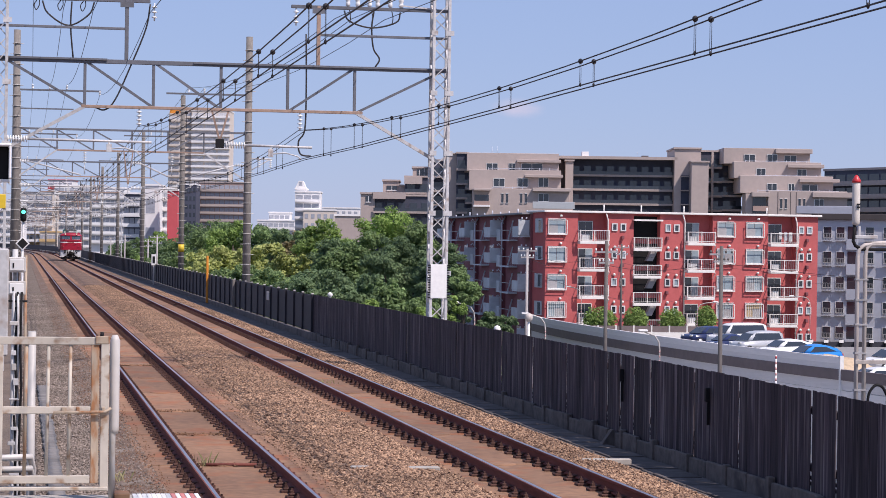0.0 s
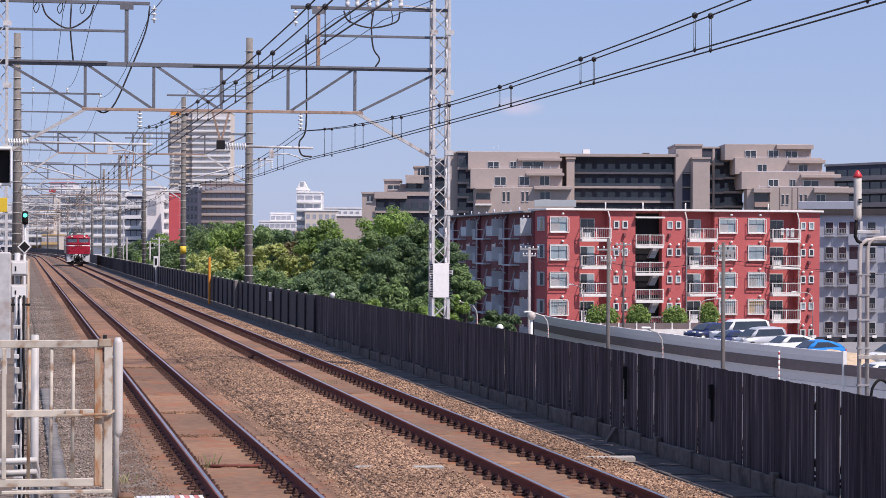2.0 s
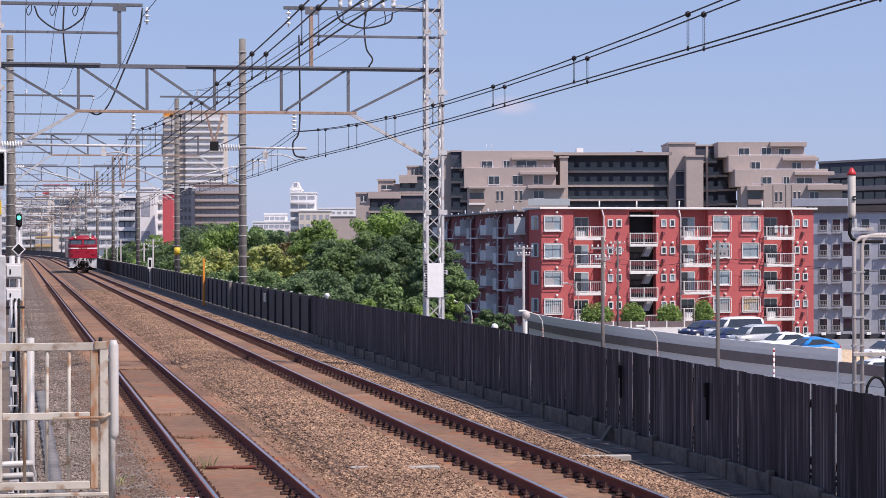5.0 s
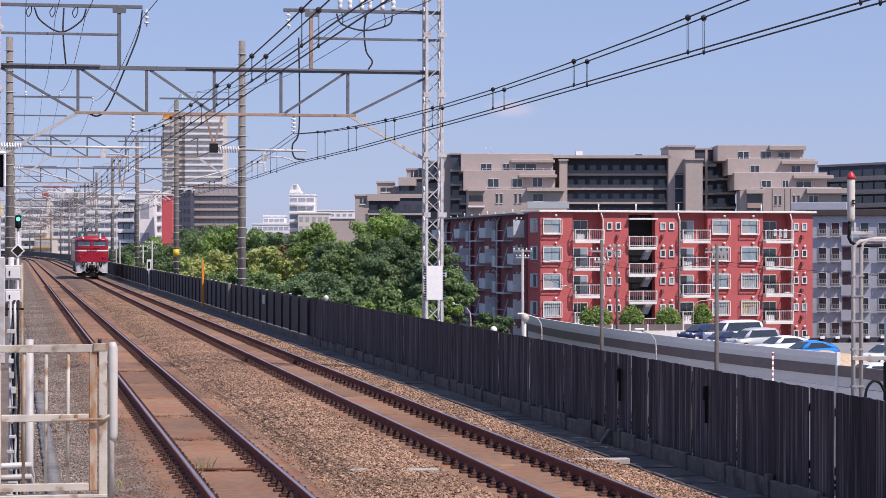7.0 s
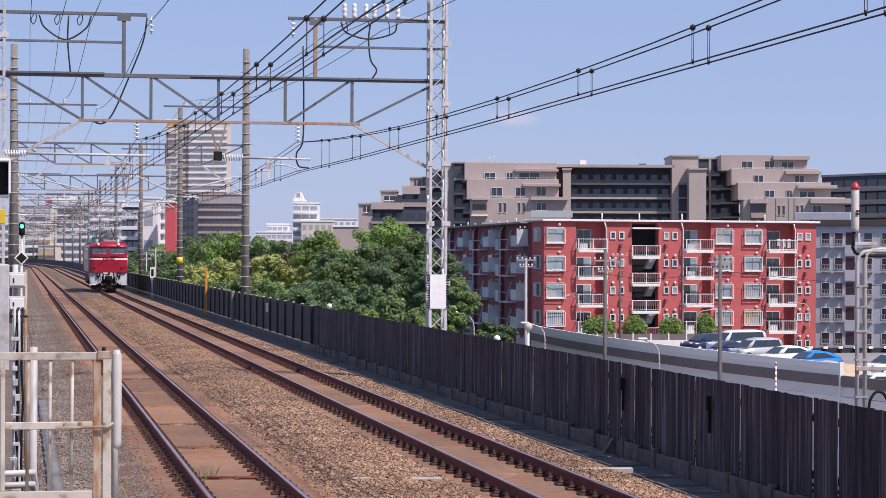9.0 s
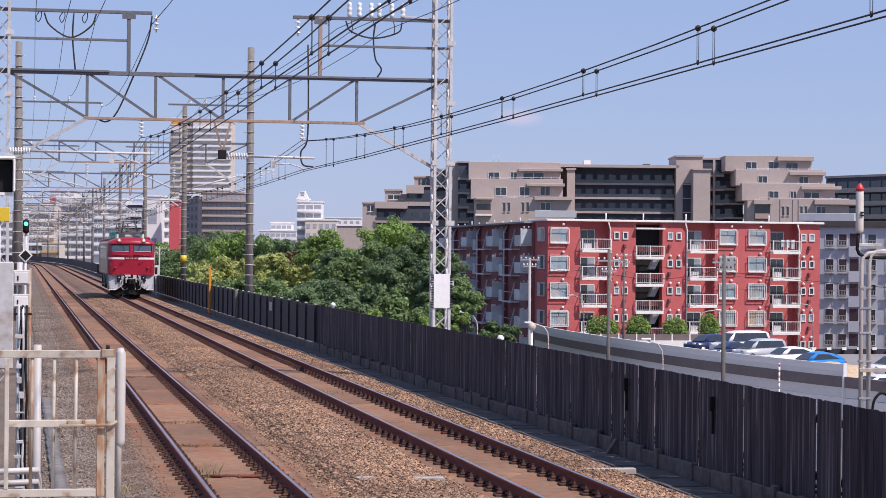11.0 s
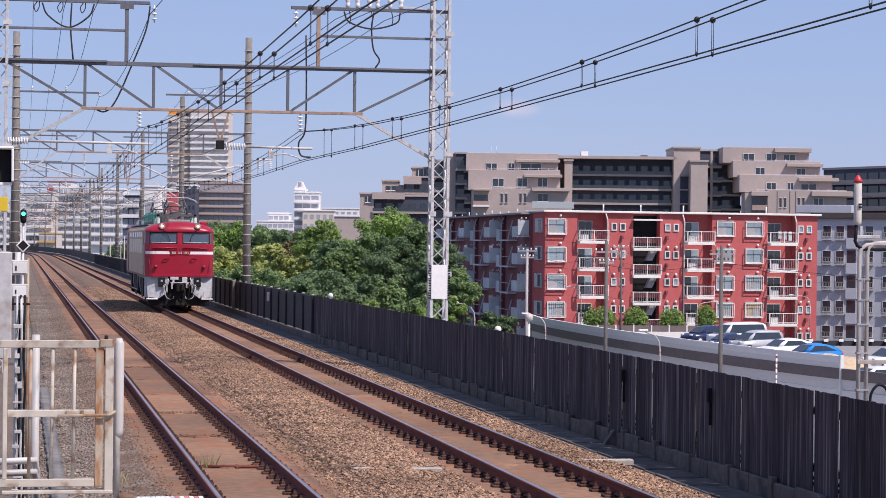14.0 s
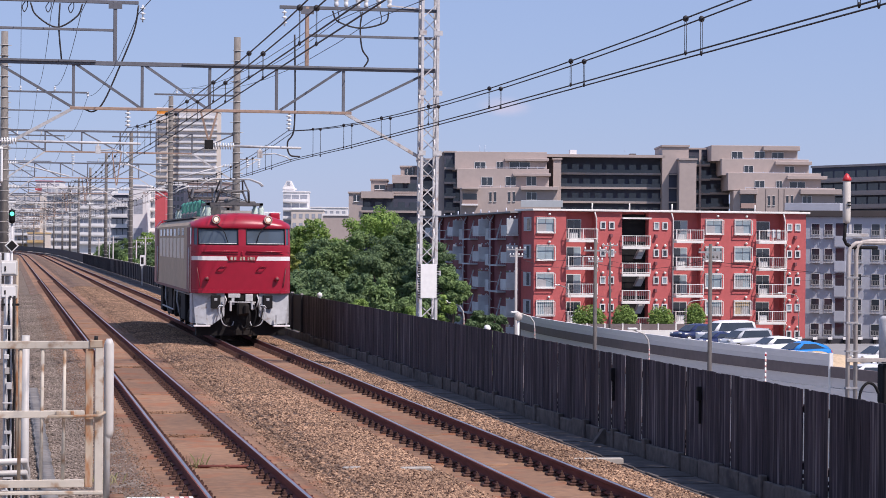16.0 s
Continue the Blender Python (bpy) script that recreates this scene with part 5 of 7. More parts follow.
brng = random.Random(11)
for k, z in enumerate(FLOORS):
    for x in (1.15, 18.8, 21.9):
        frame_window(red, x, z, 1.8, 1.45, M_CURTAIN if (k == 3 and x == 21.9) else M_WGLASS, 2, 0.12, grille=k == 3 or (k == 2 and x > 20))
        guard = Mesh()
        for q in (z - 0.86, z + 0.55):
            guard.box(x - 0.98, x + 0.98, -0.36, -0.31, q, q + 0.06)
        for q in (x - 0.98, x + 0.92):
            guard.box(q, q + 0.06, -0.36, -0.31, z - 0.86, z + 0.61).box(q, q + 0.06, -0.31, 0.0, z - 0.86, z - 0.81)
        part("window_guard", guard, M_TRIM, red)
        if (k * 3 + int(x)) % 4:
            part("curtain", Mesh().box(x - 0.05 if k % 2 else x - 0.8, x + 0.8 if k % 2 else x + 0.1, -0.055, -0.047, z - 0.66, z + 0.1), M_BALUSTER, red)
        part("wall_lamp", Mesh().lathe([(0.05, -0.12), (0.13, -0.1), (0.13, 0.06), (0.05, 0.1)], 10, at=(x + 0.4, -0.12, z + 1.02)), M_TRIM, red)
    for x in (7.1, 8.0, 12.7, 13.6, 27.0, 27.9):
        frame_window(red, x, z - 0.02, 0.58, 0.76, M_WDARK if (k + int(x)) % 3 else M_WGLASS, 1, 0.10, rim=0.11)
        if k:
            part("vent_cap", Mesh().lathe([(0.05, -0.16), (0.12, -0.14), (0.14, 0.02), (0.06, 0.1)], 10, at=(x, -0.14, z + 0.75)), M_TRIM, red, "white vent cap")
    for x in (7.9, 12.6, 27.6):
        if k < 4:
            part("vent_hood", Mesh().box(x - 0.13, x + 0.13, -0.34, 0.0, z - 1.2, z - 0.85, bevel=0.03), M_BREDDK_SHADE, red, "dark red vent hood")
    for x, w in bays.items():
        cont = brng.choice((0, 1, 1)) if x != 24.9 or k else 2
        balcony(red, x, z - 1.42, w, 0.75, contents=cont)
        dr = part("balcony_door", Mesh().box(x - 1.15, x + 0.35, 0.84, 0.92, z - 1.40, z + 0.55), M_WINFRAME, red, "sliding balcony door")
        part("pane", Mesh().box(x - 1.08, x - 0.42, 0.82, 0.86, z - 1.3, z + 0.48), M_WDARK, dr)
        part("pane", Mesh().box(x - 0.38, x + 0.28, 0.81, 0.85, z - 1.3, z + 0.48), M_WGLASS if brng.random() < 0.5 else M_WDARK, dr)
        part("brace", Mesh().bar((x + w / 2 + 0.05, -0.7, z - 1.7), (x + w / 2 + 0.05, 0.0, z - 2.3), 0.06), M_TRIM, red)
    # stair landings
    x = 10.5
    # near-black sheet on the back wall stands for the stairwell's shade
    part("stair_recess", Mesh().box(x - 1.38, x + 1.38, 0.84, 0.9, z - 1.1, z + 1.1), M_DARK, red, "black sheet for the shade in the open stairwell")
    if k < 4:
        balcony(red, x, z - 2.05, 2.9, 0.35)
        part("stair_flight", Mesh().loft([[(x + 0.1, y, z - 3.3), (x + 0.75, y, z - 3.3), (x + 1.25, y, z - 2.3), (x + 0.6, y, z - 2.3)] for y in (0.3, 0.82)]), M_BALUSTER, red, "slanting stair flight")
part("stair_canopy", Mesh().box(9.0, 12.0, -0.5, 0.0, FLOORS[0] + 0.62, FLOORS[0] + 0.78), M_TRIM, red)
for x in (6.4, 14.45, 26.5):
    part("down_pipe", Mesh().tube([(x, -0.1, GROUND_Z), (x, -0.1, RTOP - 0.7), (x - 0.25, -0.25, RTOP - 0.05)], 0.07, 8), M_TRIM, red, "white downpipe")
# windows in the shaded end wall
for z in FLOORS:
    cw = part("end_window", Mesh().box(-0.14, 0.0, 0.75, 2.75, z - 0.65, z + 0.72), M_BALC, red, "grey framed window in the end wall")
    part("pane", Mesh().box(-0.16, -0.13, 0.9, 1.7, z - 0.55, z + 0.6), M_WDARK, cw)

# the wing that runs away behind it; its shade is painted as darker red
WL = 56.0
wing = thing("apartment_wing", "shaded red wing with grey stacked balconies", "apartment house", m=pose(50.83, 273.3, 0, 0, 0, -91.6))
part("wall", Mesh().box(0, WL, 0, 9, GROUND_Z, 5.95), M_BREDDK_SHADE, wing, "wall in red darkened for its shade")
part("roof", Mesh().box(-0.3, WL - 0.1, -0.9, 9.2, 5.95, 6.11), M_ROOFG, wing, "grey roof edge")
wrng = random.Random(5)
for b, s0 in enumerate((-3.2, 13.0, 29.5, 46.0)):
    def away(s):
        return WL - s

    if s0 > 0:
        part("bay_pier", Mesh().box(away(s0 + 0.7), away(s0 + 0.2), -0.35, 0.0, GROUND_Z, 5.9), M_BREDDK_SHADE, wing, "pier in red darkened for its shade")
        part("down_pipe", Mesh().tube([(away(s0), -0.5, GROUND_Z), (away(s0), -0.5, 5.2), (away(s0), -0.15, 5.85)], 0.09, 6), M_BWHITE, wing, "pale downpipe")
    for k, z in enumerate(FLOORS):
        if s0 > 0:
            part("bracket", Mesh().bar((away(s0 - 0.1), -0.85, z + 0.95), (away(s0 - 0.1), -0.3, z + 0.3), 0.07), M_BALC, wing)
            part("panel", Mesh().box(away(s0 + 3), away(s0 + 1), -0.5, 0.0, z - 1.5, z - 0.3), M_BALC, wing, "grey balcony panel")
        if s0 + 6.6 < WL:
            near = max(s0 + 3.0, 0.35)
            bl = part("balcony", Mesh().box(away(s0 + 6.5), away(near), -1.2, 0, z - 1.12, z - 0.95), M_BALC, wing, "grey balcony with a closed end screen")
            part("end_screen", Mesh().box(away(near), away(near) + 0.08, -1.2, -0.06, z - 0.95, z + 0.5 + wrng.uniform(-0.1, 0.2), bevel=0.03), M_BALC, bl)
            part("balcony_front", Mesh().box(away(s0 + 6.5), away(near), -1.22, -1.14, z - 0.95, z - 0.05), M_BALC, bl)
            for q in (-0.85, -0.4):
                part("vent_cap", Mesh().box(away(near) + 0.08, away(near) + 0.2, q - 0.07, q + 0.07, z + 0.68, z + 0.84, bevel=0.02), M_BWHITE, bl)
            part("balcony_window", Mesh().box(away(s0 + 9.6), away(s0 + 7.2), -0.05, 0.0, z - 0.9, z + 0.7), M_WDARK, bl)
        if s0 + 15.2 < WL:
            ld = part("landing", Mesh().box(away(s0 + 15), away(s0 + 10), -0.9, 0, z - 1.5, z - 1.36), M_BALC, wing, "open stair landing")
            r = Mesh().box(away(s0 + 15), away(s0 + 10), -0.9, -0.85, z - 0.45, z - 0.38).box(away(s0 + 10), away(s0 + 10) + 0.05, -0.9, 0, z - 0.45, z - 0.38)
            for q in range(5):
                r.box(away(s0 + 10) + 0.01, away(s0 + 10) + 0.04, -0.88 + q * 0.2, -0.85 + q * 0.2, z - 1.36, z - 0.45)
            part("landing_rail", r, M_BALUSTER, ld)["kind"] = "stuff"
            part("stair_flight", Mesh().bar((away(s0 + 12), -0.6, z - 1.3), (away(s0 + 12), -0.1, z + 0.6), 0.12), M_BALC, ld)
for b in range(11):
    part("roof_vent", Mesh().tube([(3 + b * 4.9, 0.4, 6.1), (3 + b * 4.9, 0.4, 6.4 + 0.2 * (b % 3 == 0))], 0.07, 8), M_BWHITE, wing)

# grey-white house in shade
grey = thing("apartment_house", "shaded grey-white five-storey apartment house", "apartment house", m=pose(84.2, 232.0, 0, 0, 0, -28.0))
part("wall", Mesh().box(0, 34, 0, 10, GROUND_Z, 6.1), M_GHOUSE, grey, "grey-white wall")
part("roof", Mesh().box(-0.6, 34.6, -0.35, 10.5, 6.1, 6.75, bevel=0.03), M_ROOFDK, grey, "brown-grey roof band")
part("roof_box", Mesh().box(-2.5, 3.5, 1.5, 7, 6.76, 7.6, bevel=0.03), M_GHOUSE, grey, "pale roof box")
for b in range(5):
    x0 = 0.5 + b * 6.4
    for k, z in enumerate(FLOORS):
        for dx in (0.1, 1.5, 4.6):
            w = frame_window(grey, x0 + dx + 0.5, z - 0.05, 0.95, 1.25, M_WDARK, 1, 0.05)
            g = Mesh()
            for q in range(6):
                g.box(x0 + dx + 0.05 + q * 0.17, x0 + dx + 0.09 + q * 0.17, -0.32, -0.28, z - 1.0, z - 0.15)
            g.box(x0 + dx, x0 + dx + 1.0, -0.33, -0.27, z - 0.18, z - 0.12).box(x0 + dx, x0 + dx + 1.0, -0.33, -0.0, z - 1.02, z - 0.96)
            part("window_rail", g, M_BALUSTER, w)["kind"] = "stuff"
        part("stair_opening", Mesh().box(x0 + 2.75, x0 + 3.7, -0.02, 0.02, z - 0.9, z + 0.6), M_WDARK, grey, "dark stair opening")
        part("stair_wall", Mesh().box(x0 + 2.65, x0 + 3.8, -0.2, 0.0, z - 1.9, z - 0.75), M_GHOUSE, grey)


# ---- far blocks ----
def far_block(name, label, px0, px1, zt, depth, wall_m, floor_h=3.0, cols=4, balconies=False, glass=None, thick=14.0, step=0.0, band=None, z0=GROUND_Z, rows_from=0.0):
    """A slab block that faces the camera; px0 and px1 are its edges in thousandths of the distance from the view's axis."""
    yaw = radians(10.56)
    ca, sa = math.cos(yaw), math.sin(yaw)
    x0, x1 = px0 * depth / 1000.0, px1 * depth / 1000.0
    ox, oy = depth * sa + x0 * ca, depth * ca - x0 * sa
    th = thing(name, label, "building", m=pose(ox, oy, 0, 0, 0, -10.56 + step))
    W = x1 - x0
    part("wall", Mesh().box(0, W, 0, thick, z0, zt), wall_m, th)
    part("roof", Mesh().box(-0.2, W + 0.2, -0.25, thick + 0.2, zt, zt + 0.5), M_PALE if band is None else band, th)
    n = int((zt - max(rows_from, z0 + 1)) / floor_h)
    gm = glass or M_FGLASS
    pane = Mesh().box(0, W / cols * (0.86 if balconies else 0.55), -0.06, 0.0, 0, floor_h * 0.5).data("window", gm)
    slab = Mesh().box(0, W, -1.3, 0.0, 0, 0.25).box(0, W, -1.35, -1.2, 0.25, 1.05).data("balcony", band or M_PALE) if balconies else None
    for k in range(n):
        z = zt - 0.5 - floor_h * (k + 1)
        if balconies:
            part("balcony", slab, None, th, m=pose(0, 0, z))
        for c in range(cols):
            part("window", pane, None, th, m=pose(W * (c + (0.07 if balconies else 0.22)) / cols, 0, z + (1.1 if balconies else 0.9)))
    return th


def px(a):
    """Bearing units to thousandths of the distance, from the view's axis."""
    return (a - 784) / 4.0032


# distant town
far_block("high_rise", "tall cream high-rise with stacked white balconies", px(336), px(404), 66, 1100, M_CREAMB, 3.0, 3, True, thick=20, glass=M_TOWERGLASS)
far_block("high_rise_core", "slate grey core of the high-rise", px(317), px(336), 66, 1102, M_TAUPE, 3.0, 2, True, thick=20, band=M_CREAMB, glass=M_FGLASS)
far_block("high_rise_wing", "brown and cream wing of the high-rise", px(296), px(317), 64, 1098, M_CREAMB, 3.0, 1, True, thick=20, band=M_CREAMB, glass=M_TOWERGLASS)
far_block("high_rise_annex", "orange-topped roof crown of the high-rise", px(297), px(318), 67.5, 1104, M_ORANGE, 30, 1, thick=12)
far_block("brown_block", "long brown apartment block with grey windows", px(345), px(438), 26, 900, M_BROWNB, 3.0, 11, True, band=M_TAUPE)
far_block("slate_block", "dark slate apartment block", px(312), px(346), 24.5, 880, M_SLATE_SHADE, 3.2, 5, glass=M_WDARK)
far_block("red_panel_block", "block with a plain red end wall", px(295), px(313), 16.5, 620, M_PINKRED, 40, 1, thick=9)
far_block("white_block", "white apartment block with balconies", px(279), px(295.5), 17.5, 640, M_PALE, 2.9, 2, True)
far_block("white_end_block", "plain white end wall of an apartment block", px(251), px(279.5), 18, 630, M_PALE, 8, 1)
far_block("slate_office", "dark blue and white banded block", px(218), px(247), 16, 650, M_SLATE_SHADE, 3.0, 3, True)
far_block("pale_block", "pale apartment block behind the masts", px(160), px(219), 20, 760, M_PALE, 3.0, 7, True)
far_block("pale_block", "wide pale apartment block behind the masts", px(95), px(165), 24, 900, M_PALE, 3.0, 8, True)
far_block("red_roofed_block", "pale block with a red rooftop", px(84), px(126), 26.5, 920, M_PALE, 3.0, 5, True, band=M_PINKRED)
far_block("pale_block", "pale apartment block at the end of the line", px(28), px(92), 20, 860, M_CREAMB, 3.0, 8, True)
far_block("pale_block", "pale apartment block beyond the platform", px(-60), px(34), 16, 800, M_PALE, 3.0, 9, True)
far_block("ochre_building", "ochre building at the end of the line", px(52), px(72), 4.5, 860, M_YELB, 3.0, 3)
far_block("ochre_building", "ochre and white building at the end of the line", px(70), px(100), 5.2, 850, M_CREAMB, 3.0, 4, True, band=M_YELB)
# white stepped group
far_block("white_house", "white building with a gabled stair tower", px(521), px(565), 20.5, 800, M_PALE, 3.0, 3, True)
gt = far_block("white_tower", "white stair tower with gabled top", px(521), px(540), 21.6, 802, M_PALE, 9, 1)
part("gable", Mesh().loft([[(0, y, 22.1), (3.8, y, 22.1), (2.6, y, 24.6), (1.2, y, 24.6)] for y in (0, 8)]), M_PALE, gt, "pitched white gable")
part("gable_window", Mesh().box(1.3, 2.5, -0.1, 0.0, 22.9, 24.3), M_FGLASS, gt)
far_block("white_house", "white and beige building with balconies", px(536), px(592), 14, 790, M_CREAMB, 3.2, 5)
far_block("white_house", "low white stepped building", px(455), px(520), 10.5, 830, M_PALE, 2.8, 7, True)
far_block("white_house", "low white building above the trees", px(475), px(512), 13.5, 836, M_PALE, 2.8, 4, True)
far_block("white_house", "white distant building behind the trees", px(570), px(634), 16.5, 900, M_PALE, 3.0, 6)
far_block("beige_house", "plain beige building above the trees", px(592), px(640), 9.5, 560, M_TAUPE, 20, 1)

# ---- large stepped apartment complex ----
GD = 470.0
_yaw = radians(10.56)
gx0 = px(640) * GD / 1000
cx_ = thing("apartment_complex", "large taupe stepped apartment complex with dark balconies", "apartment complex",
            m=pose(GD * math.sin(_yaw) + gx0 * math.cos(_yaw), GD * math.cos(_yaw) - gx0 * math.sin(_yaw), 0, 0, 0, -10.56))
S = GD / 4003.2


def gu(a):
    return (a - 640) * S


def gz(a, y):
    return EYE_Z + (430.7 + 0.0144 * (a - 640) - y) * S


def wing_block(a0, a1, ytop, y_in, thick, material, slabs=(), dark=False, wins=(), label=""):
    w = part("wall", Mesh().box(gu(a0), gu(a1), y_in, y_in + thick, GROUND_Z, gz((a0 + a1) / 2, ytop)), material, cx_, label)
    zt = gz((a0 + a1) / 2, ytop)
    part("parapet", Mesh().box(gu(a0) - 0.2, gu(a1) + 0.2, y_in - 0.3, y_in + thick, zt, zt + 0.35), M_TAUPE, w)
    if dark:
        k = 0
        while zt - 3.0 * (k + 1) > 2.0:
            z = zt - 0.6 - 3.0 * (k + 1)
            b = part("balcony", Mesh().box(gu(a0), gu(a1), y_in - 1.5, y_in, z, z + 0.24).box(gu(a0), gu(a1), y_in - 1.52, y_in - 1.4, z + 0.24, z + 0.42), M_TAUPE, w, "pale balcony edge")
            part("balcony_glass", Mesh().box(gu(a0), gu(a1), y_in - 1.46, y_in - 1.42, z + 0.42, z + 1.1), M_WDARK, b)
            n = max(1, int((a1 - a0) / 20))
            for c in range(n):
                u0 = gu(a0) + (gu(a1) - gu(a0)) * (c + 0.15) / n
                part("balcony_window", Mesh().box(u0, u0 + (gu(a1) - gu(a0)) / n * 0.6, y_in - 0.05, y_in, z + 0.25, z + 2.2), M_WDARK, b)
            k += 1
    for a, y, ww, hh in wins:
        z = gz(a, y)
        fw = part("window", Mesh().box(gu(a) - ww / 2, gu(a) + ww / 2, y_in - 0.08, y_in, z - hh / 2, z + hh / 2), M_WDARK, w)
        part("window_frame", Mesh().box(gu(a) - 0.05, gu(a) + 0.05, y_in - 0.11, y_in - 0.05, z - hh / 2, z + hh / 2).box(gu(a) - ww / 2, gu(a) + ww / 2, y_in - 0.25, y_in, z - hh / 2 - 0.15, z - hh / 2), M_PALE, fw)
    return w


wing_block(636, 661, 343, 3, 12, M_TAUPE, wins=((650, 352, 1.2, 1.2),))
# slate recess walls below: balcony shade put into the wall colour
wing_block(659, 762, 347, 4, 14, M_SLATE_SHADE, dark=True)
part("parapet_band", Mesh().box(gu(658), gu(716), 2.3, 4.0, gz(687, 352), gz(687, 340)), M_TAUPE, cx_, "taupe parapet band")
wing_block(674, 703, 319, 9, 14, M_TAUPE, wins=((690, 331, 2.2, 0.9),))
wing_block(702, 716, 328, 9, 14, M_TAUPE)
wing_block(714, 762, 313, 6, 14, M_SLATE_SHADE, dark=True)
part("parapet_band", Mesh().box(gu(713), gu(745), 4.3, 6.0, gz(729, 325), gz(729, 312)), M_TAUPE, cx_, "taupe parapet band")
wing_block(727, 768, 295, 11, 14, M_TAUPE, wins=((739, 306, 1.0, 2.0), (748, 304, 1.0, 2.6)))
wing_block(757, 796, 283, 8, 16, M_SLATE_SHADE, dark=True)
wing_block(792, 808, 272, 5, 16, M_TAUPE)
wing_block(806, 826, 271, 4, 16, M_SLATE_SHADE, dark=True)
wing_block(822, 846, 305, 4.2, 12, M_SLATE_SHADE, dark=True)


def opening(w, a, y, wide, high, y_in):
    """A framed window with a sill, on a terrace wall."""
    z = gz(a, y)
    u = gu(a)
    fw = part("window", Mesh().box(u - wide / 2, u + wide / 2, y_in - 0.06, y_in + 0.02, z - high / 2, z + high / 2), M_WDARK, w)
    fr = Mesh().box(u - wide / 2 - 0.08, u + wide / 2 + 0.08, y_in - 0.14, y_in, z + high / 2, z + high / 2 + 0.09).box(u - wide / 2 - 0.08, u + wide / 2 + 0.08, y_in - 0.16, y_in, z - high / 2 - 0.1, z - high / 2)
    for q in (u - wide / 2 - 0.05, u, u + wide / 2 + 0.05) if wide > 1 else ():
        fr.box(q - 0.045, q + 0.045, y_in - 0.11, y_in, z - high / 2, z + high / 2)
    part("window_frame", fr, M_WINFRAME, fw)


def terrace_floor(a0, a1, yt, yb, y_in, ledge=None, windows=(), rail=None):
    """One storey of the stepped front, with its projecting ledge, windows and terrace rail."""
    zt, zb = gz((a0 + a1) / 2, yt), gz((a0 + a1) / 2, yb)
    w = part("wall", Mesh().box(gu(a0), gu(a1), y_in, 16, zb, zt, bevel=0.05), M_TAUPE, cx_, "taupe storey of the stepped front")
    if ledge:
        l0, l1, ly0, ly1 = ledge
        part("ledge", Mesh().box(gu(l0), gu(l1), y_in - 1.1, y_in + 4, gz(l0, ly1), gz(l0, ly0), bevel=0.05), M_TAUPE, w, "projecting roof ledge")
    for wd in windows:
        opening(w, *wd, y_in)
    if rail:
        r0, r1 = rail
        m = Mesh().box(gu(r0), gu(r1), y_in - 1.62, y_in - 1.55, zb + 0.52, zb + 0.6)
        k = 0
        while gu(r0) + 2.1 * k < gu(r1):
            m.box(gu(r0) + 2.1 * k, gu(r0) + 2.1 * k + 0.12, y_in - 1.65, y_in - 1.5, zb, zb + 0.75)
            k += 1
        part("terrace_rail", m, M_BWHITE, w, "white terrace rail")["kind"] = "stuff"
    return w


# western stepped front
terrace_floor(824, 987, 271.5, 304, 0.0, (912, 990, 283, 288), ((869, 297, 2.2, 1.7), (904, 297, 1.2, 1.7), (939, 297, 4.2, 1.6)), (862, 985))
terrace_floor(828, 990, 302, 338, -2.2, (926, 993, 310, 315), ((881, 324, 2.2, 1.6), (923, 324, 2.0, 1.7), (959, 324, 1.9, 1.8)), (868, 930))
bw = terrace_floor(834, 1004, 336, 395, -4.4, (939, 1006, 334, 340), ((887, 352, 0.42, 1.9), (895, 352, 0.42, 1.9), (920, 352, 0.42, 1.9), (928, 352, 0.42, 1.9), (959, 351, 2.0, 1.5)))
part("ledge", Mesh().box(gu(836), gu(866), -6.2, -4.4, gz(850, 339), gz(850, 335), bevel=0.05), M_TAUPE, bw)
part("loggia", Mesh().box(gu(838), gu(863), -4.46, -4.4, gz(850, 366), gz(850, 346)), M_WDARK, bw, "dark loggia")
part("loggia_rail", Mesh().box(gu(837), gu(864), -5.9, -5.8, gz(850, 364), gz(850, 357)), M_BROWNB, bw, "brown loggia rail")
part("loggia_slab", Mesh().box(gu(836), gu(865), -6.0, -4.4, gz(850, 367), gz(850, 364)), M_PALE, bw)
part("glass_terrace", Mesh().box(gu(939), gu(1012), -7.5, -7.3, gz(975, 371), gz(975, 359), bevel=0.04), M_TGLASS, bw, "pale frosted terrace screen")
wing_block(985, 1000, 277, 6, 12, M_TAUPEDK)
wing_block(1000, 1014, 285, 3, 12, M_TAUPE)
wing_block(1012, 1198, 281, 8, 16, M_SLATE_SHADE, dark=True)
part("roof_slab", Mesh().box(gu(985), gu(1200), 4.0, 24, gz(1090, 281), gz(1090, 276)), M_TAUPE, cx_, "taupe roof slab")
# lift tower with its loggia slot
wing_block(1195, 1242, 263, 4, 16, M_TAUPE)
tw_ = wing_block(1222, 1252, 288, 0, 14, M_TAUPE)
# flat slate sheet stands for the slot's shade
part("slot", Mesh().box(gu(1207), gu(1221), 3.9, 4.0, gz(1214, 375), gz(1214, 310)), M_SLATE_SHADE, tw_, "loggia slot with its shade painted slate")
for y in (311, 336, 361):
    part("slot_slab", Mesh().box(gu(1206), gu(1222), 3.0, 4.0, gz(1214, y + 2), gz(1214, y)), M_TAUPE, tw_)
wing_block(1241, 1282, 267, 7, 16, M_SLATE_SHADE, dark=True)
wing_block(1280, 1318, 292, 7.2, 16, M_SLATE_SHADE, dark=True)
part("post", Mesh().box(gu(1262), gu(1266), 5.2, 5.6, GROUND_Z, gz(1264, 268)), M_TAUPE, cx_)
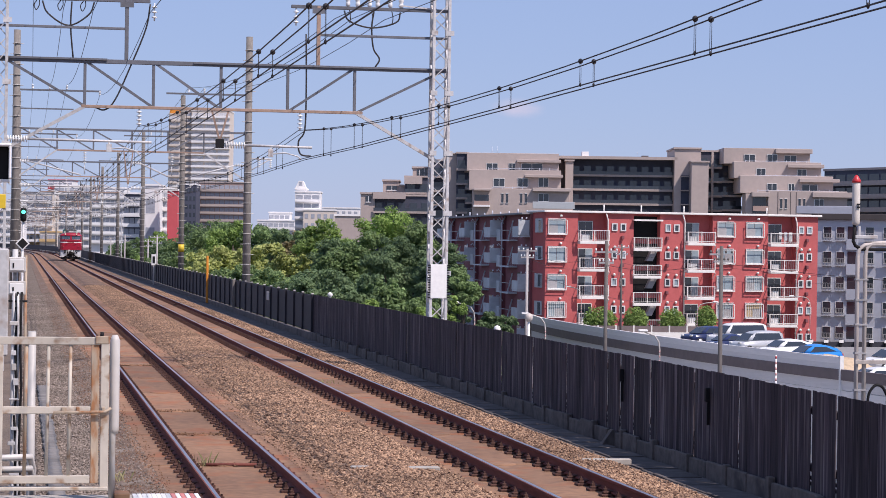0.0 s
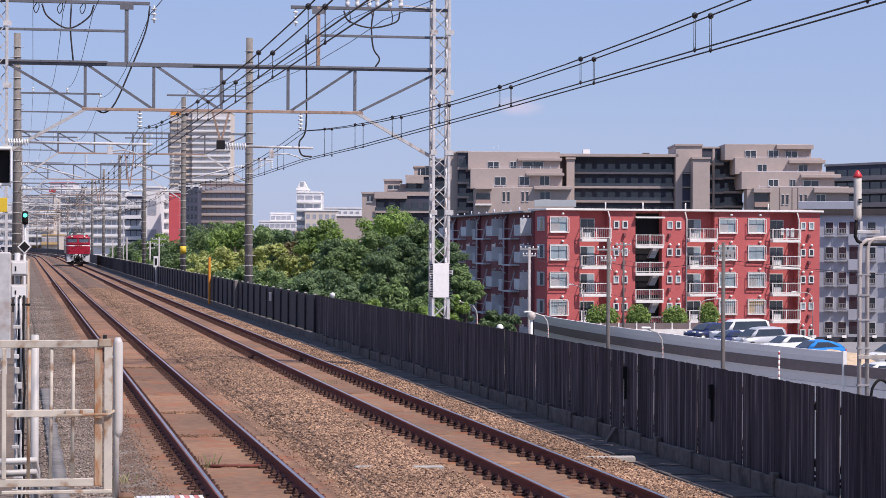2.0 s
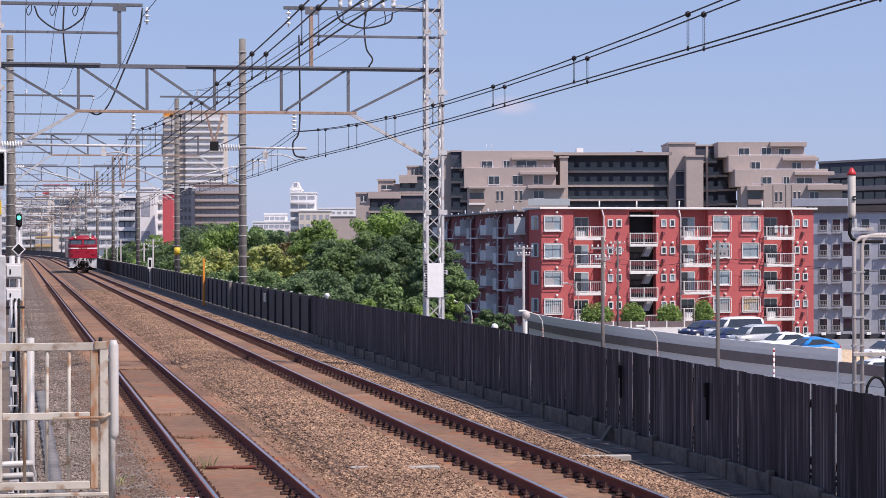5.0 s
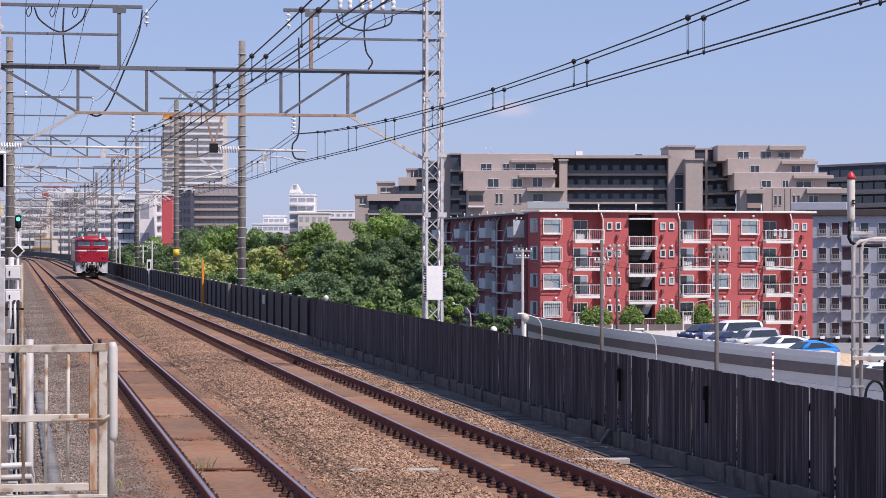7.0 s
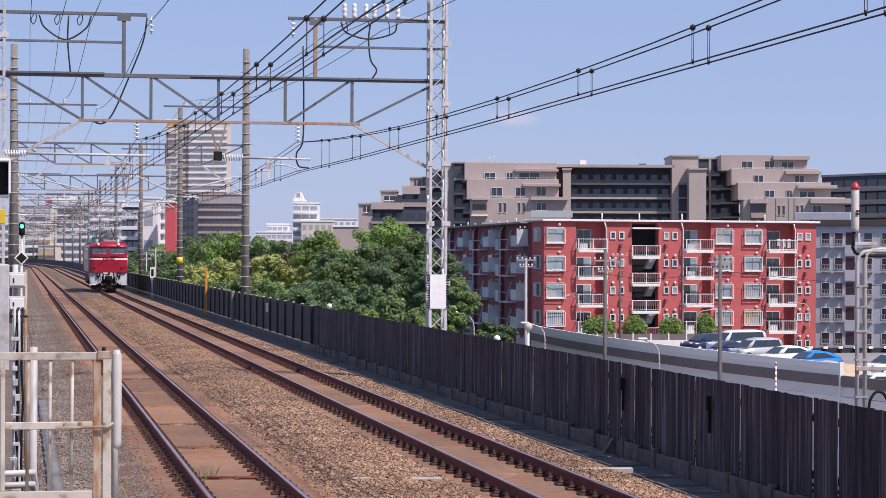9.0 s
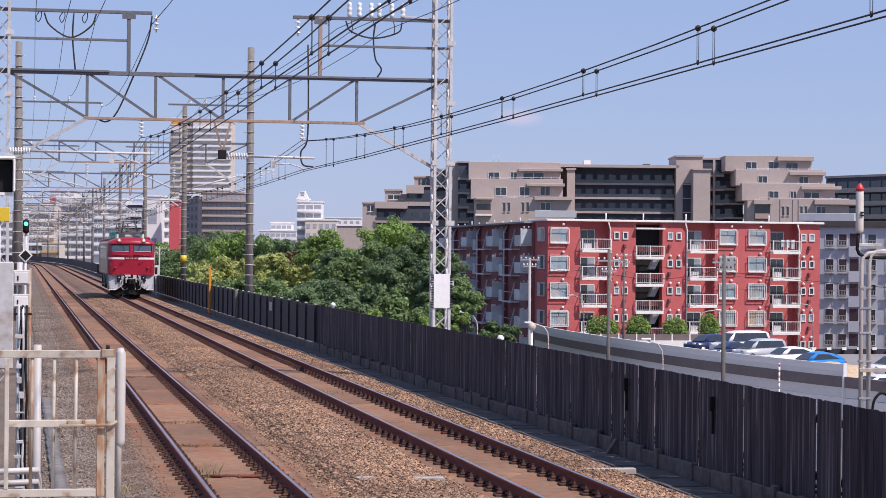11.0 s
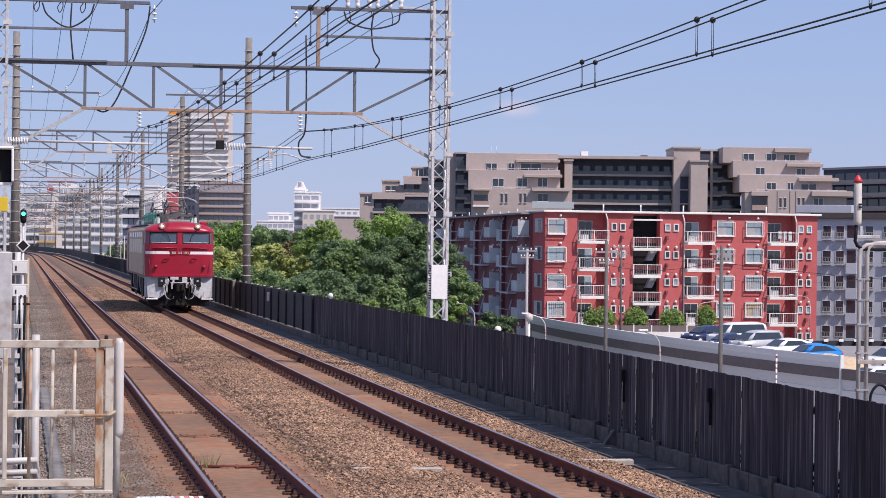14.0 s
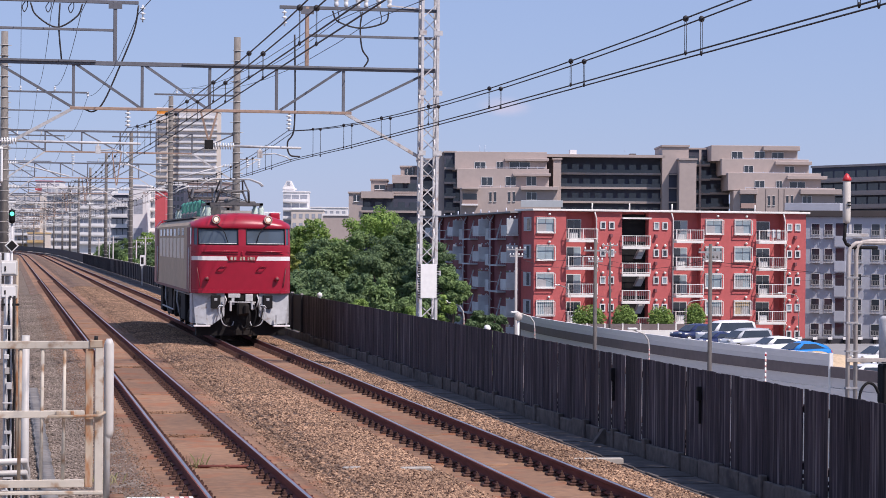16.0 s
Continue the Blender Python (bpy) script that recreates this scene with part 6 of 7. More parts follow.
# eastern stepped front
terrace_floor(1278, 1431, 263, 291, 0.0, (1369, 1434, 264, 272), ((1324, 281, 2.2, 1.6), (1364, 281, 2.0, 1.6), (1396, 283, 2.4, 1.6)), (1315, 1432))
terrace_floor(1294, 1448, 288, 317, -2.2, (1388, 1452, 292, 298), ((1342, 307, 1.8, 1.7), (1414, 309, 1.8, 1.8)), (1330, 1440))
terrace_floor(1303, 1466, 313, 344, -4.4, (1406, 1476, 318, 324), ((1359, 333, 1.9, 1.4), (1393, 335, 1.1, 1.8), (1425, 336, 3.1, 1.6)), (1332, 1474))
be = terrace_floor(1350, 1488, 340, 395, -6.6, (1426, 1498, 342, 351), ((1373, 362, 0.42, 1.9), (1381, 362, 0.42, 1.9), (1405, 362, 0.42, 1.9), (1413, 362, 0.42, 1.9), (1439, 361, 1.8, 1.5)))
part("corner_block", Mesh().box(gu(1312), gu(1352), -5.5, 0, GROUND_Z, gz(1330, 344)), M_TAUPE, be)
part("ledge", Mesh().box(gu(1321), gu(1352), -7.4, -5.5, gz(1336, 350), gz(1336, 342), bevel=0.05), M_TAUPE, be)
part("loggia", Mesh().box(gu(1324), gu(1348), -5.58, -5.5, gz(1336, 378), gz(1336, 351)), M_WDARK, be, "dark loggia")
part("loggia_rail", Mesh().box(gu(1323), gu(1349), -7.2, -7.1, gz(1336, 375), gz(1336, 366)), M_BROWNB, be, "brown loggia rail")
for k in range(3):
    a = (1367, 1389, 1399)[k]
    part("groove", Mesh().box(gu(a) - 0.08, gu(a) + 0.08, -6.63, -6.59, gz(a, 395), gz(a, 342)), M_TAUPEDK, be)
part("glass_terrace", Mesh().box(gu(1426), gu(1498), -9.5, -9.3, gz(1460, 376), gz(1460, 367), bevel=0.04), M_TGLASS, be, "pale frosted terrace screen")
part("lift_house", Mesh().box(gu(1032), gu(1044), 8, 12, gz(1038, 277), gz(1038, 266)), M_PALE, cx_)
part("roof_vent", Mesh().box(gu(1141), gu(1152), 9, 12, gz(1146, 277), gz(1146, 273)), M_TAUPEDK, cx_)
for a in (869, 878, 1128):
    part("antenna", Mesh().tube([(gu(a), 4, gz(a, 272)), (gu(a), 4, gz(a, 258 if a < 1000 else 268))], 0.05, 5), M_BWHITE, cx_)
far_block("dark_block", "dark apartment block with pale balcony edges", px(1457), px(1930), 20.9, 520, M_SLATE_SHADE, 3.0, 16, True, band=M_TAUPE, step=-60, glass=M_WDARK)


# ---- trees ----
def leaf_cloud(name, blobs, count, size, material, seed):
    """Leaves scattered over and inside overlapping lumps; each leaf is a small folded blade."""
    r = np.random.default_rng(seed)
    c = np.array([b[:3] for b in blobs], float)
    s = np.array([b[3:] for b in blobs], float)
    wgt = s[:, 0] * s[:, 1]
    pick = r.choice(len(blobs), count, p=wgt / wgt.sum())
    d = r.normal(size=(count, 3))
    d /= np.linalg.norm(d, axis=1)[:, None]
    rad = 1 - 0.55 * r.uniform(0, 1, count) ** 1.8
    rad *= 1 + 0.16 * np.sin(d[:, 0] * 9 + pick) * np.cos(d[:, 2] * 8 + 2 * pick)
    p = c[pick] + d * s[pick] * rad[:, None]
    nrm = d + r.normal(size=(count, 3)) * 0.55 + np.array([0, 0, 0.35])
    nrm /= np.linalg.norm(nrm, axis=1)[:, None]
    t = np.cross(nrm, r.normal(size=(count, 3)))
    t /= np.linalg.norm(t, axis=1)[:, None]
    b = np.cross(nrm, t)
    L = (size * r.uniform(0.6, 1.3, count))[:, None]
    v = np.stack([p - t * L, p + b * L * 0.55 - nrm * L * 0.15, p + t * L, p - b * L * 0.55 - nrm * L * 0.15], 1)
    f = np.arange(count * 4).reshape(-1, 4)
    me = bpy.data.meshes.new(name)
    me.from_pydata(v.reshape(-1, 3).tolist(), [], f.tolist())
    me.materials.append(material)
    return me


def tree(x, y, top, spread, material, seed, label, leaf=0.17, count=9000, base=GROUND_Z):
    r = random.Random(seed)
    h = top - base
    th = thing("tree", label, "tree", "trees by the line", m=pose(x, y, base, 0, 0, r.uniform(0, 360)))
    tk = Mesh().tube([(0, 0, 0), (0.1, 0.05, h * 0.25), (0.05, -0.1, h * 0.5), (0.0, 0.0, h * 0.8)], [0.32, 0.25, 0.17, 0.05], 9)
    blobs = []

    def tuft(c, q):
        """One bough: a loose core with smaller sprays of leaves standing out of it."""
        blobs.append((*c, q * 0.8, q * 0.8, q * 0.6))
        for j in range(8):
            a, e = r.uniform(0, 6.283), r.uniform(-0.35, 1.2)
            w = q * r.uniform(0.26, 0.46)
            blobs.append((c[0] + q * 0.9 * math.cos(a) * math.cos(e), c[1] + q * 0.9 * math.sin(a) * math.cos(e), c[2] + q * 0.72 * math.sin(e), w, w, w * 0.72))

    for k in range(12):
        a = k * 2.4 + r.uniform(-0.4, 0.4)
        hz = h * r.uniform(0.30, 0.86)
        rr = spread * r.uniform(0.35, 0.78) * (1.15 - 0.5 * (hz / h))
        e = (rr * math.cos(a), rr * math.sin(a), hz)
        tk.tube([(0.05, 0, hz * 0.62), (e[0] * 0.5, e[1] * 0.5, hz * 0.85), e], [0.1, 0.07, 0.03], 6)
        tuft(e, spread * r.uniform(0.28, 0.42))
    for k in range(3):
        q = spread * r.uniform(0.26, 0.36)
        tuft((r.uniform(-0.3, 0.3) * spread, r.uniform(-0.3, 0.3) * spread, h - q * 1.1 - 0.5 * k), q)
    part("trunk", tk, M_BARK, th)
    part("crown", leaf_cloud("crown", blobs, count, leaf, material, seed), None, th)
    return th


def spot(a, b, depth):
    """Place at a bearing and height, at a depth along the view's axis."""
    u = px(a) * depth / 1000
    return depth * math.sin(_yaw) + u * math.cos(_yaw), depth * math.cos(_yaw) - u * math.sin(_yaw), EYE_Z + (430.7 + 0.0144 * (a - 640) - b) * depth / 4003.2


ROUND, DENSE, DARKT = "broadleaf tree with a rounded green crown", "broadleaf tree with a dense crown", "dark green broadleaf tree behind the fence"
LIGHT, YELLOW, LOWT, FART = "light green broadleaf tree behind the fence", "yellowing broadleaf tree behind the fence", "low green tree behind the fence", "small green tree far along the line"
TREES = [  # bearing, height of the top, depth, spread, leaf, label
    (205, 430, 420, 3.6, M_LEAF, FART), (228, 422, 370, 3.4, M_LEAFD, FART), (252, 414, 345, 3.6, M_LEAF, FART), (276, 406, 310, 3.6, M_LEAFB, FART), (286, 424, 270, 3.0, M_LEAFD, FART),
    (302, 414, 240, 3.8, M_LEAF, ROUND), (338, 388, 222, 4.0, M_LEAFD, DARKT), (375, 380, 212, 3.9, M_LEAF, ROUND), (412, 383, 206, 3.6, M_LEAFB, LIGHT),
    (448, 393, 196, 3.4, M_LEAF, ROUND), (480, 394, 186, 3.2, M_LEAF, DENSE), (506, 398, 178, 2.8, M_LEAFD, DARKT), (530, 404, 170, 2.3, M_LEAFR, "broadleaf tree with a russet crown"), (556, 398, 165, 2.6, M_LEAF, DENSE),
    (318, 440, 190, 2.6, M_LEAF, LOWT), (352, 436, 176, 2.9, M_LEAFY, YELLOW), (392, 432, 172, 2.7, M_LEAFY, YELLOW), (446, 424, 160, 2.7, M_LEAFY, YELLOW), (496, 426, 150, 2.3, M_LEAFY, YELLOW), (548, 428, 146, 1.8, M_LEAFY, YELLOW),
    (588, 383, 142, 2.9, M_LEAFB, LIGHT), (566, 416, 134, 2.6, M_LEAFD, DARKT), (606, 424, 130, 2.6, M_LEAF, DENSE), (672, 359, 138, 3.3, M_LEAFB, "tall light green broadleaf tree"),
    (640, 404, 130, 2.7, M_LEAF, DENSE), (692, 412, 127, 2.9, M_LEAFD, DARKT), (742, 384, 134, 2.5, M_LEAF, DENSE), (758, 428, 125, 2.7, M_LEAFD, DARKT), (790, 428, 123, 2.2, M_LEAFD, DARKT),
    (818, 470, 121, 1.6, M_LEAF, DENSE), (806, 516, 114, 1.4, M_LEAFB, LIGHT), (600, 470, 119, 2.8, M_LEAFD, DARKT), (545, 470, 121, 2.7, M_LEAFD, DARKT), (484, 468, 128, 2.6, M_LEAF, DENSE),
    (432, 462, 140, 2.4, M_LEAF, LOWT), (650, 478, 114, 2.4, M_LEAFD, DARKT), (712, 486, 112, 2.4, M_LEAF, DENSE), (664, 526, 106, 1.5, M_LEAFB, LOWT), (742, 540, 106, 1.4, M_LEAFB, LOWT), (780, 500, 113, 1.8, M_LEAFD, DARKT),
    (866, 550, 130, 1.2, M_LEAFD, "dark low tree beside the apartment wing"), (900, 558, 132, 1.0, M_LEAFD, "dark low tree beside the apartment wing"), (884, 556, 150, 1.2, M_LEAFD, "dark low tree beside the apartment wing"),
]
for i, (a, b, depth, spread, lm, label) in enumerate(TREES):
    x, y, top = spot(a, b, depth)
    tree(x, y, top, spread, lm, 100 + i, label, leaf=0.10 if depth < 150 else 0.15, count=19000 if depth < 150 else 9000)

# a thin cloud over the town
M_CLOUD = bpy.data.materials.new("thin_cloud")
M_CLOUD.use_nodes = True
_n, _l = M_CLOUD.node_tree.nodes, M_CLOUD.node_tree.links
_tc, _len, _ns = _n.new("ShaderNodeTexCoord"), _n.new("ShaderNodeVectorMath"), _n.new("ShaderNodeTexNoise")
_len.operation = "LENGTH"
_ns.inputs["Scale"].default_value, _ns.inputs["Detail"].default_value = 2.6, 6
_edge, _mul = _n.new("ShaderNodeMapRange"), _n.new("ShaderNodeMath")
_edge.interpolation_type = "SMOOTHSTEP"
_edge.inputs["From Min"].default_value, _edge.inputs["From Max"].default_value, _edge.inputs["To Min"].default_value, _edge.inputs["To Max"].default_value = 0.0, 0.98, 0.62, 0.0
_mul.operation = "MULTIPLY"
_tr, _em, _mx = _n.new("ShaderNodeBsdfTransparent"), _n.new("ShaderNodeEmission"), _n.new("ShaderNodeMixShader")
_em.inputs[0].default_value, _em.inputs[1].default_value = (0.80, 0.74, 0.84, 1), 0.86
_l.new(_tc.outputs["Object"], _len.inputs[0])
_l.new(_tc.outputs["Object"], _ns.inputs["Vector"])
_l.new(_len.outputs["Value"], _edge.inputs[0])
_l.new(_edge.outputs[0], _mul.inputs[0])
_l.new(_ns.outputs[0], _mul.inputs[1])
_l.new(_mul.outputs[0], _mx.inputs[0])
_l.new(_tr.outputs[0], _mx.inputs[1])
_l.new(_em.outputs[0], _mx.inputs[2])
_l.new(_mx.outputs[0], _n["Material Output"].inputs[0])
cx0, cy0, cz0 = spot(912, 192, 3600)
puff = tagged(part("cloud", Mesh().lathe([(0.02, -0.12), (0.6, -0.08), (0.98, 0.0), (0.6, 0.08), (0.02, 0.12)], 32, axis="y"), M_CLOUD), "small thin pinkish-white cloud", "cloud", kind="structure")
puff.matrix_basis = pose(cx0, cy0, cz0, 0, 3, -10.56) @ Matrix.Diagonal((52, 52, 20, 1))

# shrubs before the red house
for i, (x, y, w, h) in enumerate(((52.8, 203.5, 1.5, 2.3), (56.2, 203.3, 1.05, 2.3), (59.6, 203, 1.15, 2.2), (62.8, 202.7, 0.9, 2.5))):
    sh = thing("shrub", "bright green clipped shrub in front of the red house", "shrub", "shrubs", m=pose(x, y, -4.98))
    bl = [(0, 0, h * 0.55, w, 0.9, h * 0.45), (-w * 0.5, 0, h * 0.4, w * 0.6, 0.8, h * 0.36), (w * 0.5, 0, h * 0.45, w * 0.6, 0.8, h * 0.36)]
    part("stem", Mesh().tube([(0, 0, 0), (0, 0, h * 0.6)], 0.06, 6), M_BARK, sh)
    part("crown", leaf_cloud("crown", bl, 2200, 0.13, M_LEAFB, 60 + i), None, sh)

# ---- street side: terrace, siding wall, parking lot ----
setting("terrace_ground", Mesh().box(49, 66, 202, 212.5, GROUND_Z, -4.95), M_ASPHALT, "raised ground before the red house")
tw = thing("terrace_wall", "low brown panel fence with white posts on a white wall", "garden wall")
part("wall", Mesh().box(49, 64.5, 201.7, 201.95, GROUND_Z, -4.98), M_TRIM, tw, "white wall")
for k in range(8):
    part("fence_panel", Mesh().box(50.6 + k * 1.7, 52.2 + k * 1.7, 201.8, 201.86, -4.96, -4.4), M_BAND, tw, "brown fence panel")
    part("fence_post", Mesh().box(50.45 + k * 1.7, 50.58 + k * 1.7, 201.76, 201.9, -5.0, -4.36), M_TRIM, tw)
# hidden below the fence line; added to bounce sunlight onto the siding
setting("street", Mesh().box(10.6, 30.5, 20, 112, GROUND_Z - 0.1, GROUND_Z + 0.03), M_STREET_BOUNCE, "unseen pale street surface added to bounce light onto the siding wall")
setting("parking_lot", Mesh().box(34.5, 75, 108, 179, GROUND_Z, -4.75), M_ASPHALT, "pale asphalt parking lot")

WALL = [(31.6, 139.0), (31.15, 133.0), (30.9, 126.0), (30.85, 118.0), (30.95, 111.0), (31.3, 103.0), (31.85, 96.5), (32.6, 90.5), (33.05, 88.2), (34.0, 82.0), (36.0, 72.0), (38.5, 60.0)]
sw = thing("siding_wall", "long curving grey steel siding wall with a brown band", "wall", kind="structure")


def ribbon(x_off, z0, z1, t=0.12, pts=WALL, lift=0.0):
    return Mesh().loft([[(x + x_off, y, z0 + lift), (x + x_off + t, y, z0 + lift), (x + x_off + t, y, z1 + lift), (x + x_off, y, z1 + lift)] for x, y in pts])


for k in range(11):
    z0 = GROUND_Z + 0.02 + k * 0.41
    part("siding_board", ribbon(0.0 if k % 2 else 0.03, z0, z0 + 0.39), M_SIDING, sw)
part("siding_board", ribbon(0.006, -2.49, -2.47), M_SIDING, sw)
part("brown_band", ribbon(-0.01, -2.47, -2.02), M_BAND, sw, "dark brown band")
part("siding_board", ribbon(0.006, -2.02, -1.80, pts=WALL[:9]), M_SIDING, sw)
part("siding_board", ribbon(0.0, -1.80, -1.52, pts=WALL[:9]), M_SIDING, sw)
part("wall_end", Mesh().box(31.5, 31.8, 138.9, 139.1, GROUND_Z, -1.45), M_BAND, sw)
part("wall_end", Mesh().box(33.02, 33.18, 88.05, 88.2, GROUND_Z, -1.48), M_WHITE, sw)


def street_lamp(x, y, z_top, side=-1, reach=1.1, base=GROUND_Z):
    th = thing("street_lamp", "slim curved street lamp with a red-striped post", "street lamp", "street lamps", m=pose(x, y, 0))
    part("post", Mesh().tube([(0, 0, base), (0, 0, z_top - 0.75), (side * 0.05, 0, z_top - 0.4), (side * 0.25, 0, z_top - 0.12), (side * 0.6, 0, z_top), (side * reach, 0, z_top + 0.1)], 0.035, 8), M_PIPE, th, "pale curved post")
    part("head", Mesh().box(side * reach - 0.22, side * reach + 0.22, -0.09, 0.09, z_top + 0.06, z_top + 0.16, bevel=0.03), M_WHITE, th, "white lamp head")
    for k in range(6):
        part("stripe", Mesh().tube([(0, 0, z_top - 2.0 + 0.22 * k), (0, 0, z_top - 1.9 + 0.22 * k)], 0.037, 8), M_FADED, th, "faded red stripe")


street_lamp(23.7, 117.7, -0.3)
street_lamp(27.4, 117.0, -0.85)
street_lamp(28.8, 100.0, -1.06, reach=0.8)
street_lamp(45.13, 180, -0.55, -1, base=-5)
street_lamp(52.56, 172, -1.5, 1, reach=1.5, base=-4.75)
street_lamp(70.2, 195, -1.45, -1, reach=1.8, base=-4.9)
mp_ = thing("marker_post", "red and white striped marker post", "marker post", m=pose(29.57, 86.0, 0))
part("post", Mesh().tube([(0, 0, GROUND_Z), (0, 0, -1.35)], 0.035, 8), M_WHITE, mp_)
for k in range(6):
    part("stripe", Mesh().tube([(0, 0, -2.6 + 0.22 * k), (0, 0, -2.49 + 0.22 * k)], 0.036, 8), M_FADED if k < 5 else M_REDTIP, mp_)
tagged(part("globe_lamp", Mesh().lathe([(0.01, -0.1), (0.07, -0.075), (0.1, 0.0), (0.07, 0.075), (0.01, 0.1)], 16, at=(12.71, 60, 0.59), ).tube([(12.71, 60, -7), (12.71, 60, 0.42)], 0.05, 8), M_WHITE), "white globe lamp on a post behind the fence", "lamp")
tagged(part("globe_lamp", Mesh().lathe([(0.02, -0.09), (0.07, -0.06), (0.095, 0.0), (0.07, 0.06), (0.02, 0.09)], 16, at=(10.3, 76, 1.1)).tube([(10.3, 76, -0.4), (10.3, 76, 1.05)], 0.03, 8), M_WHITE), "white globe lamp just above the fence", "lamp")


def utility_pole(x, y, top, arms, label, shaft=None, cap=None):
    th = thing("utility_pole", label, "utility pole", "utility poles", m=pose(x, y, 0))
    part("pole", Mesh().tube([(0, 0, GROUND_Z), (0, 0, top)], [0.10, 0.07], 10), shaft or M_DPOLE, th)
    for dz, w in arms:
        part("cross_arm", Mesh().box(-w, w, -0.04, 0.04, top - dz, top - dz + 0.07), M_BALUSTER, th)
        for s in (-0.9, -0.4, 0.4, 0.9):
            im = Mesh().lathe([(0.02, top - dz + 0.08), (0.045, top - dz + 0.12), (0.025, top - dz + 0.19)], 8, at=(s * w, 0, 0))
            part("insulator", im, cap or M_PORC, th)
    return th


utility_pole(24.15, 92.1, 3.1, ((0.5, 0.5), (0.95, 0.32)), "thin grey concrete utility pole")
utility_pole(25.85, 81.6, 2.95, ((0.35, 0.46), (0.62, 0.3)), "thin dark utility pole with brown insulators beside the siding wall", None, M_DPOLE)
utility_pole(26.38, 117.1, 2.7, ((0.15, 0.52), (0.5, 0.36)), "pale grey utility pole with cross arms", M_PPOLE)
utility_pole(46.95, 174.3, 3.1, ((0.3, 0.62), (0.9, 0.5)), "grey utility pole in front of the red house")
for a, b, depth in ((278, 417, 221), (221, 416, 262), (262, 424, 250), (196, 420, 300)):
    x, y, top = spot(a, b, depth)
    utility_pole(x, y, top, ((0.25, 0.7), (0.8, 0.5)), "slim pale pole with cross arms beyond the fence", M_PPOLE)
lines = thing("street_wires", "thin sagging wires between utility poles", "wires")
for a, b, sag in (((26.4, 117.1, 2.6), (24.15, 92.1, 2.6), 0.5), ((26.4, 117.1, 2.2), (46.95, 174.3, 2.6), 1.0), ((24.15, 92.1, 2.1), (25.85, 81.6, 2.4), 0.3), ((46.95, 174.3, 2.4), (80, 150, 1.6), 1.3), ((24.15, 92.1, 2.5), (46.95, 174.3, 2.0), 1.4), ((26.4, 117.1, 1.6), (60, 190, -0.6), 1.5), ((25.85, 81.6, 2.3), (45, 60, 2.0), 0.6), ((46.95, 174.3, 1.6), (75, 190, 0.4), 1.0)):
    part("wire", Mesh().tube([tuple(a[i] + (b[i] - a[i]) * k / 14 - (sag * 4 * (k / 14) * (1 - k / 14) if i == 2 else 0) for i in range(3)) for k in range(15)], 0.011, 4), M_WIRE, lines)


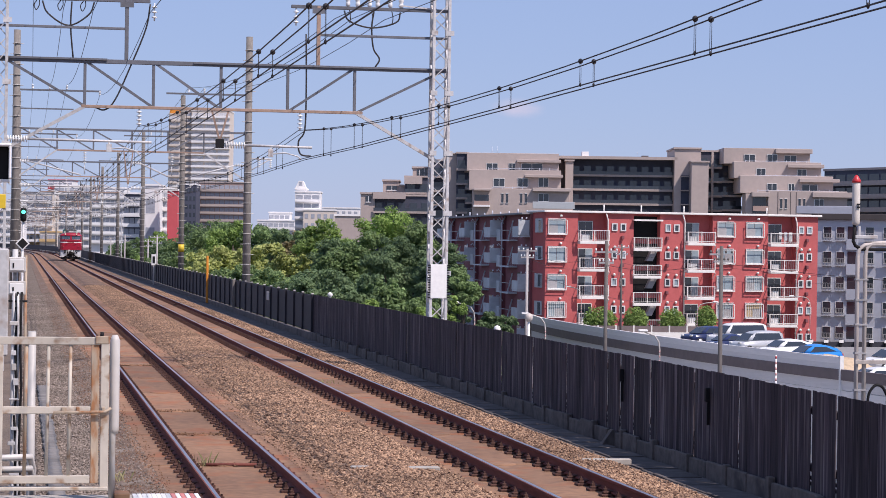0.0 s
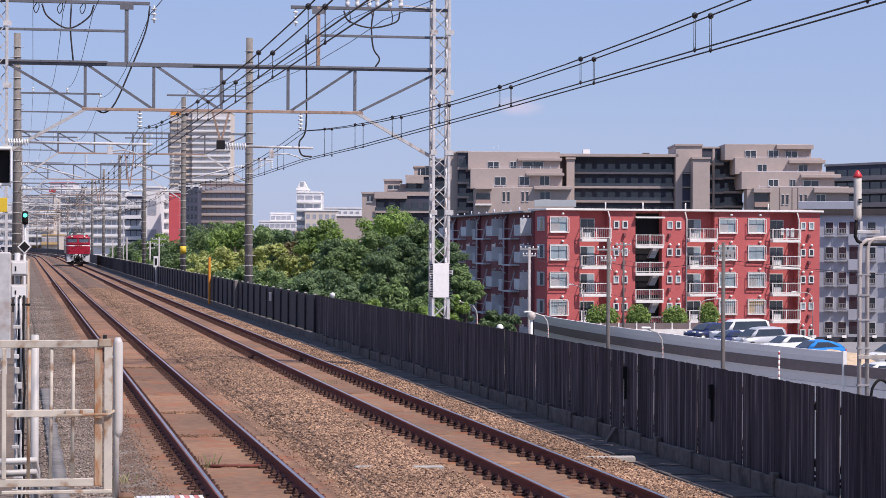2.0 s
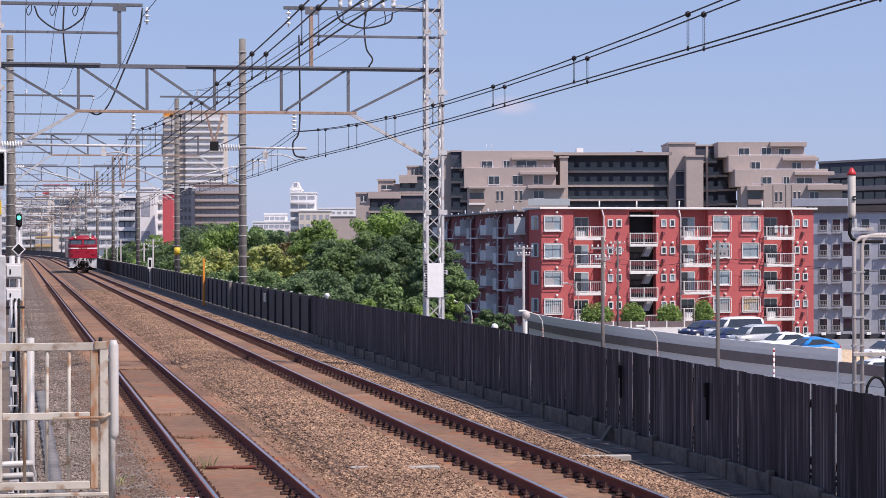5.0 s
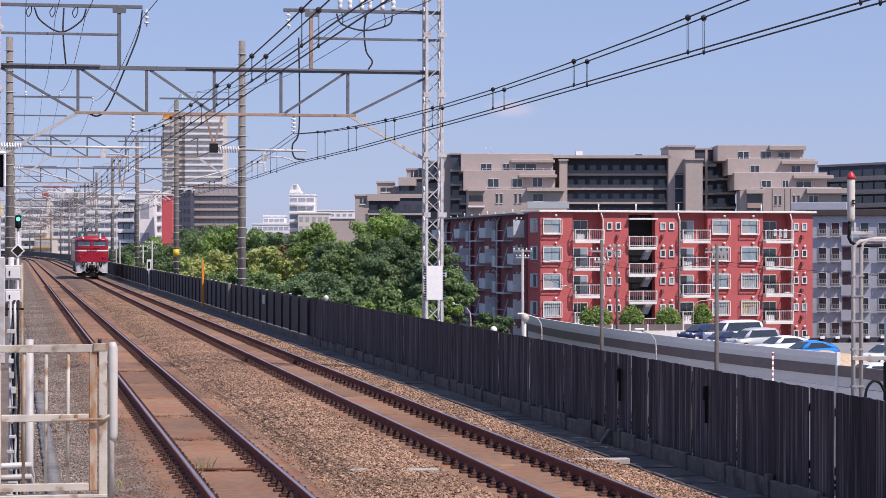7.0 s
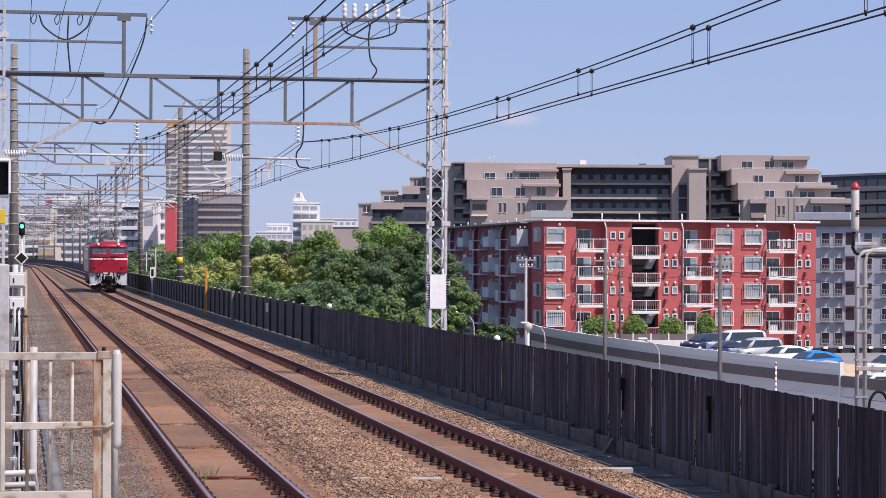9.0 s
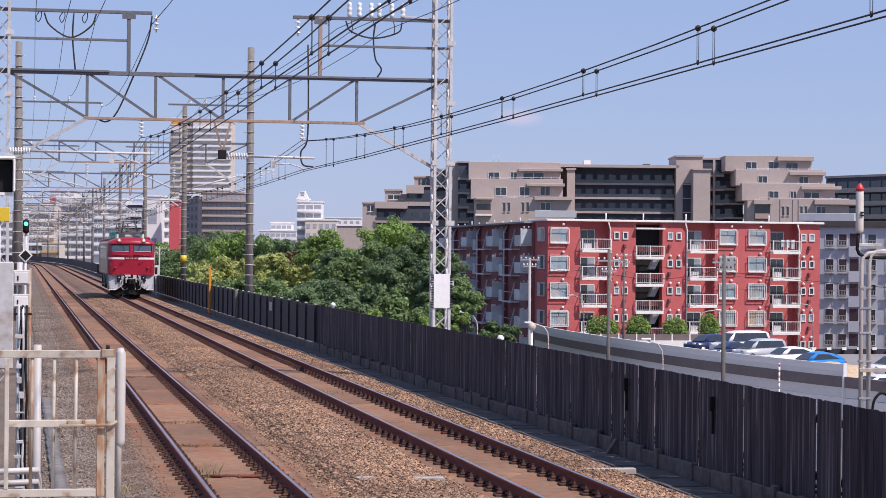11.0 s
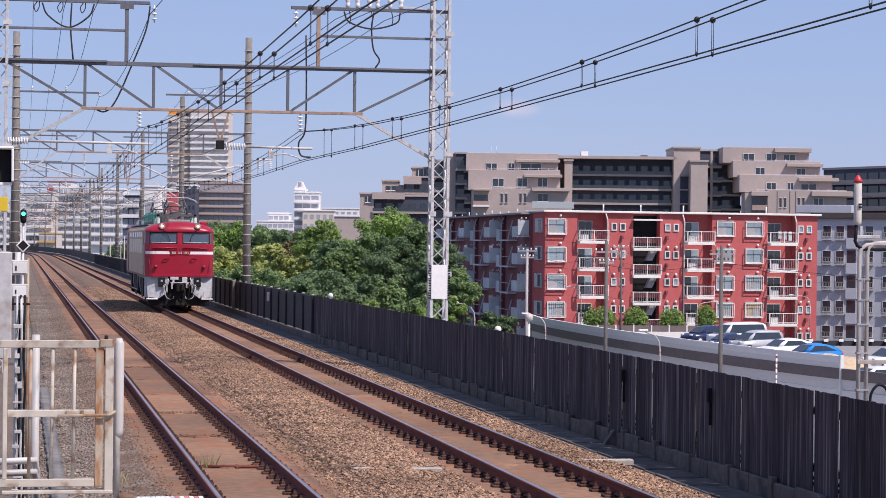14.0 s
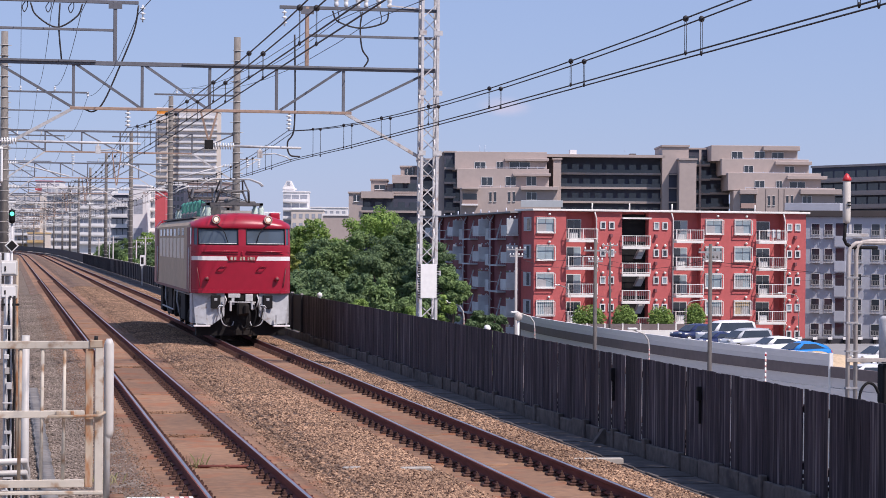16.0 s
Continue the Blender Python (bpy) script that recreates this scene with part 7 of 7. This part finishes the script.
def car(x, y, rz, paint, label, L=4.5, W=1.7, H=1.45, van=False, z=-4.75):
    th = thing("car", label, "car", "parked cars", m=pose(x, y, z, 0, 0, rz))
    h0, hb = 0.28, H * (0.60 if not van else 0.56)
    low = [(0.05, h0 + 0.05), (0.0, h0 + 0.2), (0.02, hb - 0.24), (0.10, hb - 0.14), (0.4, hb - 0.06), (0.9, hb), (L - 0.3, hb + 0.05), (L - 0.06, hb), (L, hb - 0.2), (L, h0 + 0.15), (L - 0.1, h0), (0.15, h0)]
    if van:
        top = [(0.62, hb - 0.04), (1.0, hb + 0.42 * (H - hb)), (1.35, H - 0.16), (1.6, H - 0.05), (2.1, H), (L - 0.7, H), (L - 0.28, H - 0.06), (L - 0.14, H - 0.2), (L - 0.05, hb)]
    else:
        top = [(0.85, hb - 0.03), (1.3, hb + 0.5 * (H - hb)), (1.65, H - 0.09), (1.95, H - 0.02), (2.4, H), (L - 1.4, H - 0.03), (L - 0.85, H - 0.12), (L - 0.45, hb + 0.5 * (H - hb)), (L - 0.12, hb)]

    def flank(f, r, out=0.0):
        """Half width at a height, leaning in above the belt line."""
        lean = max(0.0, (r - hb) / (H - hb))
        return f * (W / 2 - 0.05 - 0.2 * lean ** 1.3 + out)

    body = Mesh().loft([[(p + (0.12 * abs(f) ** 3 if p < L / 2 else -0.1 * abs(f) ** 3), f * W / 2 * (1.0 if h0 + 0.1 < r < hb - 0.03 else 0.95), r) for p, r in low] for f in (-1, -0.85, -0.4, 0.4, 0.85, 1)], smooth=True)
    body.loft([[(p, flank(f, r), r - 0.07 * abs(f) ** 4 * (r > H - 0.2)) for p, r in top] for f in (-1, -0.92, -0.6, 0, 0.6, 0.92, 1)], smooth=True)
    part("body", body, paint, th)
    zc = hb + 0.05
    gl = [(top[1][0] + 0.05, zc), (top[2][0] + 0.12, H - 0.17), (top[5][0] + (0.3 if van else 0.1), H - 0.17), (top[7][0] - 0.1, zc + 0.06)]
    for s in (-1, 1):
        part("side_window", Mesh().loft([[(p, flank(s, r, o), r) for p, r in gl] for o in ((0.012, -0.03) if s < 0 else (-0.03, 0.012))]), M_WDARK, th, "dark side window")
    for (a, b) in ((top[0], top[2]), (top[8], top[6])):
        s = -1 if a is top[0] else 1
        da, db = (b[0] - a[0]) * 0.12, (b[0] - a[0]) * 0.92
        za, zb = a[1] + (b[1] - a[1]) * 0.15, a[1] + (b[1] - a[1]) * 0.95
        part("windscreen", Mesh().loft([[(a[0] + da + s * 0.1, flank(f, za), za), (a[0] + db + s * 0.1, flank(f, zb), zb), (a[0] + db - s * 0.05, flank(f, zb), zb), (a[0] + da - s * 0.05, flank(f, za), za)] for f in (-0.86, 0.86)]), M_WDARK, th, "dark windscreen")
    for s in (-1, 1):
        for p in (0.8, L - 0.85):
            w = part("wheel", Mesh().lathe([(0.29, -0.1), (0.31, -0.08), (0.31, 0.08), (0.29, 0.1)], 18, at=(p, 0.31, s * (W / 2 - 0.1)), axis="z"), M_TYRE, th)
            w.matrix_basis = pose(0, 0, 0, 90, 0, 0) @ pose(0, 0, 0, 0, 0, 0)
            part("rim", Mesh().lathe([(0.2, -0.105), (0.2, 0.105)], 12, at=(p, 0.31, s * (W / 2 - 0.1)), axis="z"), M_CARS, w)
        part("head_lamp", Mesh().box(0.02, 0.2, s * (W / 2 - 0.28) - 0.14, s * (W / 2 - 0.28) + 0.14, hb - 0.2, hb - 0.07, bevel=0.03), M_WINFRAME, th)
        part("tail_lamp", Mesh().box(L - 0.06, L + 0.01, s * (W / 2 - 0.2) - 0.1, s * (W / 2 - 0.2) + 0.1, hb - 0.25, hb - 0.05), M_REDTIP, th)
    return th


car(51.2, 170.5, 20, M_CARN, "dark navy car parked on the lot", 4.2, 1.7, 1.5)
car(51.6, 165.0, 18, M_CARW, "white van parked on the lot", 4.7, 1.75, 1.95, True)
car(49.8, 160.5, 18, M_CARN, "dark navy car parked on the lot", 3.6, 1.6, 1.3)
car(50.9, 157.4, 16, M_CARS, "silver-white minivan parked on the lot", 3.9, 1.7, 1.65, True)
car(50.2, 149.2, 14, M_CARW, "white hatchback parked on the lot", 4.1, 1.7, 1.42)
car(49.3, 141.4, 12, M_CARB, "bright blue hatchback parked on the lot", 3.9, 1.7, 1.42)
car(42.2, 112.6, 4, M_CARW, "white pickup parked behind the siding wall", 4.4, 1.7, 1.5)
car(52.2, 134.5, 15, M_CARW, "white car parked on the lot", 4.3, 1.75, 1.5)
for k, (a, depth, w, h) in enumerate(((1440, 146, 1.5, 0.75), (1466, 143, 1.9, 1.0), (1500, 140, 1.9, 0.95), (1484, 136, 1.6, 0.7))):
    x, y, _ = spot(a, 620, depth)
    rings = [[(x + w * f * math.cos(t) * (1 + 0.12 * math.sin(3 * t + k)), y + w * 0.9 * f * math.sin(t) * (1 + 0.1 * math.cos(4 * t)), -4.76 + h * (1 - f * f) ** 0.8 + 0.05 * math.sin(7 * t + 9 * f)) for t in (2 * math.pi * j / 24 for j in range(24))] for f in (1.0, 0.85, 0.65, 0.45, 0.25, 0.05)]
    tagged(part("sand_mound", Mesh().loft(rings, smooth=True), M_SAND), "heap of pale brown sand on the lot", "sand heap", "sand heaps")
rk = thing("lot_fence", "row of small white-capped dark posts behind the lot", "fence")
part("low_wall", Mesh().box(60.5, 76, 169.1, 169.3, -4.75, -4.35), M_PANEL, rk, "dark low wall")
for k in range(12):
    pst = part("post", Mesh().box(60.8 + k * 1.25, 61.0 + k * 1.25, 168.9, 169.1, -4.75, -4.15, bevel=0.02), M_DARK, rk)
    part("plate", Mesh().box(60.72 + k * 1.25, 61.08 + k * 1.25, 168.84, 168.89, -4.42, -4.2), M_TRIM, pst)

# ---- loudspeaker mast and pipe arch behind the fence ----
arch = thing("siren_mast", "red-capped white siren cylinder on bent weathered pipes behind the fence", "siren", m=pose(10.0, 26.2, 0))
part("cylinder", Mesh().lathe([(0.03, 3.17), (0.045, 3.19), (0.048, 3.22), (0.048, 3.70), (0.042, 3.71)], 20), M_CREAMW, arch, "creamy white cylinder")
part("cap", Mesh().lathe([(0.054, 3.69), (0.056, 3.715), (0.02, 3.775), (0.004, 3.785)], 20), M_REDTIP, arch, "red conical cap")
part("mark", Mesh().box(-0.008, 0.03, -0.062, -0.05, 3.38, 3.40).box(-0.008, 0.03, -0.062, -0.05, 3.415, 3.435), M_DARK, arch, "small dark bars")
part("stem", Mesh().tube([(-0.015, 0, 3.18), (-0.02, 0, 3.05), (-0.03, 0, 2.98), (0.0, 0, 2.92), (0.08, 0, 2.88), (0.4, 0, 2.88)], 0.022, 8), M_DARK, arch, "black bent pipe")
part("bracket", Mesh().box(-0.01, 0.28, -0.02, 0.02, 3.01, 3.05, bevel=0.004).box(0.03, 0.06, -0.015, 0.015, 3.03, 3.16), M_GALV, arch)
for dx, zt in ((0.03, 2.93), (0.13, 2.95)):
    part("pipe", Mesh().tube([(dx, 0, -0.4), (dx, 0, zt - 0.14), (dx + 0.02, 0, zt - 0.05), (dx + 0.09, 0, zt), (dx + 0.2, 0, zt + 0.01), (1.6, 0, zt + 0.01)], 0.026, 10), M_PIPEW, arch, "weathered tan-grey pipe")
for z in (1.15, 1.6, 1.95, 2.25, 2.5):
    part("clamp", Mesh().box(0.0, 0.16, -0.032, 0.032, z, z + 0.02), M_BALUSTER, arch)

part("cross_bar", Mesh().box(0.0, 0.75, -0.05, -0.02, 1.480, 1.530, bevel=0.004), M_PIPEW, arch, "weathered flat cross bar")
part("loop_pipe", Mesh().tube(curve([(0.17, -0.03, 0.95), (0.19, -0.03, 1.12), (0.27, -0.03, 1.22), (0.36, -0.03, 1.2), (0.42, -0.03, 1.1)]), 0.018, 8), M_DARK, arch, "black looped cable")
drum = thing("grey_canister", "pale grey canister over a dark box behind the fence", "canister", m=pose(10.620, 26.3, 0))
part("cylinder", Mesh().lathe([(0.1, 1.460), (0.14, 1.500), (0.14, 2.000), (0.1, 2.040)], 20), M_GALV, drum, "pale grey cylinder")
part("box", Mesh().box(-0.13, 0.2, -0.1, 0.1, 0.960, 1.450, bevel=0.02), M_DARK, drum, "dark fixing box")
part("post", Mesh().tube([(0.05, 0.05, -0.4), (0.05, 0.05, 0.980)], 0.04, 8), M_PIPEW, drum)
gl = thing("globe_lamp", "grey globe lamp on a slim white post", "lamp", m=pose(22.64, 100.0, 0))
part("post", Mesh().tube([(0, 0, GROUND_Z), (0, 0, -0.59)], 0.06, 8), M_WHITE, gl, "white post")
part("globe", Mesh().lathe([(0.03, -0.22), (0.15, -0.15), (0.2, 0.0), (0.15, 0.14), (0.03, 0.2)], 16, at=(0, 0, -0.39)), M_PIPEW, gl)

# ---- platform end and gate ----
setting("platform", Mesh().box(-8.5, 1.30, -30, 16.9, -0.40, 0.98, bevel=0.02), M_CONC, "pale concrete station platform")
edge = thing("platform_edge", "white and red edge marking blocks on the platform end", "edge marking", kind="structure")
for k in range(14):
    part("edge_block", Mesh().box(0.83 + 0.035 * k, 0.86 + 0.035 * k, 16.3, 16.86, 0.981, 0.99), M_WHITE if k < 7 or k % 2 else M_EDGE, edge)


def zx(a):
    return -0.148 + 0.00402 * a


def zz(b):
    return 2.165 - 0.00403 * (b - 597)


GY = 16.6
gate = thing("platform_gate", "rust-stained cream steel gate at the platform end", "gate", m=pose(0, GY, 0))


def gbar(name, a0, a1, b0, b1, y0=-0.02, y1=0.02, material=None, bevel=0.004):
    return part(name, Mesh().box(zx(a0), zx(a1), y0, y1, zz(b1), zz(b0), bevel=bevel), material or M_CREAM, gate)


gbar("top_rail", -60, 180, 599, 613)
gbar("middle_rail", 8, 163, 724, 737)
gbar("bottom_rail", -60, 163, 848, 862)
gbar("stile", 164, 178, 613, 862, -0.018, 0.018, M_RUSTPOST)
gbar("stile", 0, 8, 613, 848)
gbar("gate_post", 181, 196, 599, 876, -0.03, 0.03, M_CREAM)
gbar("post_cap", 171, 196, 597, 611, -0.034, 0.034, M_RUSTPOST)
part("bolt", Mesh().tube([(zx(96), -0.04, zz(745)), (zx(98), -0.045, zz(734)), (zx(190), -0.045, zz(733)), (zx(200), -0.04, zz(726))], 0.012, 6), M_RUSTPOST, gate, "rusty sliding bolt")
for a in (115, 141, 186):
    part("bolt_keeper", Mesh().box(zx(a) - 0.012, zx(a) + 0.012, -0.05, -0.015, zz(738), zz(724), bevel=0.004), M_RUSTPOST, gate)
for a in (47, 86, 125):
    part("baluster", Mesh().tube([(zx(a), 0, zz(850)), (zx(a + 2), 0, zz(612))], 0.0125, 8), M_RUSTPOST if a == 47 else M_CREAM, gate)
part("latch_peg", Mesh().tube([(zx(182), 0, zz(600)), (zx(183), 0, zz(590))], 0.014, 8), M_DARK, gate)
gbar("foot_plate", 0, 196, 868, 874, -0.05, 0.05)
tp = thing("tube_post", "white round post with a padded sleeve at the platform edge", "post", m=pose(zx(204), GY + 0.08, 0.98))
part("post", Mesh().tube([(0, 0, 0), (0, 0, 1.05)], 0.024, 12), M_PIPE, tp)
part("sleeve", Mesh().tube([(0.012, 0, 0.47), (0.012, 0, 0.50), (0.012, 0, 1.15), (0.01, 0, 1.19)], [0.026, 0.036, 0.036, 0.02], 14), M_PIPE, tp, "white padded sleeve")
tagged(part("brick_foot", Mesh().box(zx(208), zx(236), GY - 0.02, GY + 0.2, 0.985, 1.02, bevel=0.006), M_SLAB), "reddish brick foot on the platform end", "brick")

# ---- lineside gear left of the track ----
bp = thing("white_pipe_post", "thick white vertical pipe behind the gate", "pipe", m=pose(0.095, 18.2, 0))
part("pipe", Mesh().tube([(0, 0, -0.3), (0, 0, 2.13)], 0.031, 14), M_PIPE, bp)
hp = thing("pipe_pair", "two horizontal white conduits behind the gate", "conduit", m=pose(0, 17.6, 0))
for z in (1.19, 1.10):
    part("conduit", Mesh().tube([(-0.6, 0, z - 0.02), (0.03, 0, z), (0.09, 0.05, z), (0.11, 0.2, z - 0.1), (0.11, 0.22, -0.3)], 0.026, 10), M_PIPE, hp)
cb = thing("cable_run", "bundled cables with pale brackets on a rack", "cable rack", m=pose(0, 20, 0))
crng = random.Random(8)
for k in range(4):
    part("cable", Mesh().tube([(-0.055 + 0.022 * k + crng.uniform(-0.012, 0.012), crng.uniform(-0.04, 0.04), -0.3 + 0.27 * j) for j in range(11)], 0.011, 6), M_DARK if k % 2 else M_GALV, cb)
for j in range(13):
    z = 0.55 + 0.13 * j
    part("bracket", Mesh().box(-0.075 + crng.uniform(-0.02, 0.02), -0.02 + crng.uniform(-0.015, 0.02), -0.05, -0.03, z, z + crng.uniform(0.015, 0.06), bevel=0.004), M_GALV if j % 3 else M_PIPE, cb, "pale clip")
kb = thing("cable_cabinet", "grey-white steel cabinet beside the track", "cabinet", m=pose(-0.42, 19.0, 0))
part("body", Mesh().box(-0.2, 0.32, -0.1, 0.1, 1.9, 2.78, bevel=0.01), M_GALV, kb)
part("stand", Mesh().box(-0.1, 0.2, -0.08, 0.08, -0.3, 1.9), M_DARK, kb)
jb = thing("junction_boxes", "two small white junction boxes on a post", "junction box", m=pose(-0.04, 24.0, 0))
part("post", Mesh().tube([(-0.02, 0.1, -0.3), (-0.02, 0.1, 2.75)], 0.03, 8), M_GALV, jb)
for z0, z1 in ((2.51, 2.67), (2.27, 2.42)):
    b = part("box", Mesh().box(-0.1, 0.09, -0.07, 0.07, z0, z1, bevel=0.012), M_PIPE, jb, "small white box")
    part("door", Mesh().box(-0.075, 0.07, -0.078, -0.068, z0 + 0.02, z1 - 0.02, bevel=0.004), M_WHITE, b)
    part("mark", Mesh().box(-0.045, -0.03, -0.083, -0.077, z0 + 0.05, z1 - 0.06), M_DARK, b)
part("shelf", Mesh().box(-0.09, 0.11, -0.06, 0.08, 2.20, 2.22), M_DARK, jb)
part("cable", Mesh().tube([(0.0, 0, 2.15), (0.03, 0, 1.9), (0.0, 0.02, 1.5), (0.03, 0, 1.0), (0.0, 0, -0.3)], 0.018, 6), M_DARK, jb)
tagged(part("thin_post", Mesh().tube([(0.065, 28, -0.3), (0.06, 28, 2.66)], 0.016, 8), M_RUSTPOST), "thin rusty post beside the track", "post")
hood = thing("signal_hood", "black signal head with a white-edged hood", "signal", m=pose(-0.22, 22.0, 0))
part("head", Mesh().box(-0.2, 0.095, -0.1, 0.1, 3.42, 3.74, bevel=0.02), M_DARK, hood)
part("hood", Mesh().box(-0.2, 0.115, -0.22, 0.1, 3.735, 3.765, bevel=0.01).box(0.092, 0.115, -0.22, 0.1, 3.43, 3.74, bevel=0.008).box(-0.2, 0.10, -0.12, 0.1, 3.40, 3.425), M_WHITE, hood, "white hood edge")
part("post", Mesh().tube([(-0.1, 0, -0.3), (-0.1, 0, 3.45)], 0.04, 10), M_GALV, hood)
ys_ = thing("yellow_sign", "small yellow sign plate beside the mast", "sign", m=pose(-0.2, 26.0, 0))
part("plate", Mesh().box(-0.15, 0.02, -0.01, 0.01, 3.2, 3.36, bevel=0.004), M_YELLOW, ys_)
part("post", Mesh().tube([(-0.1, 0.03, -0.3), (-0.1, 0.03, 3.3)], 0.025, 8), M_GALV, ys_)
ds = thing("diamond_sign", "black diamond sign with a white border", "sign", m=pose(0.03, 60.0, 2.73, 0, 45, 0))
part("border", Mesh().box(-0.13, 0.13, -0.01, 0.01, -0.13, 0.13, bevel=0.004), M_WHITE, ds, "white border")
part("face", Mesh().box(-0.10, 0.10, -0.016, -0.011, -0.10, 0.10), M_DARK, ds, "black face")
tagged(part("sign_post", Mesh().tube([(0.03, 60.04, -0.3), (0.03, 60.04, 2.6)], 0.03, 8), M_GALV), "grey post under the diamond sign", "post")
gs = thing("track_signal", "track signal showing a green light", "signal", m=pose(0.07, 95.0, 0))
part("head", Mesh().lathe([(0.02, 3.55), (0.12, 3.6), (0.13, 3.75), (0.13, 3.98), (0.12, 4.1), (0.02, 4.14)], 16), M_DARK, gs, "black signal head")
part("lens", Mesh().lathe([(0.085, -0.13), (0.07, -0.15), (0.02, -0.155)], 16, at=(0, 0, 3.95), axis="y"), M_SIGNAL, gs, "glowing green lens")
part("visor", Mesh().box(-0.1, 0.1, -0.28, -0.1, 4.05, 4.07), M_DARK, gs)
part("post", Mesh().tube([(0, 0.05, -0.3), (0, 0.05, 3.6)], 0.05, 8), M_GALV, gs)
trough = thing("cable_trough", "row of pale concrete cable trough covers", "cable trough", kind="structure")
lid = Mesh().box(-0.10, 0.10, 0.01, 0.49, -0.26, -0.2, bevel=0.01).data("trough_lid", M_POLE)
for k in range(60):
    part("trough_lid", lid, None, trough, m=pose(0.47, 18 + 0.5 * k, 0, 0, 0, (k * 37 % 5) - 2))
# milepost-like plate on the panel fence
fs = thing("fence_sign", "small white number board on the fence with plain bars", "sign", m=pose(9.38, 163.8, 0))
part("board", Mesh().box(-0.17, 0.17, -0.02, 0.02, 1.05, 1.85, bevel=0.01), M_WHITE, fs)
part("bar", Mesh().box(-0.09, 0.09, -0.03, -0.02, 1.2, 1.7), M_DARK, fs)
part("post", Mesh().box(-0.06, 0.06, 0.0, 0.05, -0.35, 1.05), M_GALV, fs)

# weeds and planks on the slab track
def weeds(x, y, n, h, seed):
    r = np.random.default_rng(seed)
    vs, fs = [], []
    for k in range(n):
        a, b = x + r.normal() * 0.12, y + r.normal() * 0.15
        t, q = r.uniform(0, 6.28), h * r.uniform(0.4, 1.1)
        dx, dy = math.cos(t), math.sin(t)
        i = len(vs)
        vs += [(a - dy * 0.006, b + dx * 0.006, -0.2), (a + dy * 0.006, b - dx * 0.006, -0.2), (a + dx * q * 0.25, b + dy * q * 0.25, -0.2 + q * 0.7), (a + dx * q * 0.55, b + dy * q * 0.55, -0.2 + q)]
        fs += [(i, i + 1, i + 2), (i, i + 2, i + 3), (i + 1, i + 3, i + 2)]
    me = bpy.data.meshes.new("weeds")
    me.from_pydata(vs, [], fs)
    me.materials.append(M_GRASS)
    tagged(new("weeds", me), "tuft of dry green weeds between the track slabs", "weeds", kind="stuff")


weeds(2.5, 30.8, 16, 0.2, 1)
weeds(2.35, 30.8, 16, 0.1, 2)
tagged(part("joint_rod", Mesh().tube([(2.5, 30.72, -0.165), (3.2, 30.66, -0.165)], 0.022, 8), M_RAIL), "rusty rod lying across the slab joint", "rod")
weeds(6.55, 49.0, 30, 0.1, 3)
weeds(1.15, 29.0, 30, 0.15, 4)
for x, y, ln in ((4.5, 29.9, 0.26), (5.35, 29.8, 0.42), (8.25, 31.3, 0.75)):
    tagged(part("concrete_strip", Mesh().box(x - ln / 2, x + ln / 2, y, y + 0.13, -0.26, -0.115 if x < 6 else -0.165, bevel=0.015), M_CONC), "pale concrete strip half buried in the ballast", "concrete strip", "ballast strips")


# ---- what moves ----
def motions():
    """The locomotive rolls towards the platform at a steady 15.4 m/s, its wheels turning."""
    track_x, speed, end_y = 6.63, 15.4, 65.8

    def at(t):
        y = end_y + speed * (16.0 - t)
        return pose(track_x + bend(y), y, 0)

    walk(loco, [(0.5 * k, at(0.5 * k)) for k in range(33)])
    step = 0.05
    for ws, y in wheelsets:
        walk(ws, [(step * k, pose(0, y, WHEEL_R, math.degrees(speed * step * k / WHEEL_R), 0, 0)) for k in range(321)])


motions()
